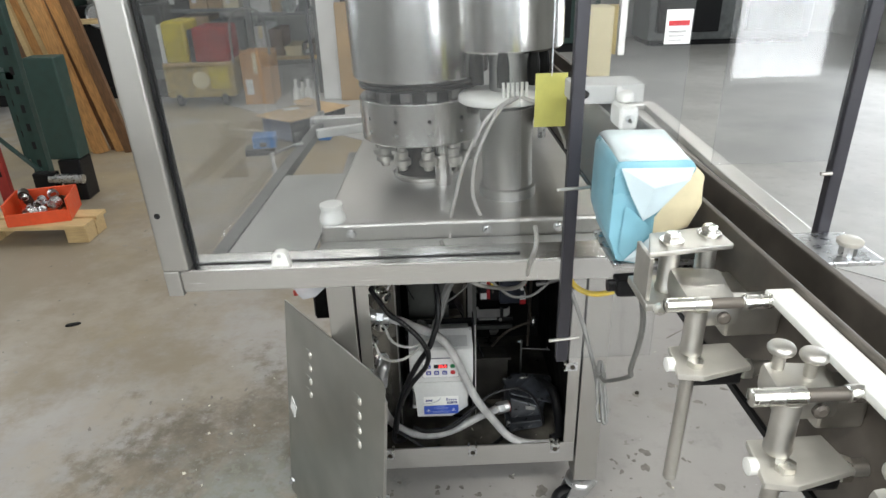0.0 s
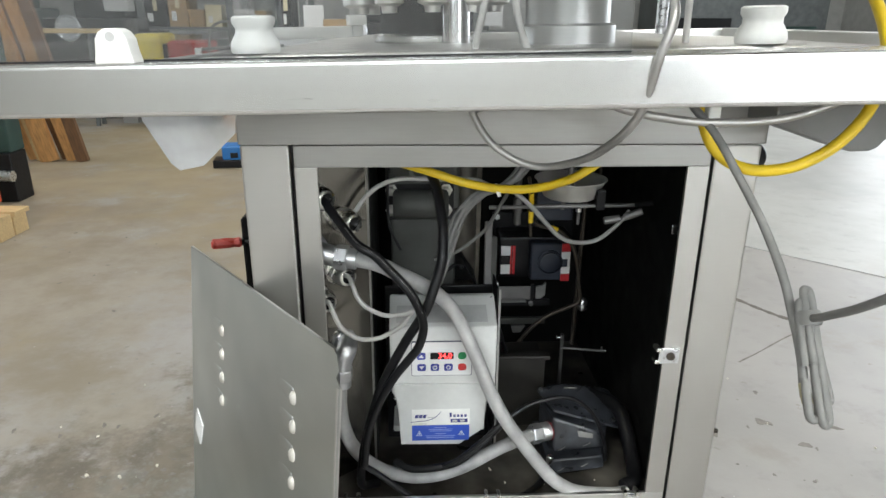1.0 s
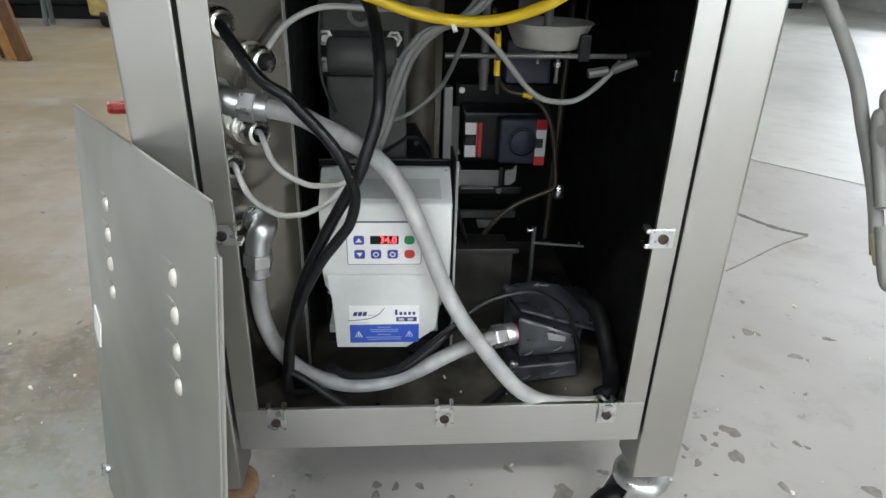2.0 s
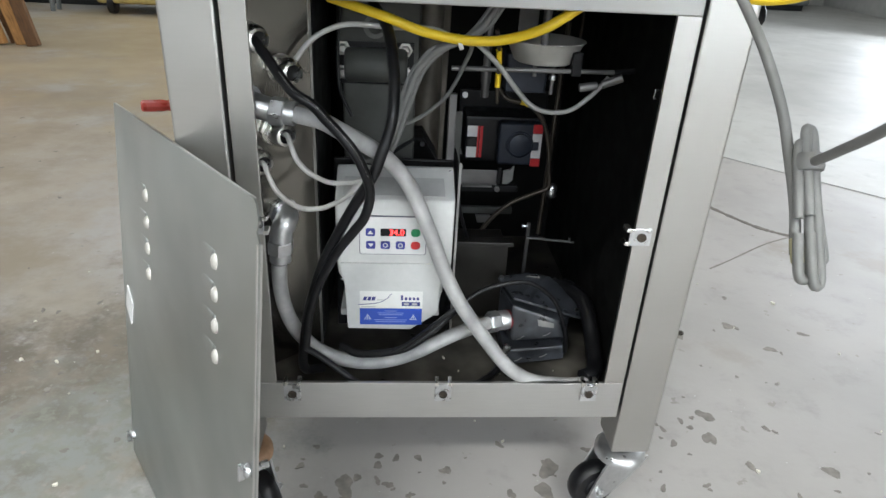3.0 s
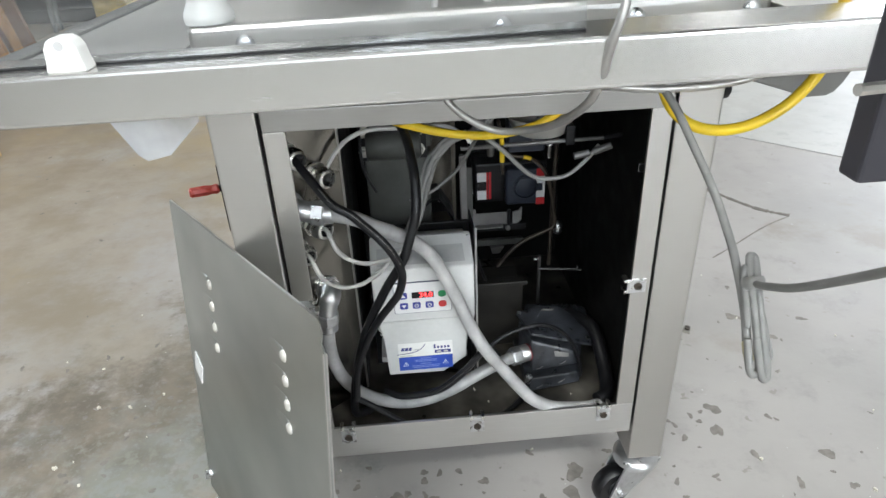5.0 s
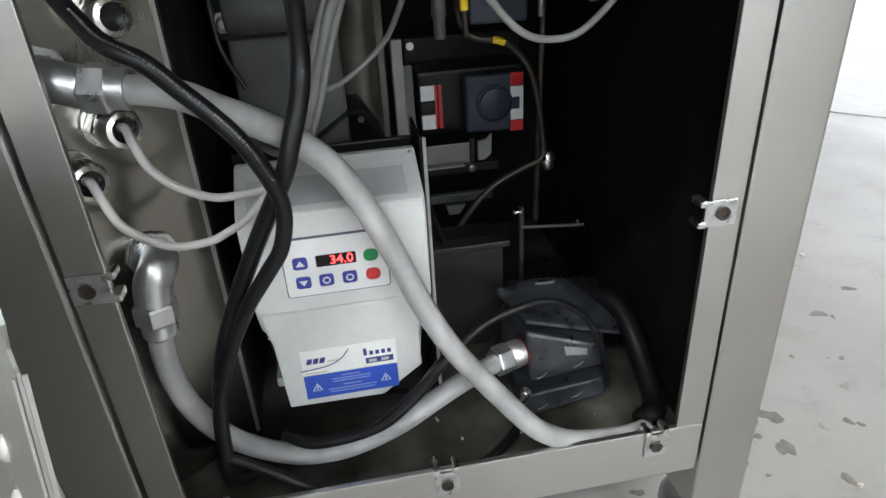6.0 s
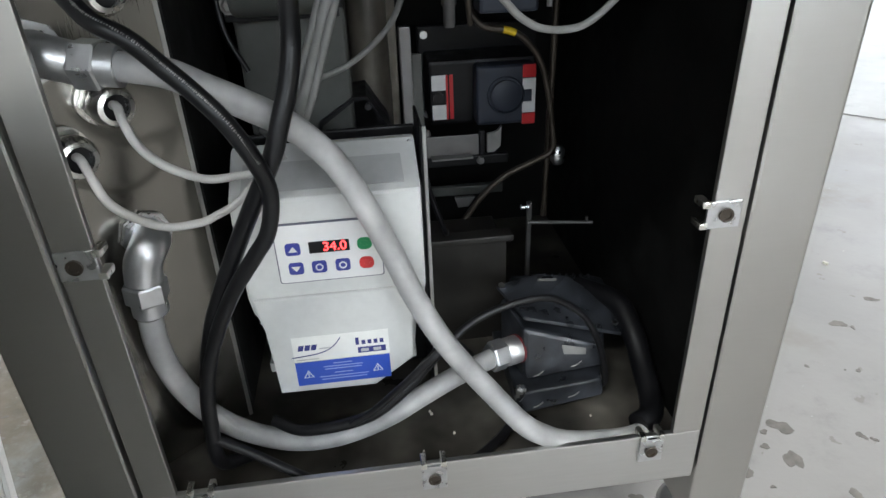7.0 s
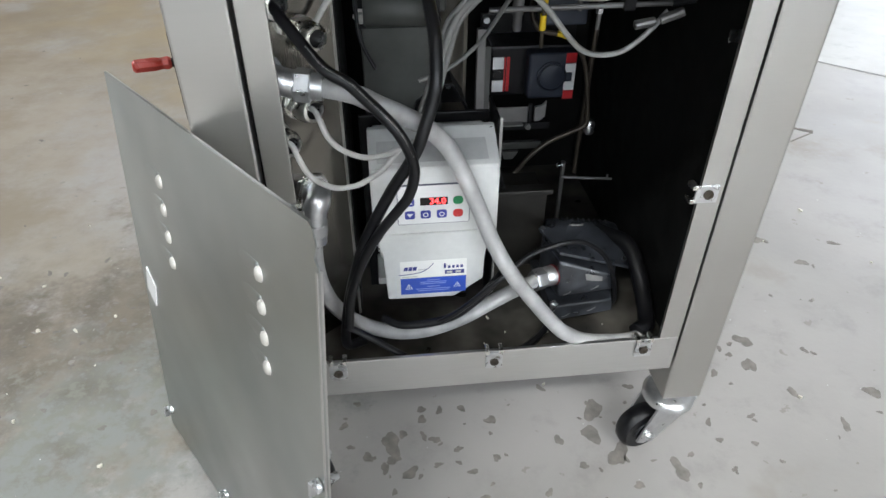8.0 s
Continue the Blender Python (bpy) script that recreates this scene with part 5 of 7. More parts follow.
part("upper_drum", lathe([(0.125, 1.235), (0.13, 1.24), (0.13, 1.65)], 48, pose(0.085, 0.26, 0)), POLISHED, head, "", 0.5)
part("column", lathe([(0.064, 0.928), (0.064, 0.950), (0.056, 0.953), (0.056, 1.098), (0.060, 1.102), (0.060, 1.130)], 40, pose(*HC, 0)), STEEL_DULL, head, "grey column", True)
part("star_wheel", lathe([(0.030, 1.132), (0.094, 1.133), (0.098, 1.136), (0.098, 1.146), (0.094, 1.150), (0.03, 1.150)], 40, pose(0.066, 0.165, 0)), WHITE, head, "white plastic star wheel", True)
for i in range(6):
    part("finger", rod((0.066 + 0.010 * i, 0.100, 1.149), (0.066 + 0.010 * i, 0.100, 1.182), 0.0033, 8), WHITE, head)
part("hub", lathe([(0.045, 1.13), (0.045, 1.24)], 30, pose(0.085, 0.20, 0)), STEEL_DULL, head, "", True)
for i in range(7):
    a = 0.9 * i
    part("chuck", lathe([(0.014, 1.165), (0.014, 1.215), (0.010, 1.236)], 12, pose(0.085 + 0.08 * math.cos(a), 0.22 + 0.08 * math.sin(a), 0)), DARK_IN, head)
tag = thing("yellow_tag", "yellow tag hanging behind the clear guard", "tag")
part("card", box(0.116, 0.176, -0.092, -0.090, 1.134, 1.235, 0.0005), TAGY, tag)
part("hook", rod((0.146, -0.091, 1.23), (0.146, -0.091, 1.70), 0.0015, 6), ZINC, tag)
for pts in ([(0.085, 0.085, 1.153), (0.03, 0.02, 1.13), (-0.02, -0.01, 1.05), (-0.045, -0.02, 0.97), (-0.056, -0.025, 0.92), (-0.058, -0.05, 0.88), (-0.05, -0.06, 0.86)],
            [(0.095, 0.085, 1.153), (0.05, 0.02, 1.14), (0.005, -0.005, 1.06), (-0.008, -0.012, 0.985), (0.006, -0.014, 0.93), (0.03, -0.012, 0.905)],
            [(0.105, 0.085, 1.153), (0.15, 0.03, 1.14), (0.185, 0.02, 1.08), (0.20, 0.02, 1.0), (0.205, 0.03, 0.926)]):
    cable("air_hose", pts, 0.0042, CABLE, "thin pale hose from the star wheel", "hose")

# clear guard round the table
guard = thing("machine_guard", "clear acrylic guard in an aluminium post frame on the table edge", "machine guard")
part("corner_post", box(-0.590, -0.541, -0.245, -0.190, 0.9305, 1.75, 0.004), STEEL, guard)
part("post_foot", box(-0.590, -0.5605, -0.245, -0.190, 0.878, 0.930, 0.003), STEEL, guard)
part("post_hole", lathe([(0.0055, 0), (0.0055, 0.001)], 14, pose(-0.574, -0.2445, 1.042, 90)), BLACK, guard, "dark drilled hole")
part("rear_post", box(-0.552, -0.540, 1.031, 1.043, 0.9285, 1.75, 0.003), BAR, guard, "slim dark rear post")
part("rear_bracket", box(-0.552, -0.530, 0.966, 1.043, 0.905, 0.9284, 0.002), STEEL_DULL, guard)
part("seal_strip", box(-0.540, -0.534, -0.222, -0.208, 0.9305, 1.75), BLACK, guard, "black sealing strip")
for dims in ((-0.533, 0.075, -0.217, -0.213, 0.9325, 1.75), (-0.550, -0.546, -0.188, 0.400, 0.912, 1.75), (-0.545, -0.541, 0.404, 1.03, 0.912, 1.75)):
    part("clear_panel", box(*dims), PLEXI, guard, "clear acrylic panel")
part("panel_seal", box(-0.533, 0.075, -0.218, -0.212, 0.9304, 0.9320), BLACK, guard)
leaf = thing("guard_door", "clear acrylic guard door standing open, dark strip along its edge", "guard door")
part("leaf_panel", box(0.085, 0.196, -0.597, -0.593, 0.953, 1.75), PLEXI, leaf, "clear acrylic door leaf")
part("edge_strip", box(0.070, 0.0845, -0.601, -0.589, 0.951, 1.408, 0.0015), BAR, leaf, "dark edge strip")
part("top_arm", box(0.058, 0.114, -0.600, -0.590, 1.4085, 1.414, 0.001), ZINC, leaf, "thin metal top arm")
part("back_strip", box(0.1145, 0.1225, -0.6055, -0.5975, 1.345, 1.75, 0.001), STEEL, leaf, "pale metal strip")
st = part("sticker", box(0.166, 0.194, -0.5985, -0.5975, 1.354, 1.389), LABEL, leaf, "white sticker with red band")
part("red_band", box(0.169, 0.191, -0.5995, -0.5985, 1.373, 1.378), RED_L, st)
for i in range(3):
    part("print_bar", box(0.170, 0.184 + 0.002 * i, -0.5995, -0.5985, 1.3575 + 0.0045 * i, 1.359 + 0.0045 * i), DRIVE_G, st)
for z in (0.987, 1.195):
    part("stud", rod((0.058, -0.604, z), (0.098, -0.5985, z), 0.0022, 8), SATIN, leaf)

# the table stands a little turned and out of level on the cabinet
TILT = Matrix.Translation((0, -0.251, 0.886)) @ Matrix.Rotation(radians(-3.15), 4, "Z") @ Matrix.Rotation(radians(-1.35), 4, "Y") @ Matrix.Translation((0, 0.243, -0.885))
for ob in list(scene.objects):
    if ob.parent is None and ob.name.split(".")[0] in ("machine_table", "white_standoff", "white_stop_bar", "turret", "capping_unit", "machine_guard", "air_hose"):
        ob.matrix_basis = TILT @ ob.matrix_basis

# ---- conveyor ----
conv = thing("conveyor", "worn steel conveyor with guide rail brackets passing over the table", "conveyor")
part("inner_rail", box(0.200, 0.206, -1.30, 0.75, 1.062, 1.203, 0.002), RAIL, conv)
part("outer_rail", box(0.252, 0.260, -1.30, 0.75, 1.062, 1.194, 0.002), RAIL, conv)
part("bed", box(0.206, 0.252, -1.30, 0.75, 1.115, 1.127), RAIL, conv)
part("belt", box(0.210, 0.249, -0.86, 0.75, 1.128, 1.135, 0.002), RUST, conv, "dark belt")
part("wear_strip", box(0.177, 0.1995, -1.30, -0.860, 1.192, 1.199, 0.002), WHITE, conv, "white wear strip")
part("strip_ledge", box(0.1845, 0.1995, -1.30, -0.864, 1.186, 1.1918, 0.001), RAIL, conv)
part("lower_edge", box(0.197, 0.2015, -1.30, 0.75, 1.054, 1.0618, 0.001), BLACK_PL, conv, "black lower edge")
for x in (0.210, 0.248):
    part("support_post", rod((x, 0.55, 0.928 if x < 0.23 else 0.9285), (x, 0.55, 1.115), 0.012, 12), ZINC, conv)


def rail_bracket(y, x0, knobs):
    """Thin rod with two bright sleeves on a post, its foot plate, the long stem under it and the cast arm behind."""
    b = part("rail_bracket", rod((x0 + 0.004, y, 1.193), (0.1845, y, 1.193), 0.0046, 14), RAIL, conv, "polished guide rail rod", True)
    for xa, xb in ((x0, x0 + 0.036), (x0 + 0.062, 0.1835)):
        part("sleeve", lathe([(0.0048, 0), (0.0060, 0.0008), (0.0060, xb - xa - 0.0008), (0.0048, xb - xa)], 18, pose(xa, y, 1.193, 0, 90, 0)), NICKEL, b, "bright steel sleeve", True)
    xp = x0 + 0.028
    part("post", lathe([(0.0088, 1.146), (0.0092, 1.148), (0.0092, 1.151), (0.0084, 1.153), (0.0084, 1.1875)], 18, pose(xp, y + 0.003, 0)), SATIN, b, "", True)
    part("post_nut", lathe([(0.0070, 1.1405), (0.0070, 1.146)], 6, pose(xp, y - 0.009, 0)), NICKEL, b)
    o = [(x0 + 0.010, y - 0.020), (x0 + 0.030, y - 0.024), (x0 + 0.074, y - 0.012), (x0 + 0.070, y + 0.022), (x0 + 0.016, y + 0.020)]
    part("foot_plate", prism(o, 1.1350, 1.1403, 0.0012, pose(0, 0, 0)), PALE_M, b)
    part("foot_block", box(x0 + 0.024, x0 + 0.070, y - 0.008, y + 0.016, 1.118, 1.1348, 0.003), BLACK_PL, b, "black block under the foot plate")
    part("end_button", lathe([(0.0040, 0), (0.0060, 0.001), (0.0060, 0.007), (0.0040, 0.008)], 14, pose(x0 + 0.014, y - 0.002, 1.1375, 0, -90, 0)), WHITE, b, "pale end button", True)
    part("under_stem", rod((x0 + 0.022, y - 0.008, 1.020), (x0 + 0.026, y - 0.004, 1.1349), 0.0058, 12), SATIN, b, "", True)
    part("side_link", rod((x0 + 0.068, y + 0.004, 1.126), (0.1998, y + 0.004, 1.126), 0.0062, 12), SATIN, b, "", True)
    part("link_nut", lathe([(0.0095, 0), (0.0095, 0.007)], 6, pose(x0 + 0.074, y + 0.004, 1.126, 0, 90, 0)), NICKEL, b)
    # cast arm that reaches back from the rod
    yb = y + (0.048 if knobs else 0.078)
    arm = hull([(x0 + 0.026, y + 0.006, 1.186), (x0 + 0.066, y + 0.006, 1.186), (x0 + 0.026, y + 0.006, 1.166), (x0 + 0.066, y + 0.006, 1.166), (x0 + 0.030, yb, 1.188), (x0 + 0.076, yb - 0.006, 1.188), (x0 + 0.030, yb, 1.162), (x0 + 0.076, yb - 0.006, 1.162)], 0.007)
    part("arm", arm, SATIN, b, "", True)
    part("arm_lug", box(x0 + 0.060, 0.1998, y + 0.016, y + 0.044, 1.150, 1.178, 0.003), SATIN, b)
    part("arm_screw", lathe([(0.0055, 0), (0.0055, 0.003), (0.003, 0.0045)], 12, pose(x0 + 0.052, y + 0.0062, 1.176, 90)), RAIL, b)
    for x, dy in (((x0 + 0.038, 0.038), (x0 + 0.055, 0.028)) if knobs else ()):
        part("mushroom_knob", lathe([(0.0042, 1.184), (0.0042, 1.199), (0.0080, 1.200), (0.0092, 1.202), (0.0092, 1.204), (0.0080, 1.206), (0.0050, 1.2072)], 24, pose(x, y + dy, 0)), SATIN, b, "", True)


for y, x0, knobs in ((-0.870, 0.093, False), (-0.987, 0.1065, True), (-1.104, 0.110, True)):
    rail_bracket(y, x0, knobs)
tb = part("end_bracket", prism([(0.0995, -0.806), (0.180, -0.794), (0.178, -0.752), (0.113, -0.764)], 1.203, 1.2085, 0.0015, pose(0, 0, 0)), SATIN, conv, "flat bracket plate with two bolts")
for x, y, z0 in ((0.1265, -0.785, 1.1605), (0.166, -0.772, 1.158)):
    part("washer", lathe([(0.0110, 1.2088), (0.0110, 1.211)], 20, pose(x, y, 0)), NICKEL, tb, "", True)
    part("bolt_head", lathe([(0.0075, 1.211), (0.0075, 1.216), (0.0055, 1.218)], 6, pose(x, y, 0)), NICKEL, tb)
    part("pillar", lathe([(0.0105, z0), (0.0105, z0 + 0.004), (0.0092, z0 + 0.006), (0.0092, 1.203)], 18, pose(x, y, 0)), SATIN, tb, "", True)
part("lower_bar", box(0.100, 0.1998, -0.812, -0.755, 1.152, 1.1600, 0.002), SATIN, tb)
part("side_lug", box(0.101, 0.105, -0.806, -0.768, 1.160, 1.2028, 0.001), SATIN, tb)
part("lug_bolt", lathe([(0.006, 0), (0.006, 0.004), (0.003, 0.005)], 8, pose(0.112, -0.812, 1.1560, 90)), NICKEL, tb)
gb = thing("guide_block", "white plastic guide block on the conveyor rail", "guide block")
part("block", box(0.188, 0.216, -0.395, -0.340, 1.2035, 1.240, 0.010, 3), WHITE, gb)
part("knob", lathe([(0.006, 1.2395), (0.012, 1.242), (0.012, 1.252), (0.008, 1.256)], 16, pose(0.202, -0.367, 0)), WHITE, gb, "", True)
part("screw", lathe([(0.006, 0), (0.006, 0.003)], 10, pose(0.202, -0.396, 1.222, 90)), ZINC, gb)
sb2 = thing("sensor_box", "pale grey sensor box across the conveyor rails", "sensor box")
part("case", box(0.160, 0.280, -0.22, -0.14, 1.2035, 1.236, 0.004), DRIVE, sb2)
part("lens", lathe([(0.007, 0), (0.007, 0.004)], 12, pose(0.178, -0.2205, 1.222, 90)), BLACK_PL, sb2)
part("clip", box(0.230, 0.240, -0.2265, -0.2205, 1.206, 1.234, 0.002), WHITE, sb2)
part("far_bracket", box(0.2602, 0.447, -0.640, -0.555, 1.098, 1.105, 0.002), ZINC, conv)
part("far_stud", rod((0.412, -0.620, 1.105), (0.412, -0.620, 1.118), 0.010, 12), ZINC, conv)
part("stud_cap", lathe([(0.013, 1.1182), (0.015, 1.120), (0.015, 1.124), (0.010, 1.127)], 16, pose(0.412, -0.620, 0)), PALE_M, conv, "", True)
far = thing("rear_guard_door", "clear acrylic guard leaf with dark strip beside the conveyor", "guard door")
part("leaf_panel", box(0.262, 0.412, -0.549, -0.545, 1.20, 1.75), PLEXI, far, "clear acrylic leaf")
part("edge_strip", box(0.413, 0.429, -0.554, -0.540, 1.090, 1.75, 0.002), BAR, far, "dark edge strip")
part("strip_screw", rod((0.398, -0.556, 1.186), (0.412, -0.556, 1.186), 0.0025, 8), SATIN, far)
pack = thing("wrapped_block", "cream foam block wrapped in blue film on the conveyor brackets", "wrapped block")
XZ = pose(0, 0, 0, 90)


def crumple(bm, a):
    """Uneven, hand-wrapped surface."""
    for v in bm.verts:
        p = v.co
        v.co = p + Vector((a * math.sin(p.z * 130 + p.y * 60), a * math.sin(p.x * 150 + p.z * 90), 0.6 * a * math.sin(p.x * 120 + p.y * 80)))
        v.co.x += 0.06 * (v.co.y + 0.70)
    return bm


bm = prism([(0.130, 1.162), (0.182, 1.180), (0.1905, 1.210), (0.1925, 1.236), (0.176, 1.250), (0.120, 1.246)], 0.590, 0.696, 0.008, XZ)
part("foam", crumple(bm, 0.001), CREAM, pack, "cream foam block", True)
bm = prism([(0.0965, 1.175), (0.100, 1.152), (0.106, 1.146), (0.138, 1.1415), (0.140, 1.160), (0.140, 1.200), (0.167, 1.229), (0.178, 1.247), (0.170, 1.256), (0.098, 1.258), (0.0935, 1.250)], 0.592, 0.701, 0.005, XZ)
part("film", crumple(bm, 0.0022), BLUE_F, pack, "creased blue plastic film", True)
bm = hull([(0.100, -0.7035, 1.252), (0.174, -0.703, 1.250), (0.171, -0.7045, 1.238), (0.141, -0.706, 1.206), (0.127, -0.7075, 1.196), (0.113, -0.706, 1.222), (0.135, -0.7085, 1.232)])
part("film_fold", crumple(bm, 0.0006), BLUE_FL, pack, "pale folded film")
bm = hull([(0.108, -0.703, 1.212), (0.128, -0.7065, 1.196), (0.140, -0.7045, 1.184), (0.112, -0.7035, 1.152), (0.105, -0.7025, 1.160), (0.120, -0.7075, 1.186)])
part("film_crease", crumple(bm, 0.0006), BLUE_F, pack, "", True)
bm = hull([(0.112, -0.7035, 1.150), (0.138, -0.7045, 1.178), (0.1385, -0.7035, 1.144), (0.124, -0.7055, 1.156)])
part("film_tuck", crumple(bm, 0.0004), BLUE_FL, pack, "pale folded film")
bm = hull([(0.098, -0.699, 1.2575), (0.170, -0.699, 1.2560), (0.176, -0.594, 1.256), (0.098, -0.594, 1.2575), (0.102, -0.692, 1.2635), (0.164, -0.690, 1.2625), (0.168, -0.606, 1.263), (0.104, -0.602, 1.2635), (0.130, -0.650, 1.2660)])
part("film_top", crumple(bm, 0.001), BLUE_W, pack, "whitish crumpled film on top", "all")
# the block lies on this carrier plate between the brackets
part("pack_plate", box(0.106, 0.1998, -0.690, -0.600, 1.134, 1.1405, 0.002), ZINC, conv)

ctl = thing("control_box", "cream control box with a yellow side behind the conveyor", "control box")
part("case", box(0.355, 0.440, 0.56, 0.64, 1.10, 1.29, 0.006), CREAM, ctl)
part("yellow_side", box(0.4405, 0.470, 0.57, 0.63, 1.16, 1.29, 0.004), YELLOW_T, ctl, "yellow side box")
part("post", rod((0.400, 0.60, 0.910), (0.400, 0.60, 1.10), 0.012, 12), ZINC, ctl)
part("cover_screw", lathe([(0.006, 0), (0.006, 0.003)], 8, pose(0.368, 0.5595, 1.275, 90)), ZINC, ctl)

# drive housing under the table edge and its knob
hous = thing("drive_cover", "dark plastic drive cover under the table", "cover")
part("cover", prism([(0.276, 0.8995), (0.426, 0.8995), (0.426, 0.880), (0.404, 0.838), (0.396, 0.828), (0.387, 0.824), (0.366, 0.8235), (0.276, 0.853)], 0.055, 0.120, 0.003, pose(0, 0, 0, 90)), SHELL, hous)
kn = thing("clamp_screw", "black plastic clamp screw on the machine leg", "clamp screw")
part("grip", lathe([(0.012, 0), (0.016, 0.003), (0.016, 0.022), (0.012, 0.026)], 16, between((0.356, 0.088, 0.776), (0.398, 0.088, 0.780))), BLACK_PL, kn, "", True)
part("stud", rod((0.328, 0.088, 0.775), (0.360, 0.088, 0.776), 0.006, 10), ZINC, kn)

# ---- cables under the table edge ----
cable("armoured_cable", [(-0.070, -0.085, 0.90), (-0.054, -0.096, 0.869), (-0.035, -0.105, 0.837), (-0.010, -0.115, 0.818), (0.016, -0.125, 0.810), (0.042, -0.145, 0.816), (0.066, -0.190, 0.838), (0.082, -0.242, 0.878), (0.090, -0.259, 0.930), (0.100, -0.256, 0.965), (0.100, -0.232, 0.99)],
      0.0043, ARMOUR, "grey armoured cable looped under the table edge", "cable", 8, 10, (0.0028, 0.0005))
cable("armoured_cable", [(0.02, -0.19, 0.905), (0.051, -0.200, 0.892), (0.089, -0.201, 0.879), (0.126, -0.200, 0.872), (0.157, -0.200, 0.8685), (0.187, -0.200, 0.868), (0.216, -0.200, 0.869), (0.249, -0.200, 0.874), (0.292, -0.200, 0.889), (0.33, -0.19, 0.91)],
      0.0042, ARMOUR, "bright armoured cable along the table edge", "cable", 8, 10, (0.0028, 0.0005))
cable("yellow_cable", [(0.178, -0.150, 0.900), (0.180, -0.158, 0.862), (0.190, -0.170, 0.836), (0.209, -0.182, 0.822), (0.234, -0.193, 0.8195), (0.266, -0.199, 0.828), (0.302, -0.197, 0.850), (0.330, -0.190, 0.885), (0.348, -0.17, 0.93), (0.352, -0.12, 0.99), (0.34, -0.05, 1.06)],
      0.0058, YELLOW, "yellow cable looped below the table edge")
GREY_DROP = [(0.135, -0.17, 0.900), (0.152, -0.186, 0.884), (0.172, -0.208, 0.856), (0.184, -0.238, 0.824), (0.194, -0.272, 0.791), (0.202, -0.302, 0.755), (0.209, -0.314, 0.726), (0.2110, -0.336, 0.694), (0.2090, -0.356, 0.664)]
cable("grey_lead", GREY_DROP, 0.0040, CABLE_D, "grey lead hanging from the table edge")
coil = thing("coiled_lead", "grey lead folded into a hanging bundle", "cable")
T0, T1 = Vector((0.2165, -0.316, 0.744)), Vector((0.2150, -0.376, 0.650))
# two thick folds and a slack one that stands off to the side
for dx, dy, s0, s1, w, r in ((-0.0050, 0.002, 0.10, 0.97, 0.0048, 0.0036), (0.0030, 0.0, 0.0, 1.0, 0.0034, 0.0037), (0.0100, 0.003, 0.30, 0.86, 0.0026, 0.0024)):
    a, c = T0.lerp(T1, s0) + Vector((dx * 0.4, dy, 0)), T0.lerp(T1, s1) + Vector((dx, dy, 0))
    w = Vector((w, 0.0012, 0))
    part("strand", sweep([a.lerp(c, 0.55) - w * 0.9, a.lerp(c, 0.06) - w, a, a.lerp(c, 0.06) + w, a.lerp(c, 0.35) + w * 0.9, a.lerp(c, 0.7) + w, a.lerp(c, 0.95) + w, c, a.lerp(c, 0.95) - w, a.lerp(c, 0.66) - w * 1.1], r, 8, 5), CABLE_D, coil, "", True)
part("band", lathe([(0.0095, -0.006), (0.0105, -0.003), (0.0105, 0.003), (0.0095, 0.006)], 14, between(T0.lerp(T1, 0.22), T1)), CABLE_D, coil, "", True)
part("plug", rod((0.2075, -0.353, 0.676), (0.2090, -0.362, 0.660), 0.0044, 10, None, 0.001), PLUG_M, coil, "pale yellow plug end")
cable("grey_lead", [(0.2150, -0.336, 0.7265), (0.208, -0.365, 0.743), (0.200, -0.420, 0.779), (0.200, -0.520, 0.862), (0.168, -0.610, 0.943), (0.166, -0.638, 1.022), (0.146, -0.672, 1.098)], 0.0035, CABLE_D, "grey lead rising from the bundle to the conveyor")
plug = thing("cable_plug", "dark grey cable plug under the conveyor", "plug")
part("body", box(0.112, 0.156, -0.692, -0.668, 1.098, 1.118, 0.004), BLACK_PL, plug)
part("nose", rod((0.104, -0.680, 1.108), (0.114, -0.680, 1.108), 0.007, 12), BLACK_PL, plug)
part("clip", box(0.150, 0.1998, -0.686, -0.674, 1.112, 1.128, 0.002), ZINC, plug)
nub = thing("white_anchor", "small white cable anchor under the table edge", "cable anchor")
part("anchor", box(0.166, 0.178, -0.198, -0.186, 0.862, 0.884, 0.002), WHITE, nub)

# ---- chute, box and screwdriver at the left side ----
flap = thing("plastic_flap", "hazy clear plastic flap under the table edge", "plastic flap")
part("sheet", prism([(-0.388, 0.8795), (-0.288, 0.8795), (-0.292, 0.852), (-0.326, 0.820), (-0.350, 0.815), (-0.358, 0.822)], 0.158, 0.161, 0.0, pose(0, 0, 0, 90)), HAZY, flap)
ws = thing("white_strip", "white plastic strip under the table edge", "strip")
part("strip", box(-0.415, -0.350, -0.196, -0.184, 0.875, 0.8825, 0.002), WHITE, ws)
part("clip", box(-0.384, -0.370, -0.194, -0.186, 0.867, 0.8748, 0.001), SHELL, ws)
sbox = thing("switch_box", "black switch box on the side of the machine base", "switch box")
part("box", box(-0.430, -0.3285, 0.33, 0.46, 0.475, 0.620, 0.003), DARK_IN, sbox)
part("lid_rim", box(-0.434, -0.4305, 0.335, 0.455, 0.48, 0.615, 0.001), BLACK_PL, sbox)
sd = thing("screwdriver", "screwdriver with red translucent handle stuck in the switch box", "screwdriver")
sa, sb = Vector((-0.481, 0.302, 0.578)), Vector((-0.381, 0.345, 0.572))
SDM = between(sa, sb)
part("handle", lathe([(0.006, 0), (0.0095, 0.003), (0.010, 0.030), (0.0085, 0.040), (0.010, 0.048), (0.008, 0.052)], 8, SDM), RED_H, sd, "red fluted handle")
part("ferrule", lathe([(0.0065, 0.052), (0.0065, 0.058)], 12, SDM), BLACK_PL, sd)
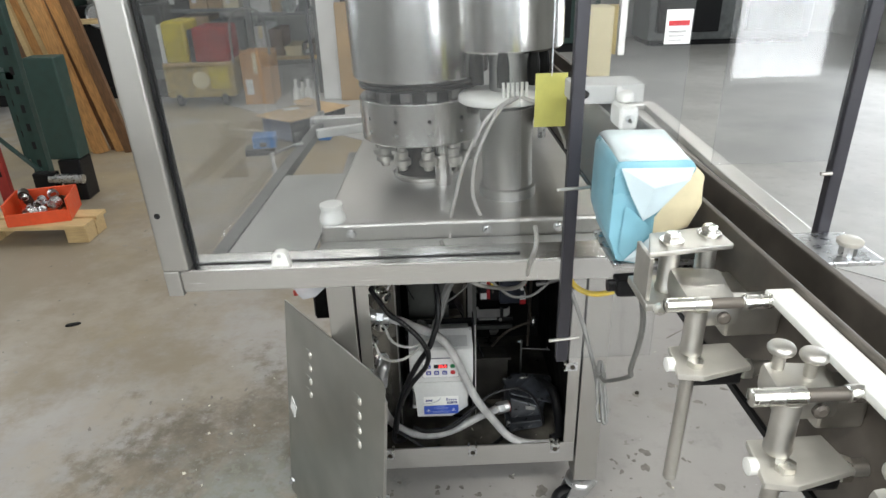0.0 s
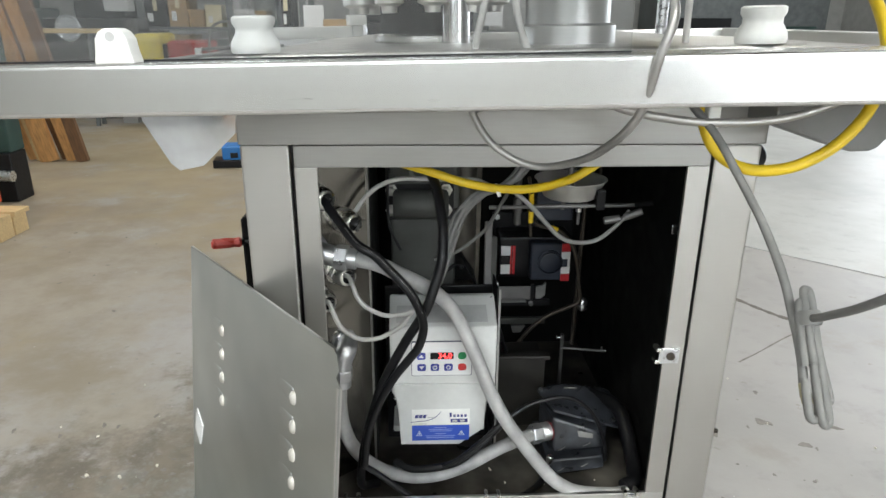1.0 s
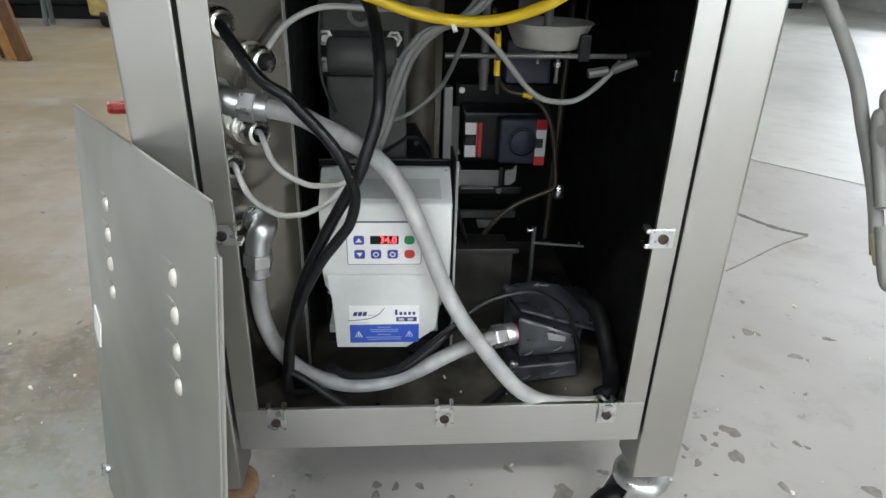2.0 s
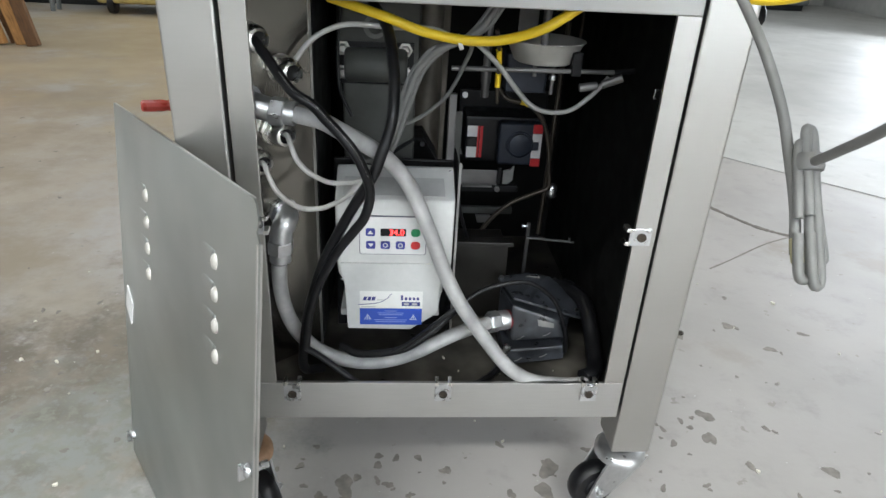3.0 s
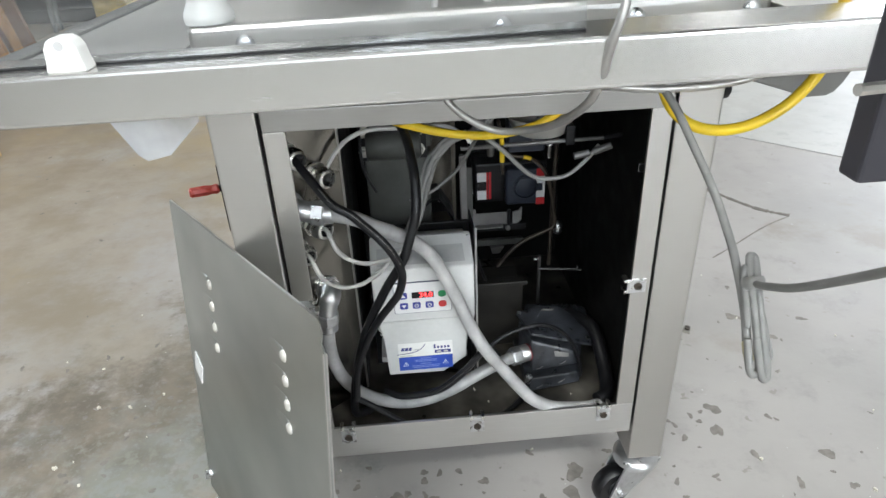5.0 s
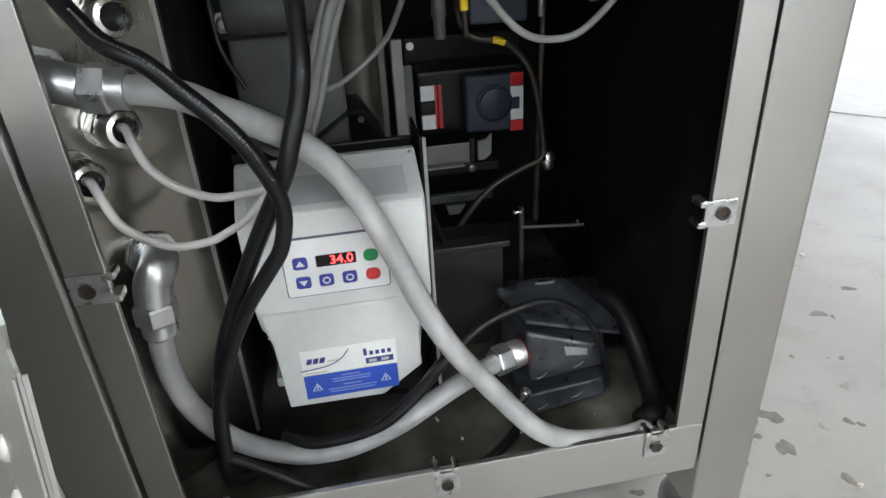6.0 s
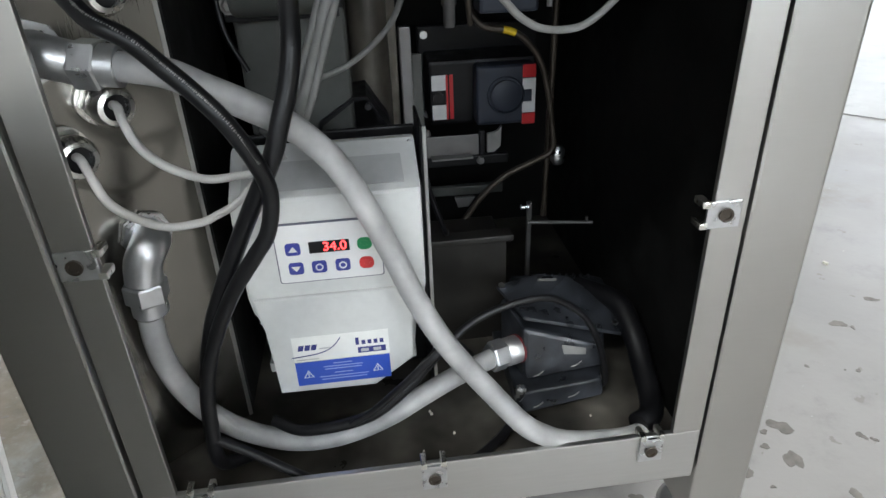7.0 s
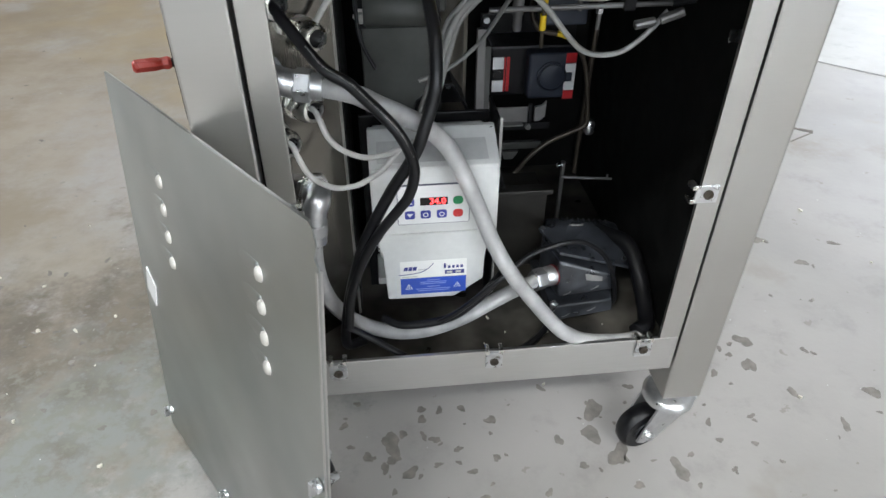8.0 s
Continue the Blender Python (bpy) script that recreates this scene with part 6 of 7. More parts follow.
part("shaft", lathe([(0.003, 0.058), (0.003, (sb - sa).length)], 10, SDM), ZINC, sd, "", True)

# ---- the workshop behind ----
pal = thing("pallet", "pale wooden pallet on the floor", "pallet")
PLM = pose(-2.56, 2.47, 0, 0, 0, -2)
for x in (-0.55, 0.0, 0.53):
    for y in (-0.36, -0.25):
        b = box(x - 0.06, x + 0.06, y - 0.05, y + 0.05, 0.0, 0.09, 0.004)
        b.transform(PLM)
        part("block", b, WOOD_P, pal)
for y in (-0.38, -0.24):
    b = box(-0.6, 0.6, y - 0.055, y + 0.055, 0.09, 0.112, 0.003)
    b.transform(PLM)
    part("board", b, WOOD_P, pal)
bin_ = thing("parts_bin", "orange plastic bin full of metal fittings on the pallet", "parts bin", m=pose(-2.265, 2.185, 0.112, 0, 0, 14))
bb = bmesh.new()
box(-0.15, 0.15, -0.12, 0.12, 0.0, 0.006, 0, 2, bb)
for d in ((-0.16, -0.15, -0.13, 0.13, 0, 0.13), (0.15, 0.16, -0.13, 0.13, 0, 0.13), (-0.15, 0.15, -0.13, -0.12, 0, 0.07), (-0.15, 0.15, 0.12, 0.13, 0, 0.13)):
    box(*d, 0.002, 1, bb)
part("shell", bb, ORANGE, bin_)
for i in range(14):
    r = random.uniform(0.018, 0.034)
    mm = pose(random.uniform(-0.11, 0.11), random.uniform(-0.08, 0.08), random.uniform(0.05, 0.13), random.uniform(0, 180), random.uniform(0, 180), 0)
    part("fitting", lathe([(r * 0.7, -r * 0.8), (r, -r * 0.8), (r, r * 0.8), (r * 0.7, r * 0.8), (r * 0.7, -r * 0.8)], 14, mm, None, False), ZINC if i % 3 else RUST, bin_, "", True)
PLANKS = [(-2.47, 0.08, WOOD_D), (-2.55, 0.10, WOOD), (-2.63, 0.05, WOOD_D), (-2.70, 0.12, WOOD), (-2.785, 0.04, WOOD_P), (-2.84, 0.09, WOOD), (-2.91, 0.04, WOOD_P), (-2.98, 0.10, WOOD_D)]
for i, (x, w, mt) in enumerate(PLANKS):
    ob = link("plank", box(-w / 2, w / 2, -0.02, 0.02, 0.0, 1.7 + 0.08 * (i % 3), 0.004), mt)
    ob.matrix_world = pose(x, 3.84 + 0.045 * (i % 3), 0.0, -5, -13 - 1.5 * (i % 3), 0)
    tagged(ob, "bare timber plank leaning against the rack", "plank", "leaning planks")
rack = thing("storage_rack", "dark green steel rack with red perforated upright", "rack")
for x, y in ((-2.66, 2.95), (-3.7, 2.95), (-3.2, 3.75), (-3.7, 3.75)):
    part("upright", box(x - 0.05, x + 0.05, y - 0.03, y + 0.03, 0, 2.4, 0.003), GREEN_D, rack)
    for k in range(9):
        part("slot", box(x - 0.012, x + 0.012, y - 0.0312, y - 0.0303, 0.18 + 0.12 * k, 0.23 + 0.12 * k), BLACK, rack)
part("red_upright", box(-2.80, -2.735, 2.66, 2.70, 0.0, 2.2, 0.002), RED_P, rack, "red perforated upright")
for k in range(12):
    part("slot", box(-2.778, -2.757, 2.6592, 2.6597, 0.20 + 0.08 * k, 0.235 + 0.08 * k), BLACK, rack)
for z in (0.75, 1.6):
    part("shelf", box(-3.7, -2.66, 2.92, 3.10, z, z + 0.05, 0.002), GREEN_D, rack)
part("brace", rod((-2.66, 2.91, 0.15), (-3.6, 2.91, 1.2), 0.015, 8), GREEN_D, rack)
crate = thing("machine_part", "dark green cast machine part on the floor by the rack", "machine part")
part("body", box(-2.49, -2.30, 2.76, 2.90, 0.27, 0.90, 0.012, 3), GREEN_D, crate)
part("foot", box(-2.44, -2.30, 2.74, 2.90, 0.0, 0.2698, 0.01), BLACK_PL, crate)
part("spindle", rod((-2.50, 2.72, 0.16), (-2.29, 2.72, 0.15), 0.03, 16), ZINC, crate, "pale metal spindle", True)
part("bracket", box(-2.60, -2.46, 2.70, 2.77, 0.0, 0.20, 0.01), BLACK_PL, crate)


def machine_block(name, label, cat, x0, x1, y0, y1, h, body, bits):
    t = thing(name, label, cat)
    part("body", box(x0, x1, y0, y1, 0.08, h, 0.03, 3), body, t)
    part("plinth", box(x0 + 0.05, x1 - 0.05, y0 + 0.05, y1 - 0.05, 0, 0.08), BLACK_PL, t)
    for dims, mt, nm in bits:
        part(nm, box(*dims, 0.01), mt, t)


# a run of low racking with bins and cartons on it
def racking(x0, x1, y0, y1, levels, h):
    t = thing("shelf_rack", "grey steel shelf rack crowded with bins and cartons", "rack")
    for x in (x0, x1):
        for y in (y0, y1):
            part("upright", box(x - 0.03, x + 0.03, y - 0.03, y + 0.03, 0, h, 0.003), GREY_P, t)
    for z in levels:
        part("shelf", box(x0 - 0.02, x1 + 0.02, y0 - 0.02, y1 + 0.02, z - 0.035, z, 0.003), WOOD_P if z < 0.6 else GREY_P, t)
    return t


racking(-2.86, -1.98, 6.25, 6.85, (0.43, 0.88, 1.30), 2.1)
racking(-1.90, -1.20, 5.95, 6.55, (0.40, 0.85, 1.30), 2.1)


def storage_bin(x0, x1, y0, y1, z0, z1, material, label):
    """An open bin with a lip and a ribbed front."""
    t = thing("storage_bin", label, "bin", "stored bins")
    b = box(x0, x1, y0, y1, z0, z0 + 0.01, 0.0)
    for d in ((x0, x0 + 0.012, y0, y1, z0 + 0.0105, z1), (x1 - 0.012, x1, y0, y1, z0 + 0.0105, z1), (x0 + 0.0125, x1 - 0.0125, y0, y0 + 0.012, z0 + 0.0105, z1), (x0 + 0.0125, x1 - 0.0125, y1 - 0.012, y1, z0 + 0.0105, z1)):
        box(*d, 0.003, 1, b)
    part("shell", b, material, t)
    part("lip", box(x0 - 0.01, x1 + 0.01, y0 - 0.012, y0 - 0.0005, z1 - 0.035, z1, 0.004), material, t)
    for k in (0.33, 0.66):
        x = x0 + (x1 - x0) * k
        part("rib", box(x - 0.01, x + 0.01, y0 - 0.008, y0 - 0.0005, z0 + 0.02, z1 - 0.04, 0.003), material, t)


def carton(x0, x1, y0, y1, z0, z1, material, label):
    t = thing("carton", label, "carton", "stored cartons")
    part("box", box(x0, x1, y0, y1, z0, z1, 0.004), material, t)
    xm = (x0 + x1) / 2
    part("tape", box(xm - 0.02, xm + 0.02, y0 - 0.002, y0 - 0.0002, z1 - (z1 - z0) * 0.4, z1 + 0.001), CREAM, t, "strip of tape")
    part("label", box(x0 + 0.03, x0 + 0.03 + (x1 - x0) * 0.25, y0 - 0.002, y0 - 0.0002, z0 + (z1 - z0) * 0.2, z0 + (z1 - z0) * 0.5), LABEL, t, "pale paper label")


ym = thing("yellow_machine", "scuffed yellow and red workshop machine on small wheels", "machine")
part("chassis", box(-2.70, -2.00, 5.42, 5.95, 0.09, 0.43, 0.04, 3), YELLOW_T, ym, "dull tan-yellow chassis")
part("yellow_hood", box(-2.66, -2.43, 5.46, 5.90, 0.4305, 0.83, 0.04, 3), YELLOW_P, ym, "yellow hood")
part("red_hood", box(-2.37, -2.03, 5.46, 5.90, 0.4305, 0.77, 0.04, 3), RED_P, ym, "red hood")
part("hood_gap", box(-2.43, -2.37, 5.52, 5.88, 0.4305, 0.74, 0.004), BLACK_PL, ym)
part("white_side", box(-2.712, -2.668, 5.50, 5.90, 0.12, 0.80, 0.008), LABEL, ym, "white side plate")
part("hub", lathe([(0.085, 0), (0.085, 0.02), (0.06, 0.035), (0.03, 0.035)], 24, pose(-2.33, 5.42, 0.27, 90)), CREAM, ym, "cream round hub", True)
part("front_panel", box(-2.24, -2.05, 5.408, 5.4195, 0.18, 0.40, 0.004), YELLOW_P, ym)
part("ledge", box(-2.68, -2.0, 5.39, 5.4195, 0.415, 0.445, 0.004), WOOD_P, ym, "pale timber ledge")
for x in (-2.58, -2.12):
    part("wheel", lathe([(0.05, -0.03), (0.075, -0.026), (0.08, 0), (0.075, 0.026), (0.05, 0.03)], 20, pose(x, 5.48, 0.08, 0, 90, 0)), BLACK, ym, "black wheel", True)
part("handle_hoop", sweep([(-1.98, 5.40, 0.42), (-1.96, 5.40, 0.80), (-1.88, 5.40, 0.92), (-1.74, 5.40, 0.93), (-1.64, 5.40, 0.84), (-1.61, 5.40, 0.5)], 0.012, 8, 6), CABLE_D, ym, "grey tubular hoop", True)
carton(-1.93, -1.64, 5.45, 5.85, 0.0, 0.51, WOOD, "orange-brown carton standing by the machine")
carton(-2.74, -2.42, 6.28, 6.7, 0.435, 0.80, CARD, "brown carton on the rack")
storage_bin(-2.40, -2.05, 6.28, 6.7, 0.435, 0.75, GREY_P, "grey storage bin on the rack")
TONES = [(GREY_P, "grey"), (CARD, "brown"), (BLACK_PL, "black"), (CREAM, "cream"), (GREEN_D, "dark green"), (RAIL, "dark brown"), (DRIVE, "pale grey"), (WOOD_D, "dark brown")]
for x0, x1, y, z in ((-2.84, -2.0, 6.27, 0.88), (-2.84, -2.0, 6.27, 1.30), (-1.88, -1.22, 5.97, 0.40), (-1.88, -1.22, 5.97, 0.85), (-1.88, -1.22, 5.97, 1.30)):
    x = x0
    while x < x1 - 0.1:
        w = min(random.uniform(0.10, 0.26), x1 - x)
        mt, tone = random.choice(TONES)
        h = random.uniform(0.12, 0.34)
        if random.random() < 0.5:
            carton(x, x + w - 0.015, y, y + random.uniform(0.3, 0.5), z, z + h, mt, f"{tone} carton standing on a rack shelf")
        else:
            storage_bin(x, x + w - 0.02, y, y + random.uniform(0.3, 0.5), z, z + h * 0.8, mt, f"{tone} storage bin on a rack shelf")
        x += w
for i in range(4):
    t = thing("white_bottle", "small white bottle on the floor by the board", "bottle", "white bottles")
    part("body", lathe([(0.035, 0), (0.038, 0.006), (0.038, 0.16), (0.016, 0.20), (0.016, 0.24)], 16, pose(-1.37 + 0.06 * i, 5.3 + 0.04 * (i % 2), 0)), WHITE, t, "", True)
    part("cap", lathe([(0.019, 0.24), (0.019, 0.27), (0.015, 0.275)], 14, pose(-1.37 + 0.06 * i, 5.3 + 0.04 * (i % 2), 0)), BLACK_PL if i % 2 else WHITE, t)


def machine_tool(x0, x1, y0, y1, h, body, label):
    """A floor-standing machine tool: plinth, body, dark bay, column, hand wheel and control box."""
    t = thing("machine_tool", label, "machine")
    w = x1 - x0
    part("plinth", box(x0 + 0.03, x1 - 0.03, y0 + 0.03, y1, 0, 0.12, 0.01), BLACK_PL, t)
    part("body", box(x0, x1, y0, y1, 0.12, h * 0.62, 0.03, 3), body, t)
    part("column", box(x0 + w * 0.25, x1 - w * 0.2, y0 + 0.2, y1, h * 0.62, h, 0.03, 3), body, t)
    part("dark_bay", box(x0 + w * 0.12, x1 - w * 0.45, y0 - 0.004, y0 + 0.05, 0.2, h * 0.5, 0.01), BLACK_PL, t)
    part("door", box(x1 - w * 0.38, x1 - w * 0.08, y0 - 0.012, y0 - 0.0005, 0.2, h * 0.55, 0.006), GREY_P, t)
    part("hand_wheel", lathe([(0.11, -0.012), (0.125, 0), (0.11, 0.012), (0.10, 0)], 24, pose(x0 + w * 0.3, y0 - 0.06, h * 0.56, 90)), ZINC, t, "", True)
    part("wheel_shaft", rod((x0 + w * 0.3, y0 - 0.07, h * 0.56), (x0 + w * 0.3, y0 + 0.02, h * 0.56), 0.02), ZINC, t)
    part("control_box", box(x1 - w * 0.3, x1 - w * 0.05, y0 - 0.05, y0 + 0.12, h * 0.66, h * 0.9, 0.01), DRIVE_G, t)


machine_tool(-3.70, -2.80, 5.95, 6.7, 1.55, BLACK_PL, "black machine tool by the rack")
machine_tool(-4.7, -3.78, 5.7, 6.5, 1.7, GREEN_D, "dark green machine tool against the wall")
machine_tool(-1.05, -0.1, 6.9, 7.6, 1.5, BLACK_PL, "black machine tool behind the boards")
machine_tool(0.1, 1.0, 7.6, 8.4, 1.35, GREY_P, "grey machine tool near the far wall")
machine_tool(1.5, 2.4, 8.2, 9.0, 1.5, GREEN_D, "dark green machine tool near the far wall")
brd = thing("pale_board", "brown board standing on the floor behind the machine", "board")
part("board", box(-0.95, -0.70, 5.5, 5.53, 0.0, 0.96, 0.005), CARD, brd)
part("brace", box(-0.90, -0.86, 5.5305, 5.80, 0.0, 0.04, 0.003), WOOD, brd)
wbd = thing("white_sheet", "white plastic sheet standing behind the machine", "sheet")
part("sheet", box(-1.14, -0.955, 5.60, 5.615, 0.0, 1.08, 0.003), LABEL, wbd)
part("foot", box(-1.12, -0.97, 5.616, 5.74, 0.0, 0.05, 0.003), WOOD, wbd)
machine_block("far_machine", "dark machine by the far wall", "machine", 3.2, 5.6, 8.5, 9.3, 1.3, GREY_P,
              [((3.3, 4.2, 8.4, 8.5, 0.2, 1.0), BLACK_PL, "dark_panel"), ((4.6, 5.4, 8.4, 8.5, 0.2, 0.9), GREEN_D, "green_panel")])
stack = thing("flat_carton", "brown cardboard carton lying flat on the floor", "carton")
part("carton", prism([(-1.46, 4.07), (-0.93, 4.11), (-0.97, 4.94), (-1.42, 5.20)], 0.0, 0.035, 0.004), CARD, stack)
part("flap", prism([(-1.40, 4.25), (-1.0, 4.28), (-1.02, 4.80), (-1.36, 4.95)], 0.0354, 0.042), CARD, stack)
tc2 = thing("tool_case", "small tool case with black base and bright blue lid", "tool case", m=pose(-1.36, 3.68, 0, 0, 0, 8))
part("base", box(-0.14, 0.10, -0.08, 0.08, 0.0, 0.055, 0.008), BLACK_PL, tc2)
part("lid", box(-0.075, 0.10, -0.082, 0.08, 0.0555, 0.150, 0.012), BLUE_P, tc2, "bright blue lid")
part("latch", box(-0.02, 0.03, -0.090, -0.0825, 0.070, 0.105, 0.003), BLACK_PL, tc2)
bluec = thing("blue_tub", "blue plastic tub on the floor by the carton", "tub")
part("tub", box(-0.98, -0.88, 3.98, 4.08, 0.0, 0.17, 0.01), BLUE_P, bluec)
for lx, ly in LAMPS:
    lf = thing("tube_light", "lit ceiling tube light", "ceiling light", "ceiling lights")
    part("housing", box(lx - 0.8, lx + 0.8, ly - 0.16, ly + 0.16, 3.55, 3.62, 0.01), CEIL, lf)
    for dy in (-0.07, 0.07):
        part("tube", rod((lx - 0.75, ly + dy, 3.52), (lx + 0.75, ly + dy, 3.52), 0.016, 10), TUBE, lf)
    for sx in (-0.7, 0.7):
        part("hanger", rod((lx + sx, ly, 3.615), (lx + sx, ly, 3.705), 0.008, 8), ZINC, lf)

# ---- wear on the floor: bare chips in the paint, a crack, crumbs ----
floor_ob = bpy.data.objects["floor"]
CHIP = mat("bare_grey_chip", (0.195, 0.178, 0.158), 0.75, 0.0, 0.25, 60, 0.2)
CRACK_M = mat("dark_crack_filling", (0.13, 0.115, 0.10), 0.8, 0.0, 0.25, 60, 0.2)
CRUMB = mat("pale_crumb", (0.66, 0.63, 0.54), 0.7, 0.0, 0.1, 60, 0.1)


LAID = []


def chip(x, y, r, material=CHIP, h=0.0005, name="worn_chip"):
    n = 18
    # where two spots touch, the later one lies a little higher
    h += 0.0005 * sum(1 for px, py, pr in LAID if math.hypot(px - x, py - y) < 1.35 * (pr + r))
    LAID.append((x, y, r))
    sx, turn = random.uniform(0.5, 0.85), random.uniform(0, 180)
    p1, p2, p3 = (random.uniform(0, 6.3) for _ in range(3))
    o = []
    for i in range(n):
        a = 2 * math.pi * i / n
        k = 0.85 * r * (1 + 0.22 * math.sin(2 * a + p1) + 0.16 * math.sin(3 * a + p2) + 0.10 * math.sin(5 * a + p3) + random.uniform(-0.06, 0.06))
        o.append((k * math.cos(a), k * sx * math.sin(a)))
    part(name, prism(o, -0.004, h, 0, pose(x, y, 0, 0, 0, turn)), material, floor_ob)


CHIPS = [(0.613, 0.516, 15), (0.757, 0.563, 20), (0.775, 0.555, 9), (0.932, 0.530, 16), (0.815, 0.466, 16), (0.835, 0.450, 7), (0.557, 0.235, 20), (0.538, 0.171, 21), (0.462, 0.158, 11), (0.500, 0.220, 9),
         (0.585, 0.098, 14), (0.731, 0.083, 18), (0.637, 0.018, 15), (0.482, 0.054, 9), (0.401, 0.049, 10), (0.314, -0.038, 24), (0.190, 0.046, 22), (0.223, 0.001, 26), (0.734, 0.001, 11), (0.445, 0.210, 8),
         (0.512, 0.201, 8), (0.343, -0.012, 8), (0.207, 0.096, 24), (0.404, 0.011, 8), (-0.152, 0.062, 25), (-0.150, 0.030, 14), (-0.124, 0.002, 18), (-0.164, 0.015, 12)]
CHIPS_B = [(-0.078, 0.063, 12), (-0.192, 0.039, 11), (-0.220, 0.062, 8), (-0.041, 0.039, 9), (-0.022, -0.006, 10), (-0.274, 0.023, 10), (0.665, 0.198, 9), (0.811, 0.700, 12), (0.455, 0.196, 9), (0.526, 0.229, 7)]
for x, y, r in CHIPS + CHIPS_B:
    chip(x, y, r / 1000)
for i in range(44):
    chip(random.uniform(-0.30, 0.36), random.uniform(-0.14, 0.16), random.uniform(0.004, 0.011))
for i in range(46):
    chip(random.uniform(-0.30, 1.1), random.uniform(-0.25, 0.55), random.uniform(0.0025, 0.007))
for i in range(36):
    chip(random.gauss(-0.80, 0.16), random.gauss(0.36, 0.16), random.uniform(0.004, 0.013))
for i in range(40):
    chip(random.uniform(-2.4, -0.5), random.uniform(0.2, 2.4), random.uniform(0.004, 0.012))
for x, y, r in ((-0.797, 0.074, 13), (-0.775, 0.403, 7), (-0.804, 0.177, 5), (-0.875, 0.230, 8), (-0.707, 0.439, 5), (-0.626, 0.068, 5), (0.759, -0.050, 9), (0.766, -0.013, 6), (0.933, 0.673, 8), (0.591, 0.084, 5), (-0.85, 0.41, 7)):
    chip(x, y, r / 1250, CRUMB, 0.004, "crumb")
for i in range(26):
    chip(random.uniform(-1.1, 1.1), random.uniform(-0.2, 0.9), random.uniform(0.0015, 0.004), CRUMB, 0.003, "crumb")
CRACK = [(0.93, 1.56), (1.005, 1.42), (1.065, 1.300), (1.100, 1.232), (1.140, 1.168), (1.180, 1.130), (1.222, 1.100)]
for i, (line, w) in enumerate(((CRACK, 0.010), ([(1.215, 1.095), (1.091, 1.031), (0.931, 0.922), (0.845, 0.866)], 0.0022))):
    cb = bmesh.new()
    pts = spline([(x, y, 0) for x, y in line], 6)
    for a, c in zip(pts, pts[1:]):
        s = Vector((-(c - a).y, (c - a).x, 0)).normalized() * w * random.uniform(0.5, 1.2)
        vs = [cb.verts.new(v + Vector((0, 0, z))) for z in (-0.003, 0.0012) for v in (a - s, c - s, c + s, a + s)]
        bmesh.ops.convex_hull(cb, input=vs)
    part("crack", cb, CRACK_M if i == 0 else CHIP, floor_ob)
cable("black_cable", [(-0.30, 0.02, 0.006), (-0.261, -0.039, 0.006), (-0.224, -0.066, 0.006), (-0.192, -0.110, 0.006), (-0.18, -0.17, 0.006), (-0.21, -0.23, 0.006)], 0.0055, BLACK, "black cable end lying on the floor by the panel")
wsh = thing("dropped_nut", "small dark nut dropped on the floor", "nut")
part("nut", lathe([(0.006, 0), (0.008, 0.001), (0.008, 0.006), (0.004, 0.006), (0.004, 0.001)], 6, pose(0.62, 0.525, 0.001)), RUST, wsh)

lb = thing("long_timber", "long pale timber board across trestles by the far machines", "board")
part("board", box(-4.3, -2.95, 5.45, 5.62, 0.83, 0.87, 0.004), WOOD_P, lb)
for x in (-4.1, -3.1):
    part("trestle_leg", rod((x, 5.48, 0.0), (x + 0.03, 5.54, 0.83), 0.02, 8), GREY_P, lb)
    part("trestle_leg", rod((x, 5.60, 0.0), (x + 0.03, 5.56, 0.83), 0.02, 8), GREY_P, lb)
bc = thing("equipment_case", "dark equipment case with blue-grey end and blue label on the floor", "case", m=pose(-1.12, 4.22, 0, 0, 0, 52))
part("body", box(-0.30, 0.31, -0.185, 0.19, 0.015, 0.196, 0.012, 3), BLACK_PL, bc)
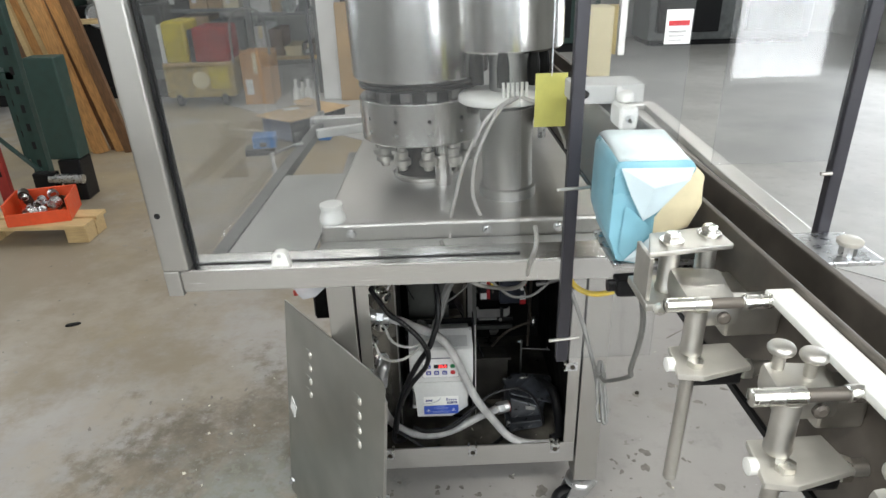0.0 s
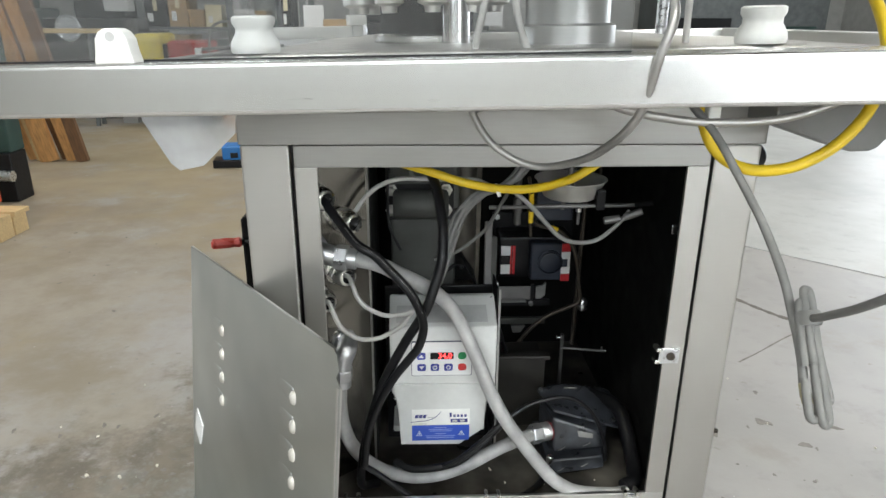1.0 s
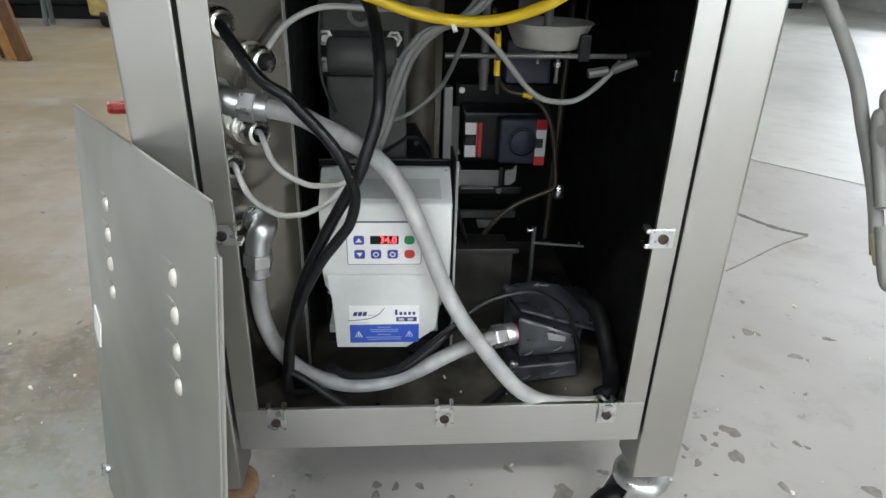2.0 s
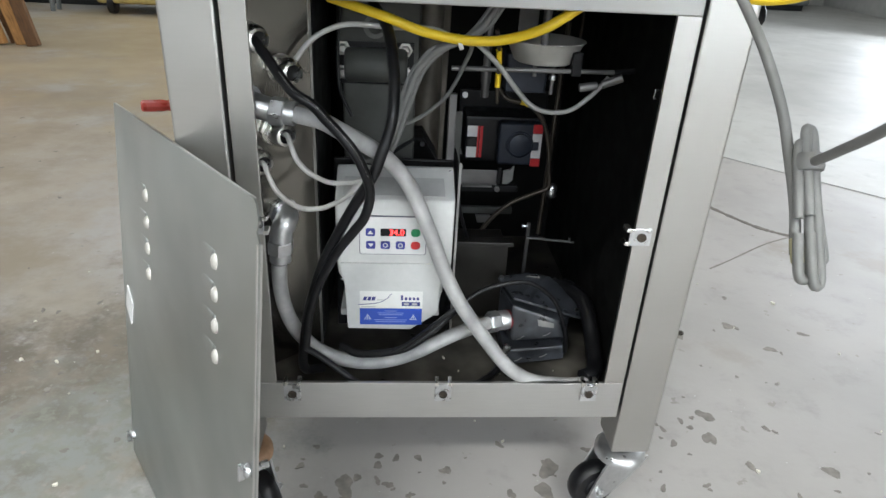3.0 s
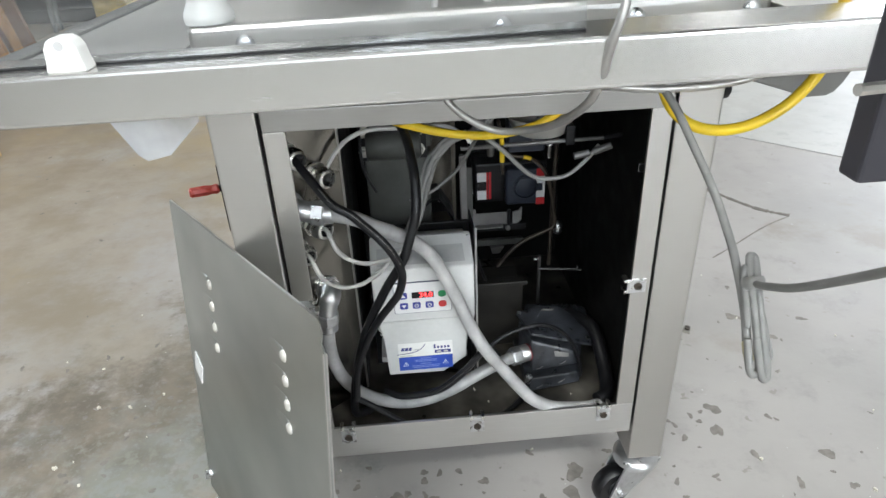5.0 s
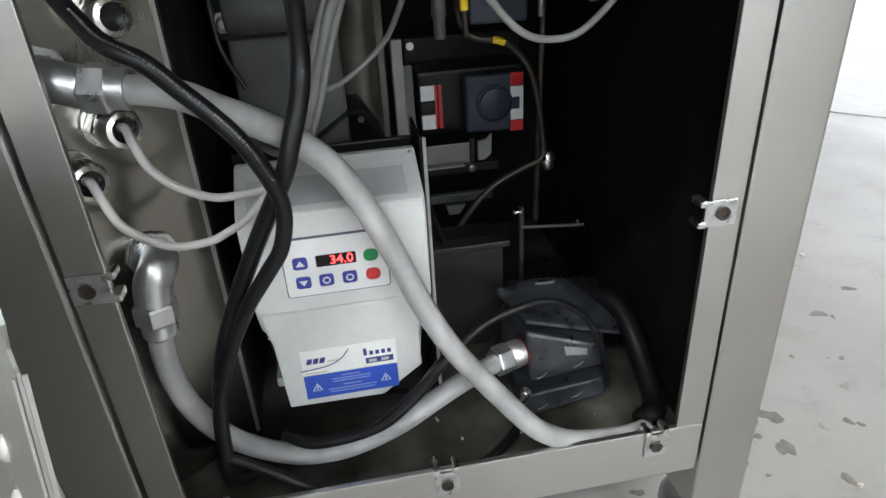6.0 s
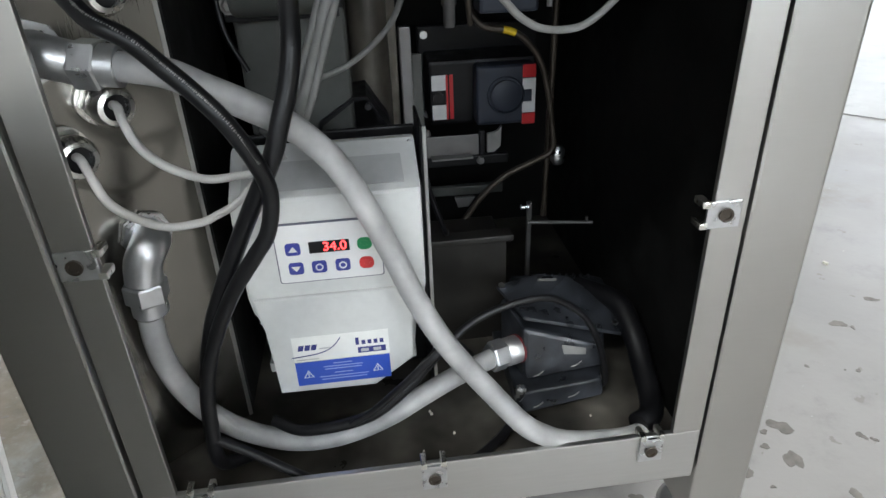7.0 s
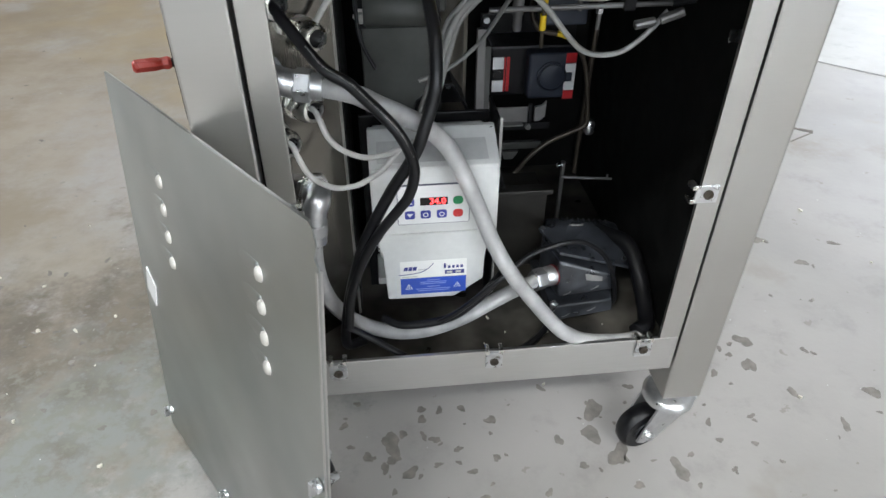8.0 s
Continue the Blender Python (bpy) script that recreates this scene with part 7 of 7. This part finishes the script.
part("blue_end", box(-0.312, -0.3005, -0.165, 0.17, 0.03, 0.185, 0.004), SHELL_B, bc, "blue-grey end panel")
part("blue_label", box(-0.08, 0.01, -0.189, -0.1855, 0.045, 0.165, 0.001), BLUE_P, bc, "bright blue label")
for x in (-0.26, 0.27):
    for y in (-0.15, 0.155):
        part("foot", lathe([(0.02, 0), (0.024, 0.016)], 12, pose(x, y, 0)), BLACK, bc)
cs = thing("cardboard_sheet", "tan cardboard sheet lying on the equipment case", "cardboard", m=pose(-1.12, 4.22, 0.1965, 0, 0, 52))
part("sheet", box(-0.34, 0.34, -0.215, 0.215, 0.0, 0.007, 0.001), CARD_T, cs)
part("flap", prism([(0.06, 0.05), (0.26, 0.05), (0.26, 0.18), (0.06, 0.18)], 0.0, 0.004, 0, pose(0.0, 0.0, 0.0075, 14, 0, 6)), CARD_T, cs, "loose lifted flap")
slip = thing("paper_slip", "white paper slip on the cardboard", "paper", m=pose(-1.24, 4.29, 0.2037, 0, 0, 30))
part("sheet", box(-0.07, 0.07, -0.04, 0.04, 0, 0.002), LABEL, slip)
for i in range(9):
    n = random.uniform(0.0008, 0.0018)
    x, y = random.uniform(-0.21, 0.22), random.uniform(0.015, 0.10)
    part("crumb", prism([(n, 0), (0.3 * n, 0.9 * n), (-0.8 * n, 0.4 * n), (-0.5 * n, -0.8 * n), (0.6 * n, -0.7 * n)], 0.2410, 0.2420 + n, 0, pose(x, y, 0)), CRUMB, base)
scrap = thing("rubber_scrap", "small dark rubber scrap on the floor", "scrap", m=pose(-1.65, 1.15, 0.0005, 0, 0, 12))
part("piece", prism([(-0.030, -0.010), (-0.010, -0.014), (0.018, -0.010), (0.032, 0.002), (0.020, 0.012), (-0.012, 0.010), (-0.028, 0.006)], 0.0, 0.007, 0.002, pose(0, 0, 0)), BLACK_PL, scrap)
# more worn spots in front of the cabinet
for i in range(54):
    chip(random.uniform(-0.30, 0.62), random.uniform(-0.24, 0.13), random.choice((0.003, 0.004, 0.005, 0.007, 0.010)))
